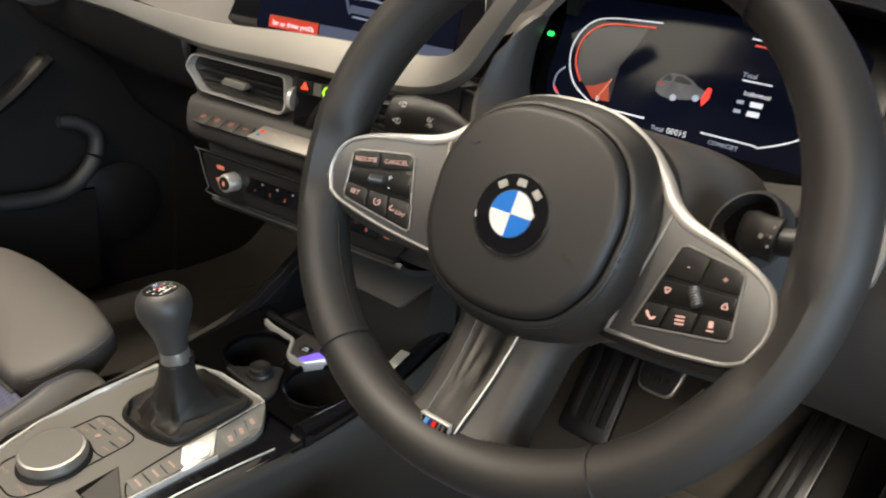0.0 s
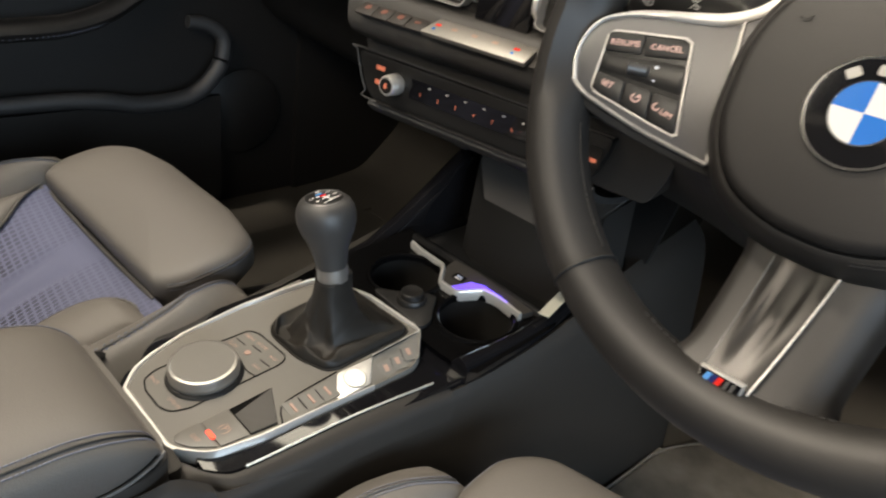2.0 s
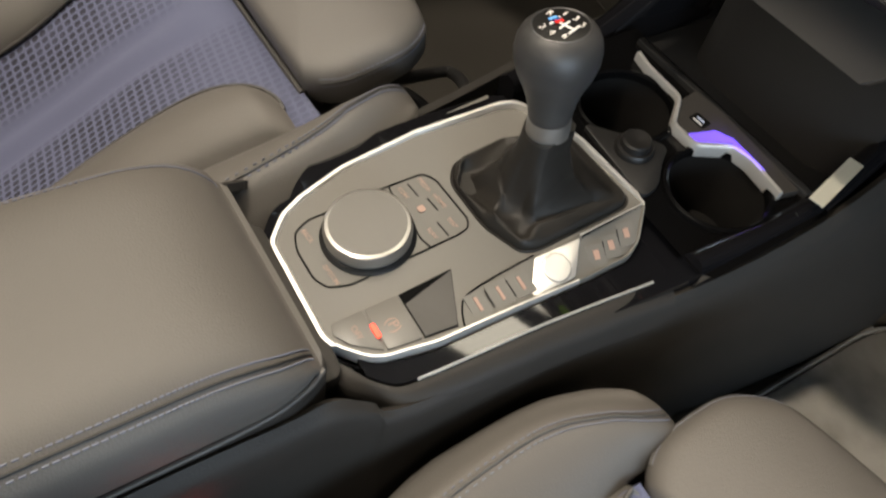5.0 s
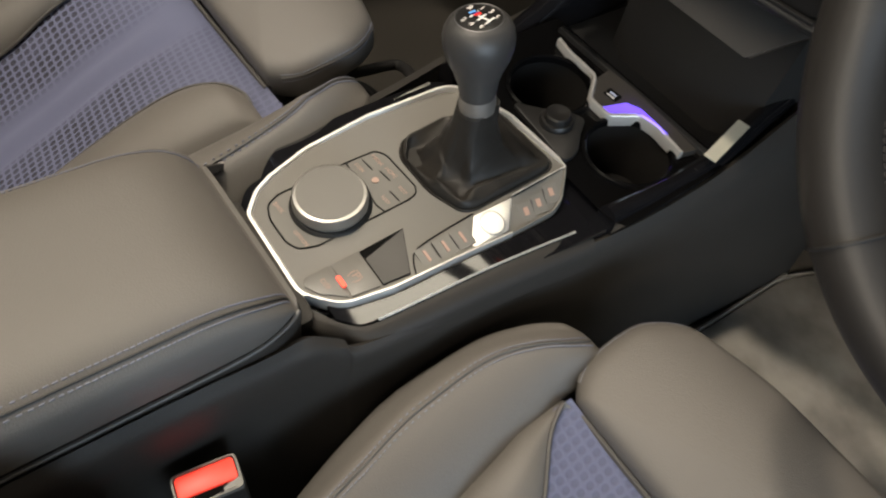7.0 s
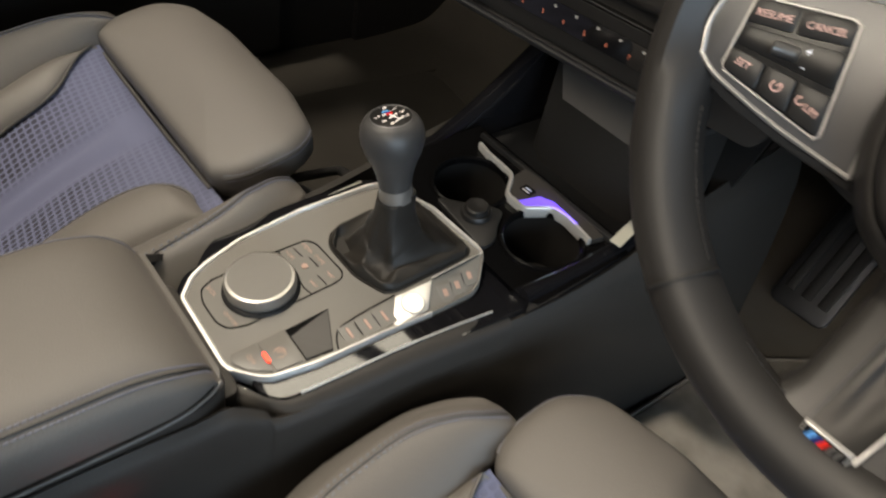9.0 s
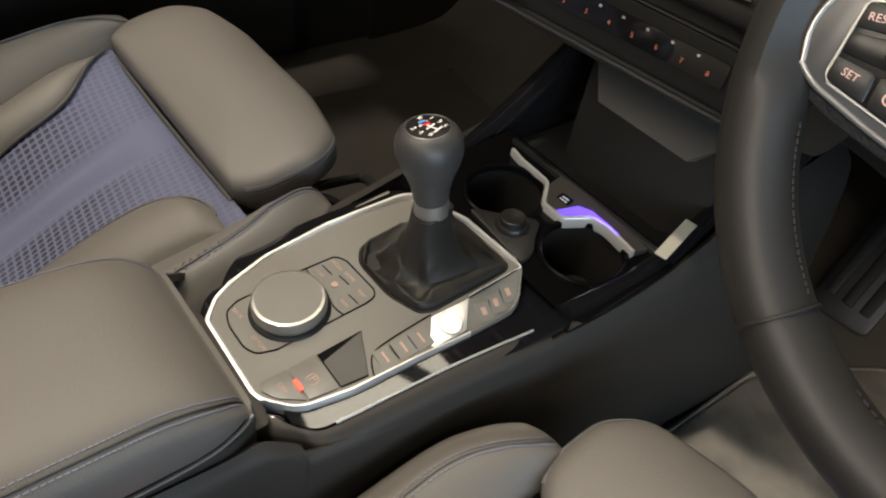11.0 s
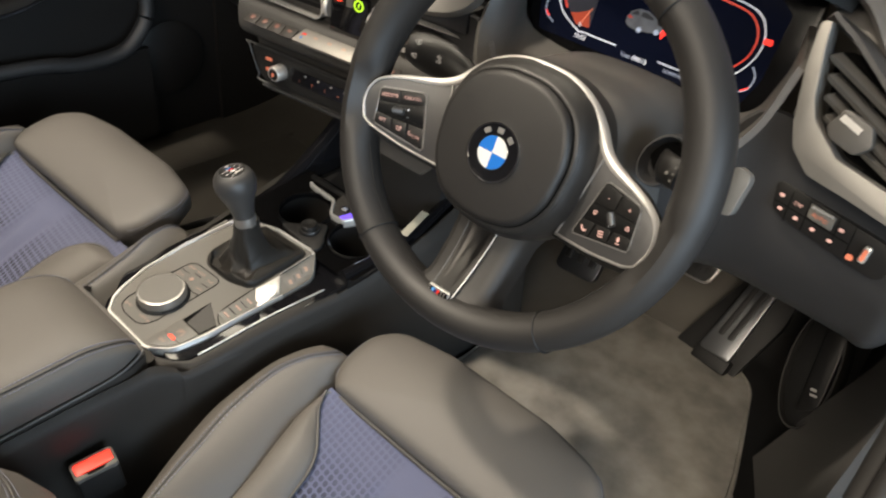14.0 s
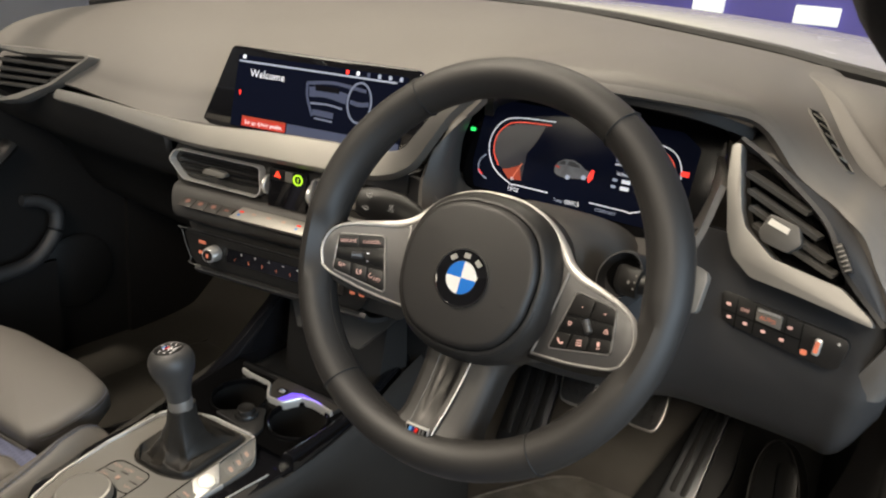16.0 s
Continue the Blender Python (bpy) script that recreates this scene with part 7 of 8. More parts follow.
            puff = 0.016 * min(1.0, 0.25 + (-0.0205 - y) / 0.020) if s > 0 else 0.013 * min(1.0, 0.05 + (-0.004 - y) / 0.070)
            rows.append([V((s * (wi + (wo - wi) * f), y, zi + (zo - zi) * f + puff * math.sin(math.pi * f) ** 0.6)) for f in (0, 0.10, 0.30, 0.55, 0.85, 1)])
        part("inner_panel", sheet(rows, 18, 36, 0.012, flip=s > 0), LEATHER, seat, "grey leather inner panel", 60)
        seam = ((0.164, -0.021), (0.1530, -0.0200), (0.1435, -0.0220), (0.1315, -0.0275), (0.1185, -0.0395), (0.1060, -0.0600), (0.0985, -0.090)) if s > 0 else ((0.1570, -0.006), (0.1525, -0.016), (0.1435, -0.030), (0.1275, -0.046), (0.1085, -0.066), (0.0985, -0.090))
        part("cloth_piping", tube([(s * x, y, seat_dish(y) + 0.003) for x, y in seam + ((0.095, -0.134), (0.091, -0.20), (0.103, -0.34))], 0.0018, 60, 6), LEATHER_SIDE, seat)
        # Bolster: a padded ridge with a stitched crown, rounded off at its front end.
        secs, crown = [], []
        stations = [(-0.46, 0.138, -0.02, 0.205, 0.050, 0.240), (-0.30, 0.140, -0.016, 0.205, 0.040, 0.241), (-0.20, 0.140, -0.012, 0.206, 0.034, 0.241), (-0.134, 0.142, -0.006, 0.206, 0.030, 0.240), (-0.04, 0.156, -0.002, 0.203, 0.027, 0.237), (0.0, 0.162, -0.004, 0.192, 0.024, 0.227),
                    (0.025, 0.163, -0.006, 0.180, 0.017, 0.214), (0.040, 0.163, -0.010, 0.175, 0.006, 0.200), (0.048, 0.164, -0.020, 0.173, -0.008, 0.188), (0.053, 0.166, -0.036, 0.172, -0.028, 0.178)]
        ys = spline([st_[:3] for st_ in stations], 44)
        zs = spline([st_[3:] for st_ in stations], 44)
        for p, q in zip(ys, zs):
            reach = (0.026 * min(1.0, max(0.0, (p.x + 0.10) / 0.14))) if extra else 0.0
            y, xi, zi, xt, zt, xo = p.x + reach, p.y + extra, p.z, q.x + extra, q.y + ((lift + 0.4 * reach) * min(1.0, max(0.0, (0.055 - p.x) / 0.06)) if extra else 0.0), q.z + extra
            low = -0.11
            if s == inboard and not shift:
                # The bolster beside the console narrows towards the backrest.
                d = max(0.0, -0.11 - y)
                cut = min(0.075, 0.20 * d + 0.75 * d * d)
                xo -= cut
                xt = max(xi + 0.012, xt + 0.008 * min(1.0, max(0.0, (y + 0.15) / 0.1)) - 0.75 * cut)
            prof = spline([(xi, 0, low), (xi, 0, min(zi, zt) - 0.02), (xi + 0.002, 0, zi), (xi * 0.55 + xt * 0.45, 0, zi * 0.42 + zt * 0.58 + 0.004), (xt, 0, zt), (xt * 0.45 + xo * 0.55, 0, zt * 0.75 + min(0, zt) * 0.25 - 0.001), (xo, 0, min(0.004, zt - 0.008)), (xo + 0.001, 0, -0.05), (xo - 0.008, 0, low)], 30)
            secs.append([V((s * v.x, y, v.z)) for v in prof])
            crown.append((s * xt, y, zt))
        ridge = loft(secs)
        hide = BVHTree.FromBMesh(ridge)
        part("bolster", ridge, LEATHER, seat, "stitched grey leather side bolster", 70)
        line = crown[4:-8]
        part("bolster_seam", tube([hide.find_nearest((x, y, z + 0.004))[0] + V((0, 0, 0.0009)) for x, y, z in line], 0.0011, 60, 6), LEATHER_SIDE, seat)
        stitches("stitching", [hide.find_nearest((x + s * 0.0042, y, z + 0.003))[0] + V((0, 0, 0.0009)) for x, y, z in line], seat, 110)
        stitches("stitching", [hide.find_nearest((x - s * 0.0042, y, z + 0.003))[0] + V((0, 0, 0.0009)) for x, y, z in line], seat, 110)
        # Backrest bolster, its lower end rounded and bound with a double seam.
        secs = []
        for x, y, z, g in ((0.192, -0.296, 0.060, 0.25), (0.194, -0.297, 0.070, 0.62), (0.195, -0.299, 0.085, 0.84), (0.195, -0.303, 0.112, 0.97), (0.196, -0.310, 0.147, 1.0), (0.198, -0.340, 0.24, 1.0), (0.200, -0.43, 0.40, 1.0), (0.20, -0.53, 0.56, 0.95)):
            secs.append([V((s * (x + extra + 0.066 * g * math.copysign(abs(math.cos(a)) ** 0.85, math.cos(a))), y - 0.03 + 0.056 * g * math.sin(a), z)) for a in [2 * math.pi * k / 32 for k in range(32)]])
        part("back_bolster", loft(secs), LEATHER, seat, "grey leather backrest bolster", 70)
        for z, y, g, stitched in ((0.186, -0.3215, 1.006, False), (0.180, -0.3195, 1.006, True), (0.192, -0.3235, 1.006, True)):
            ringp = [(s * (0.1955 + extra + 0.066 * g * math.copysign(abs(math.cos(a)) ** 0.85, math.cos(a))), y - 0.03 + 0.056 * g * math.sin(a), z) for a in [radians(-20 + 220 * k / 20) for k in range(21)]]
            if stitched:
                stitches("stitching", ringp, seat, 70, size=0.0007, length=0.0026)
            else:
                part("back_seam", tube(ringp, 0.0012, 50, 6), LEATHER_SIDE, seat)
    part("backrest", loft([[V((x, y + dy, z)) for x, dy in ((-0.20, 0.0), (-0.10, 0.012), (0.10, 0.012), (0.20, 0.0), (0.20, -0.10), (-0.20, -0.10))] for y, z in ((-0.44, -0.05), (-0.50, 0.12), (-0.58, 0.30), (-0.68, 0.52), (-0.74, 0.62))]), CLOTH, seat, "blue-grey cloth backrest")
    for s in (-1, 1):
        part("seat_rail", box(s * 0.19 - 0.015, s * 0.19 + 0.015, -0.40, 0.06, -0.215, -0.165, 0.004), PLASTIC, seat)
    return seat


TILT_SEAT = 14.0
seat_cushion(pose(0.360, -0.016, 0.126, TILT_SEAT, 0, 0), "grey leather sports seat with blue cloth middle behind the steering wheel", -1, 0.0, 0.0)
passenger_seat = seat_cushion(pose(-0.338, -0.062, 0.145, TILT_SEAT, 0, 0), "grey leather sports seat with blue cloth middle on the passenger side", 1, 0.030, 0.010)
to_seat = pose(-0.338, -0.062, 0.145, TILT_SEAT, 0, 0).inverted()
part("slide_bar", tube([to_seat @ V(p) for p in ((-0.2250, -0.020, 0.094), (-0.2245, 0.040, 0.091), (-0.2255, 0.085, 0.0850), (-0.2285, 0.117, 0.0780), (-0.2180, 0.122, 0.0810), (-0.1900, 0.110, 0.0980), (-0.1560, 0.088, 0.1200))], 0.0062, 60, 10), RUBBER, passenger_seat, "black bent slide bar under the seat")
lever_loop = thing("seat_lever", pose(0, 0, 0), "black bent-wire seat adjustment handle under the passenger seat", "seat lever")
part("bar", tube([(-0.30, 0.05, 0.03), (-0.235, 0.085, 0.05), (-0.150, 0.085, 0.055), (-0.135, 0.070, 0.050), (-0.130, 0.02, 0.035)], 0.006, 40, 8), RUBBER, lever_loop)

# Seat belt buckle beside the driver's seat.
BK = pose(0.1190, -0.264, 0.1335, 4, 0, -10)
buckle = thing("seat_belt_buckle", BK, "dark grey seat belt buckle with bright red release button", "buckle")
bo = rounded([(-0.0120, -0.0215), (0.0120, -0.0215), (0.0120, 0.0215), (-0.0120, 0.0215)], 0.004, 4)
part("body", prism(bo, -0.045, -0.004, 0.002), PLASTIC, buckle, "dark grey buckle body")
part("rim", frame_ring(bo, inset(bo, 0.0022), -0.006, -0.0005), KEY_GREY, buckle, "grey rim of the buckle")
part("button", prism(rounded([(-0.0102, -0.0190), (0.0050, -0.0190), (0.0050, 0.0190), (-0.0102, 0.0190)], 0.003, 3), -0.006, -0.0012, 0.001), BUCKLE_RED_GLOW, buckle, "red release button")
part("slot", box(0.0052, 0.0100, -0.0120, 0.0120, -0.006, -0.0026), VOID, buckle, "dark slot for the tongue")
for s in (-1, 1):
    part("slot_corner", prism([(0.0045, s * 0.0195), (0.0102, s * 0.0195), (0.0102, s * 0.0085), (0.0080, s * 0.0085)][::s], -0.006, -0.0010), KEY_GREY, buckle)
part("strap", box(-0.003, 0.003, -0.016, 0.016, -0.185, -0.043, 0.001), RUBBER, buckle)

# ---- footwells and pedals ----
def floor_sheet(xs):
    rows = []
    for x in xs:
        rows.append([V((x, -1.3, -0.055)), V((x, -0.4, -0.058)), V((x, 0.20, -0.060)), V((x, 0.58, -0.055)), V((x, 0.70, -0.01)), V((x, 0.84, 0.16)), V((x, 0.93, 0.42)), V((x, 0.95, 0.66))])
    return sheet(rows, 40, 20, 0.02, flip=True)


# Passenger half of the floor, coloured darker to stand for shade.
fl = part("floor_passenger", floor_sheet((-0.74, -0.50, -0.20, 0.0)), SHADED_CARPET, None)
tagged(fl, "carpet in the passenger footwell, darkened for its shade", "floor", kind="structure")
fl = part("floor_driver", floor_sheet((0.0, 0.20, 0.40, 0.530)), CARPET, None)
tagged(fl, "dark charcoal carpet in the driver's footwell", "floor", kind="structure")
fl = part("floor_edge", floor_sheet((0.530, 0.60, 0.67, 0.74)), PLASTIC, None)
tagged(fl, "black floor lining beside the driver's mat", "floor", kind="structure")


def floor_mat(pts, m, label, cloth):
    th = thing("floor_mat", m, label, "floor mat", "floor mats")
    o_ = rounded(pts, 0.05, 6)
    part("carpet", prism(inset(o_, 0.004), 0.0, 0.010, 0.002), cloth, th)
    part("binding", tube([(p[0], p[1], 0.006) for p in o_], 0.0032, 140, 8, True), cloth, th, "woven edge binding")
    return th


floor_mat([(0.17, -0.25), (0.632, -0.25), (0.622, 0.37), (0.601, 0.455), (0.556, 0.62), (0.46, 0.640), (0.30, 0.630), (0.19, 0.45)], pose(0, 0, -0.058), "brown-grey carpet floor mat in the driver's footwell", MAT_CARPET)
# The passenger mat gets the same shade-darkened carpet.
floor_mat([(-0.60, -0.25), (-0.19, -0.25), (-0.19, 0.50), (-0.56, 0.55)], pose(0, 0, -0.058), "carpet floor mat in the passenger footwell, darkened for its shade", SHADED_CARPET)

accel = thing("accelerator_pedal", pose(0.486, 0.602, -0.030, 53, 0, -9), "long brushed metal accelerator pedal with black rubber grooves", "pedal", "pedals")
po = [(-0.028, 0.0), (0.028, 0.0), (0.026, 0.215), (-0.014, 0.215)]
part("plate", prism(rounded(po, 0.008, 3), 0.0, 0.014, 0.003), PEDAL_METAL, accel)
for s in (-0.009, 0.009):
    part("rubber_groove", prism(rounded([(s - 0.005, 0.035), (s + 0.005, 0.035), (s * 0.9 + 0.010, 0.20), (s * 0.9 + 0.002, 0.20)], 0.004, 3), 0.013, 0.0165, 0.001), RUBBER, accel)
part("hinge_block", box(-0.032, 0.032, -0.022, 0.006, -0.02, 0.010, 0.004), PLASTIC, accel)
part("base", prism(rounded([(-0.072, -0.014), (-0.062, -0.030), (0.040, -0.030), (0.060, 0.10), (0.050, 0.20), (-0.020, 0.20), (-0.050, 0.075)], 0.012, 3), -0.030, -0.012, 0.004), PLASTIC, accel, "black plastic pedal base")


def pedal(name, x, y, z, label):
    th = thing(name, pose(x, y, z, 58, 0, 0), label, "pedal", "pedals")
    o_ = rounded([(-0.022, -0.037), (0.022, -0.037), (0.029, -0.005), (0.026, 0.035), (-0.026, 0.035), (-0.029, -0.005)], 0.012, 4)
    part("metal_pad", prism(o_, 0.0, 0.010, 0.003), SATIN_DARK, th)
    part("rubber_pad", prism(inset(o_, 0.0035), 0.008, 0.0125, 0.001), RUBBER, th)
    for k in range(-1, 2):
        for y_ in (-0.018, 0.0, 0.018):
            part("grip_stud", prism(rounded([(k * 0.013 - 0.0035, y_ - 0.006), (k * 0.013 + 0.0035, y_ - 0.006), (k * 0.013 + 0.0035, y_ + 0.006), (k * 0.013 - 0.0035, y_ + 0.006)], 0.003, 2), 0.012, 0.0145, 0.001), RUBBER, th)
    part("arm", tube([(0.0, 0.0, -0.004), (0.0, 0.06, -0.06), (0.0, 0.17, -0.09), (0.0, 0.30, -0.06)], 0.009, 24, 8), PLASTIC, th)
    return th


pedal("brake_pedal", 0.432, 0.505, 0.199, "metal-edged brake pedal with rubber studs")
pedal("clutch_pedal", 0.326, 0.505, 0.197, "metal-edged clutch pedal with rubber studs")
rest = thing("foot_rest", pose(0.205, 0.60, -0.03, 55, 0, 4), "ribbed dark metal foot rest beside the console", "foot rest")
part("plate", prism(rounded([(-0.042, 0.0), (0.042, 0.0), (0.040, 0.26), (-0.036, 0.26)], 0.015, 4), 0.0, 0.02, 0.004), REST_METAL, rest)
for k in (-1, 0, 1):
    part("rubber_rib", box(k * 0.024 - 0.007, k * 0.024 + 0.007, 0.025, 0.235, 0.018, 0.0235, 0.002), RUBBER, rest)

# Bonnet release on the kick panel.
rel = thing("bonnet_release", pose(0.6235, 0.490, 0.112, 62, -16, -10), "black bonnet release handle with white symbol on the kick panel", "handle")
ro = [(0.036 * math.cos(2 * math.pi * k / 28), 0.092 * math.sin(2 * math.pi * k / 28) + 0.012) for k in range(28)]
part("cup", prism(ro, -0.050, -0.020, 0.004, 2), PLASTIC, rel)
part("rim", frame_ring(ro, inset(ro, 0.0045), -0.030, -0.004), SEAL_GREY, rel, "dark grey rim of the cup")
part("grip", prism(rounded([(-0.002, -0.055), (0.026, -0.040), (0.030, 0.070), (0.002, 0.075)], 0.010, 4), -0.021, -0.006, 0.004, 2), KEY, rel, "black pull grip")
bar("symbol", rel, pose(0.0125, -0.0160, -0.0058), 0.0085, 0.0040, PRINT, 0.0006, 0.0015)
bar("symbol", rel, pose(0.0145, -0.0235, -0.0058), 0.0100, 0.0028, PRINT, 0.0006, 0.0012)

# ---- body shell ----
def wall_panel(name, rows, material, label, category="wall", nu=24, nv=30, flip=False, thick=0.012):
    ob = part(name, sheet(rows, nu, nv, thick, flip), material, None)
    return tagged(ob, label, category, kind="structure")


# Kick panel and sill on the driver's side; the doorway stands open.
wall_panel("kick_panel", [[V((0.66, 0.95, z)), V((0.680, 0.76, z)), V((0.690, 0.60, z)), V((0.694, 0.47, z))] for z in (-0.06, 0.06, 0.20, 0.34, 0.46, 0.56)], PLASTIC, "black plastic kick panel beside the pedals", nv=20)
wall_panel("jamb_trim", [[V((0.618 + 0.076 * min(1.0, max(0.0, z + 0.06) / 0.30), 0.472, z)), V((0.650 + 0.047 * min(1.0, max(0.0, z + 0.06) / 0.32), 0.40, z)), V((0.682 + 0.018 * min(1.0, max(0.0, z + 0.06) / 0.34), 0.31, z * 0.95)), V((0.701, 0.235, z * 0.88 + 0.015))] for z in (-0.06, 0.0, 0.06, 0.12, 0.20, 0.28, 0.36, 0.46, 0.53)], SILL_GREY, "dark grey plastic trim of the door jamb", nv=24)
secs = []
SILL = [(0.655, -0.062), (0.665, -0.015), (0.690, 0.015), (0.715, 0.018), (0.725, 0.005), (0.730, -0.05), (0.74, -0.10)]
sill = part("sill", loft([[V((x, y, z)) for x, z in SILL] for y in (-1.2, -0.4, 0.0, 0.15, 0.28)], False, False), SILL_GREY, None)
tagged(sill, "dark plastic door sill cover", "sill", kind="structure")
SEAL = [(0.728, -1.2, 0.030), (0.728, -0.2, 0.032), (0.727, 0.02, 0.060), (0.724, 0.110, 0.120), (0.720, 0.170, 0.200), (0.714, 0.215, 0.300), (0.708, 0.245, 0.400), (0.704, 0.268, 0.500), (0.703, 0.285, 0.590), (0.700, 0.240, 0.670), (0.680, 0.150, 0.740), (0.655, 0.02, 0.82)]
seal = part("door_seal", tube(SEAL, 0.0120, 120, 12), SEAL_GREY, None)
tagged(seal, "black rubber door seal round the doorway", "seal", kind="structure")
lip = part("seal_lip", tube([(x + 0.013, y - 0.022, z - 0.004) for x, y, z in SEAL], 0.0105, 120, 12), SEAL_GREY, None)
tagged(lip, "second rubber lip of the door seal", "seal", kind="structure")
rows = [[V((x, y, z)) for (x, z) in ((0.735, 0.010), (0.775, -0.02), (0.80, -0.12), (0.79, -0.24))] for y in (-1.3, -0.5, 0.0, 0.20)]
wall_panel("outer_sill", rows, WHITE_PAINT, "white painted outer sill of the car", flip=False)
rows = [[V((0.735, 0.16, 0.01)), V((0.80, 0.22, 0.0)), V((0.84, 0.40, 0.0)), V((0.85, 0.80, 0.0))], [V((0.735, 0.30, 0.20)), V((0.79, 0.34, 0.22)), V((0.83, 0.50, 0.24)), V((0.85, 0.85, 0.26))], [V((0.735, 0.345, 0.46)), V((0.78, 0.40, 0.48)), V((0.82, 0.60, 0.50)), V((0.84, 0.9, 0.52))], [V((0.730, 0.40, 0.66)), V((0.76, 0.46, 0.68)), V((0.78, 0.65, 0.70)), V((0.79, 0.95, 0.70))]]
wall_panel("front_wing", rows, WHITE_PAINT, "white painted front wing and door jamb", flip=True)
# Windscreen pillars.
for s in (-1, 1):
    pts = [(0.735, 0.42, 0.50), (0.712, 0.34, 0.60), (0.692, 0.27, 0.662), (0.660, 0.175, 0.710), (0.640, 0.095, 0.738), (0.6155, 0.015, 0.772), (0.604, -0.06, 0.84), (0.588, -0.13, 0.93), (0.566, -0.19, 1.03)] if s > 0 else [(0.735, 0.62, 0.60), (0.725, 0.52, 0.70), (0.690, 0.35, 0.84), (0.640, 0.12, 0.99), (0.60, -0.10, 1.08)]
    pil = part("pillar_right" if s > 0 else "pillar_left", tube([(s * x, y, z) for x, y, z in pts], 0.040, 40, 12), PLASTIC, None)
    tagged(pil, "dark windscreen pillar trim", "pillar", kind="structure")
def roof_z(x, y):
    return 1.10 - 0.10 * (x / 0.65) ** 2 - 0.03 * abs(y + 0.6)


wall_panel("headliner", [[V((x, y, roof_z(x, y))) for y in (-1.0, -1.1, -1.25, -1.4)] for x in (-0.62, -0.3, 0.0, 0.3, 0.62)], HEADLINER, "pale headliner under the roof", "ceiling", thick=0.03)
for s in (-1, 1):
    wall_panel("roof_rail_right" if s > 0 else "roof_rail_left", [[V((s * x, y, roof_z(x, y))) for y in (-0.05, -0.3, -0.65, -1.0)] for x in (0.56, 0.59, 0.62)], HEADLINER, "pale lining of the roof side rail", "ceiling", thick=0.03)
roof = part("roof_glass", sheet([[V((x, y, roof_z(x, y) + 0.01)) for y in (-0.05, -0.3, -0.65, -1.0)] for x in (-0.56, -0.2, 0.2, 0.56)], 10, 10, 0.005), GLASS, None)
roof.visible_shadow = False
tagged(roof, "clear glass roof panel", "glass roof", kind="structure")
ws = part("windscreen", sheet([[V((x, 0.76 - 0.30 * (x / 0.74) ** 2, 0.736 - 0.07 * (x / 0.74) ** 2)), V((x * 0.95, 0.50 - 0.25 * (x / 0.74) ** 2, 0.93 - 0.04 * (x / 0.74) ** 2)), V((x * 0.84, -0.05, 1.085 - 0.08 * (x / 0.74) ** 2))] for x in (-0.74, -0.5, -0.2, 0.0, 0.2, 0.5, 0.74)], 16, 24, 0.005), GLASS, None)
ws.visible_shadow = False
tagged(ws, "clear windscreen", "windscreen", kind="structure")
# Black band and wiper at the foot of the windscreen.
bandrow = [[V((x, 0.75 - 0.30 * (x / 0.74) ** 2 + d, 0.732 - 0.07 * (x / 0.74) ** 2 + e)) for d, e in ((-0.03, -0.004), (0.0, 0.002), (0.16, -0.03))] for x in (-0.74, -0.5, -0.2, 0.0, 0.2, 0.5, 0.74)]
wall_panel("scuttle", bandrow, PLASTIC, "black scuttle panel under the windscreen", nv=30, flip=True)
seal2 = part("windscreen_seal", tube([(-0.45, 0.665, 0.722), (-0.20, 0.742, 0.740), (0.0, 0.75, 0.742), (0.20, 0.722, 0.736), (0.38, 0.645, 0.722), (0.48, 0.585, 0.713), (0.56, 0.542, 0.702), (0.66, 0.482, 0.690)], 0.009, 70, 8), RUBBER, None)
tagged(seal2, "black rubber seal at the foot of the windscreen", "seal", kind="structure")
wall_panel("bonnet", [[V((x, 0.92 - 0.30 * (x / 0.8) ** 2, 0.722 - 0.06 * (x / 0.8) ** 2)), V((x, 1.05, 0.752 - 0.05 * (x / 0.8) ** 2)), V((x, 1.3, 0.768 - 0.05 * (x / 0.8) ** 2)), V((x, 1.65, 0.752 - 0.06 * (x / 0.8) ** 2)), V((x, 2.0, 0.62 - 0.09 * (x / 0.8) ** 2))] for x in (-0.8, -0.4, 0.0, 0.4, 0.8)], WHITE_PAINT, "white painted bonnet in front of the windscreen", "bonnet")

# Passenger door, shut, with armrest, pocket and window.
door = thing("passenger_door", pose(0, 0, 0), "shut dark passenger door with leather armrest and pocket", "car door")
rows = [[V((-0.735, 0.50, z)), V((-0.735, 0.2, z)), V((-0.735, -0.3, z)), V((-0.735, -0.9, z))] for z in (-0.06, 0.10, 0.25, 0.40, 0.56)]
part("lining", sheet(rows, 20, 16, 0.02, flip=True), DOOR_BLACK, door, "black door lining")
part("armrest", tube([(-0.725, -0.60, 0.300), (-0.700, -0.20, 0.292), (-0.700, 0.00, 0.290), (-0.704, 0.09, 0.302), (-0.712, 0.16, 0.335), (-0.722, 0.24, 0.40)], lambda f: 0.030 - 0.010 * f, 50, 12, flat=0.6), DOOR_BLACK, door, "black leather door armrest")
stitches("stitching", [(-0.678, -0.60, 0.292), (-0.672, -0.20, 0.286), (-0.674, 0.00, 0.284), (-0.684, 0.10, 0.298), (-0.698, 0.17, 0.332)], door, 70)
part("grab_handle", tube([(-0.70, -0.30, 0.40), (-0.690, -0.05, 0.365), (-0.690, 0.04, 0.372), (-0.705, 0.12, 0.42), (-0.715, 0.16, 0.47)], 0.012, 40, 10), DOOR_BLACK, door, "black pull handle")
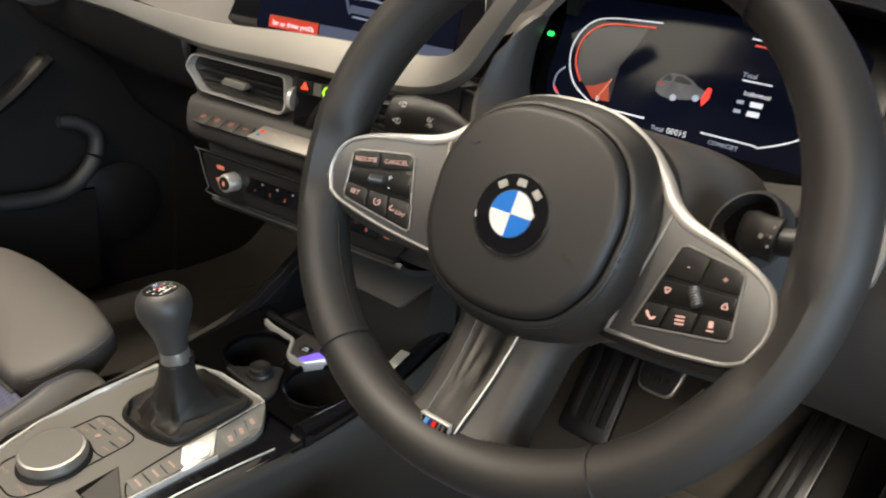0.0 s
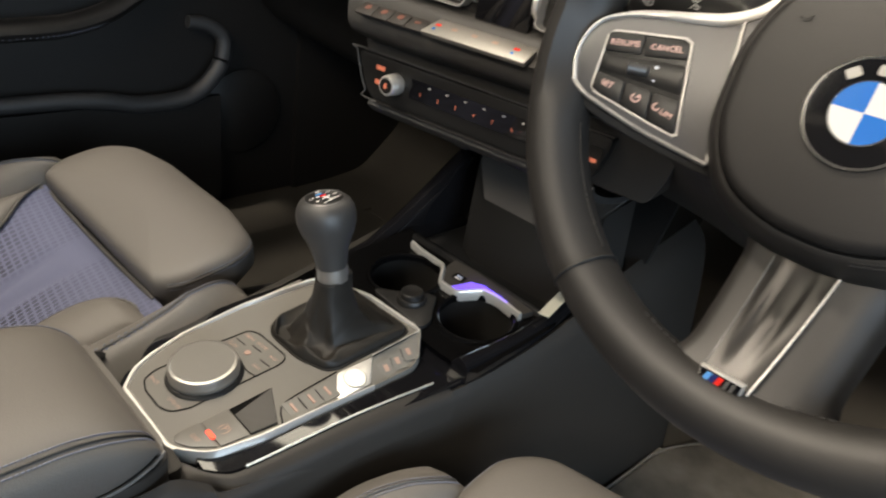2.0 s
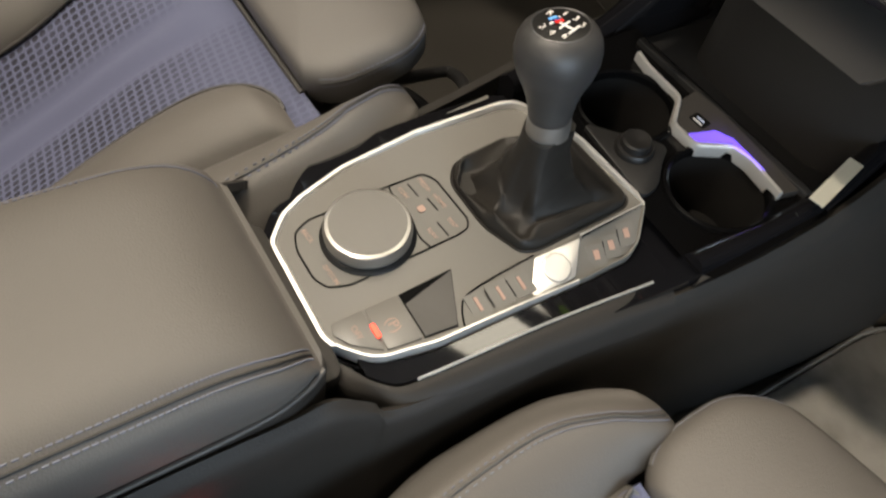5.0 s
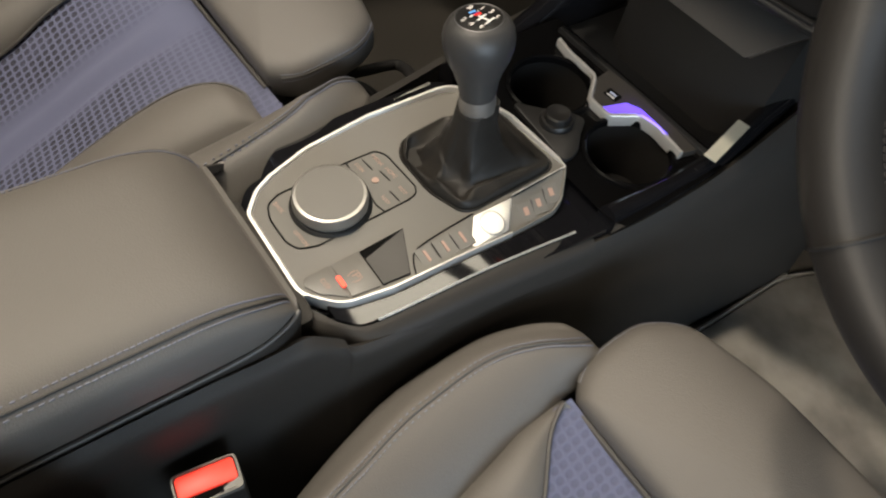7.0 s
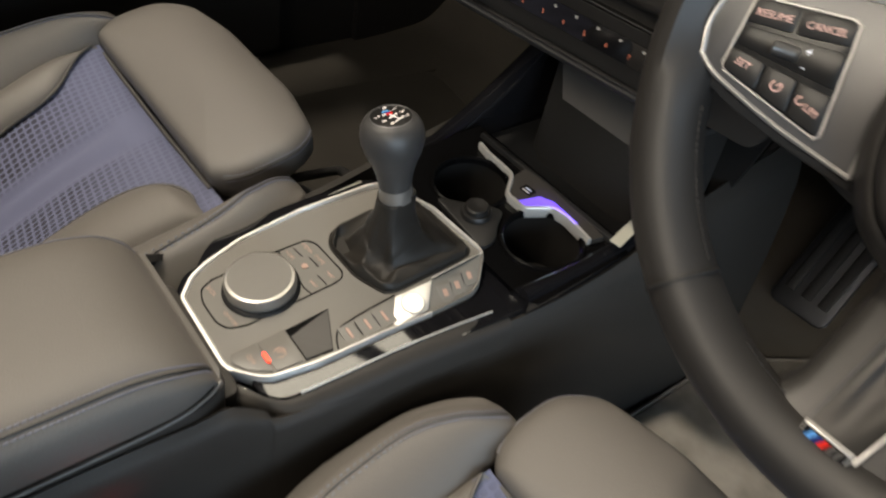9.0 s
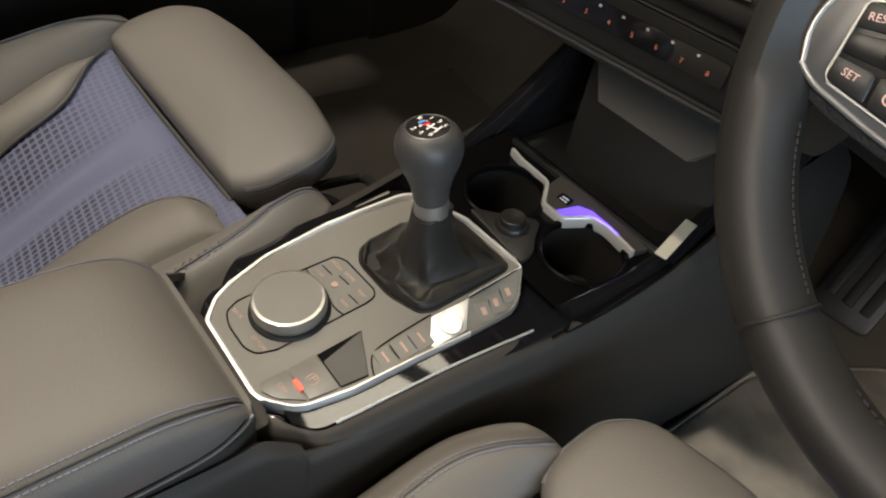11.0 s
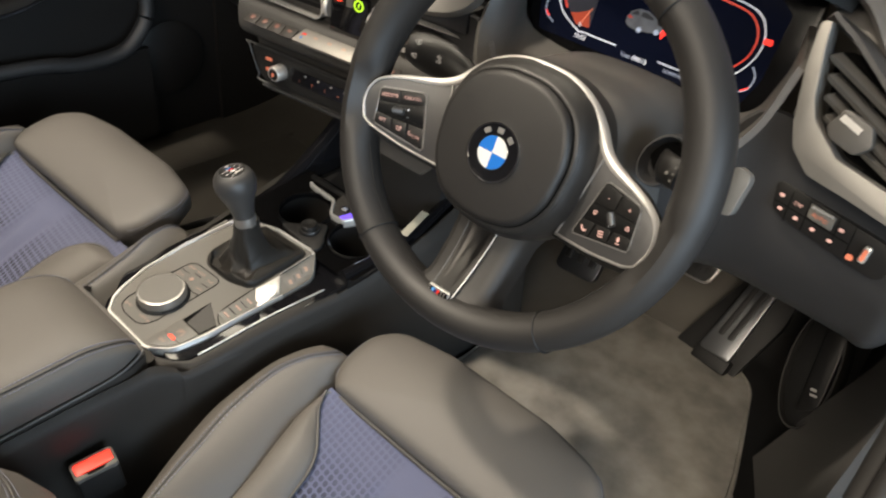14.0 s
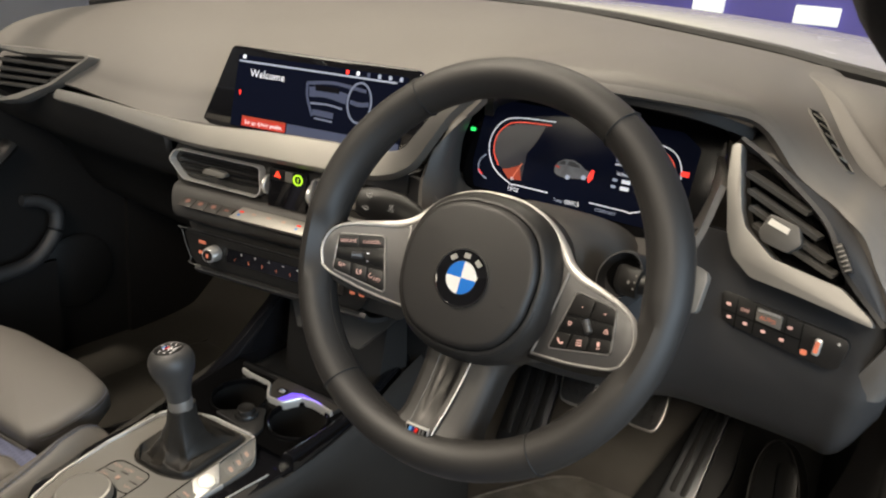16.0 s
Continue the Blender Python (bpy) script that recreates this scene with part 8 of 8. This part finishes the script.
part("pocket_edge", tube([(-0.705, -0.60, 0.182), (-0.702, -0.048, 0.181), (-0.700, 0.087, 0.176), (-0.700, 0.158, 0.163), (-0.702, 0.247, 0.169), (-0.706, 0.300, 0.214), (-0.712, 0.312, 0.260), (-0.716, 0.285, 0.284), (-0.718, 0.25, 0.290)], lambda f: 0.011 + 0.004 * math.sin(math.pi * f), 80, 10), SOFT_LOW, door, "smooth dark rim of the door pocket")
part("pocket", sheet([[V((-0.708, y, z)) for y in (-0.60, -0.1, 0.2, 0.30)] for z in (-0.03, 0.08, 0.165)], 14, 10, 0.01, flip=True), DOOR_BLACK, door)
part("speaker_grille", lathe([(0.0, 0.0), (0.075, 0.0), (0.080, 0.004), (0.070, 0.010), (0.0, 0.012)], 36), DOOR_BLACK, door).matrix_local = pose(-0.728, 0.36, 0.12, 0, 90, 0)
gl = part("window_pane", sheet([[V((-0.735, y, 0.57)), V((-0.70, y, 0.78)), V((-0.62, y - 0.1, 1.02))] for y in (0.40, 0.0, -0.5, -0.95)], 10, 12, 0.004), GLASS, door)
gl.visible_shadow = False
# Near-black lining carries the footwell's shade in its colour.
wall_panel("kick_panel_left", [[V((-0.735, y, z)) for z in (-0.06, 0.2, 0.45, 0.66)] for y in (0.48, 0.7, 0.97)], DOOR_BLACK, "lined side of the passenger footwell, darkened for its shade", flip=False)
# Rear bulk of the cabin.
wall_panel("cabin_rear", [[V((x, -1.3, z)) for z in (-0.06, 0.3, 0.6, 1.0)] for x in (-0.74, 0, 0.74)], LEATHER_SIDE, "dark rear end of the cabin")

# ---- showroom round the car ----
def hall_box(name, x0, x1, y0, y1, z0, z1, material, label, category):
    ob = part(name, box(x0, x1, y0, y1, z0, z1), material, None)
    return tagged(ob, label, category, kind="structure")


G = -0.30
hall_box("ground", -7, 7, -7, 7, G - 0.1, G, HALL_FLOOR, "pale grey tiled showroom floor", "floor")
hall_box("ceiling", -7, 7, -7, 7, 3.30, 3.40, CEILING_DARK, "dark showroom ceiling", "ceiling")
hall_box("wall_north", -7, 7, 7, 7.1, G, 3.3, WALL_VIOLET_GLOW, "violet showroom feature wall with added glow", "wall")
hall_box("wall_south", -7, 7, -7.1, -7, G, 3.3, WALL_PAINT, "grey showroom wall", "wall")
hall_box("wall_east", 7, 7.1, -7, 7, G, 3.3, WALL_PAINT, "grey showroom wall", "wall")
hall_box("wall_west", -7.1, -7, -7, 7, G, 3.3, WALL_PAINT, "grey showroom wall", "wall")
LIT = mat("lit_panel", (1.0, 0.98, 0.93), 0.5, tone=0.0, emit=0.9)
for x0, x1, z0, z1 in ((-4.3, -3.7, 0.92, 1.30), (-2.55, -2.1, 0.92, 1.30), (-1.16, -0.875, 0.92, 1.20), (-0.26, 0.11, 0.92, 1.075), (1.0, 1.5, 0.92, 1.20), (2.6, 3.1, 0.92, 1.30)):
    lp = part("wall_lightbox", box(x0, x1, 6.94, 6.998, z0, z1, 0.004), LIT, None)
    tagged(lp, "white lit panel on the violet wall", "light box", "wall lights")
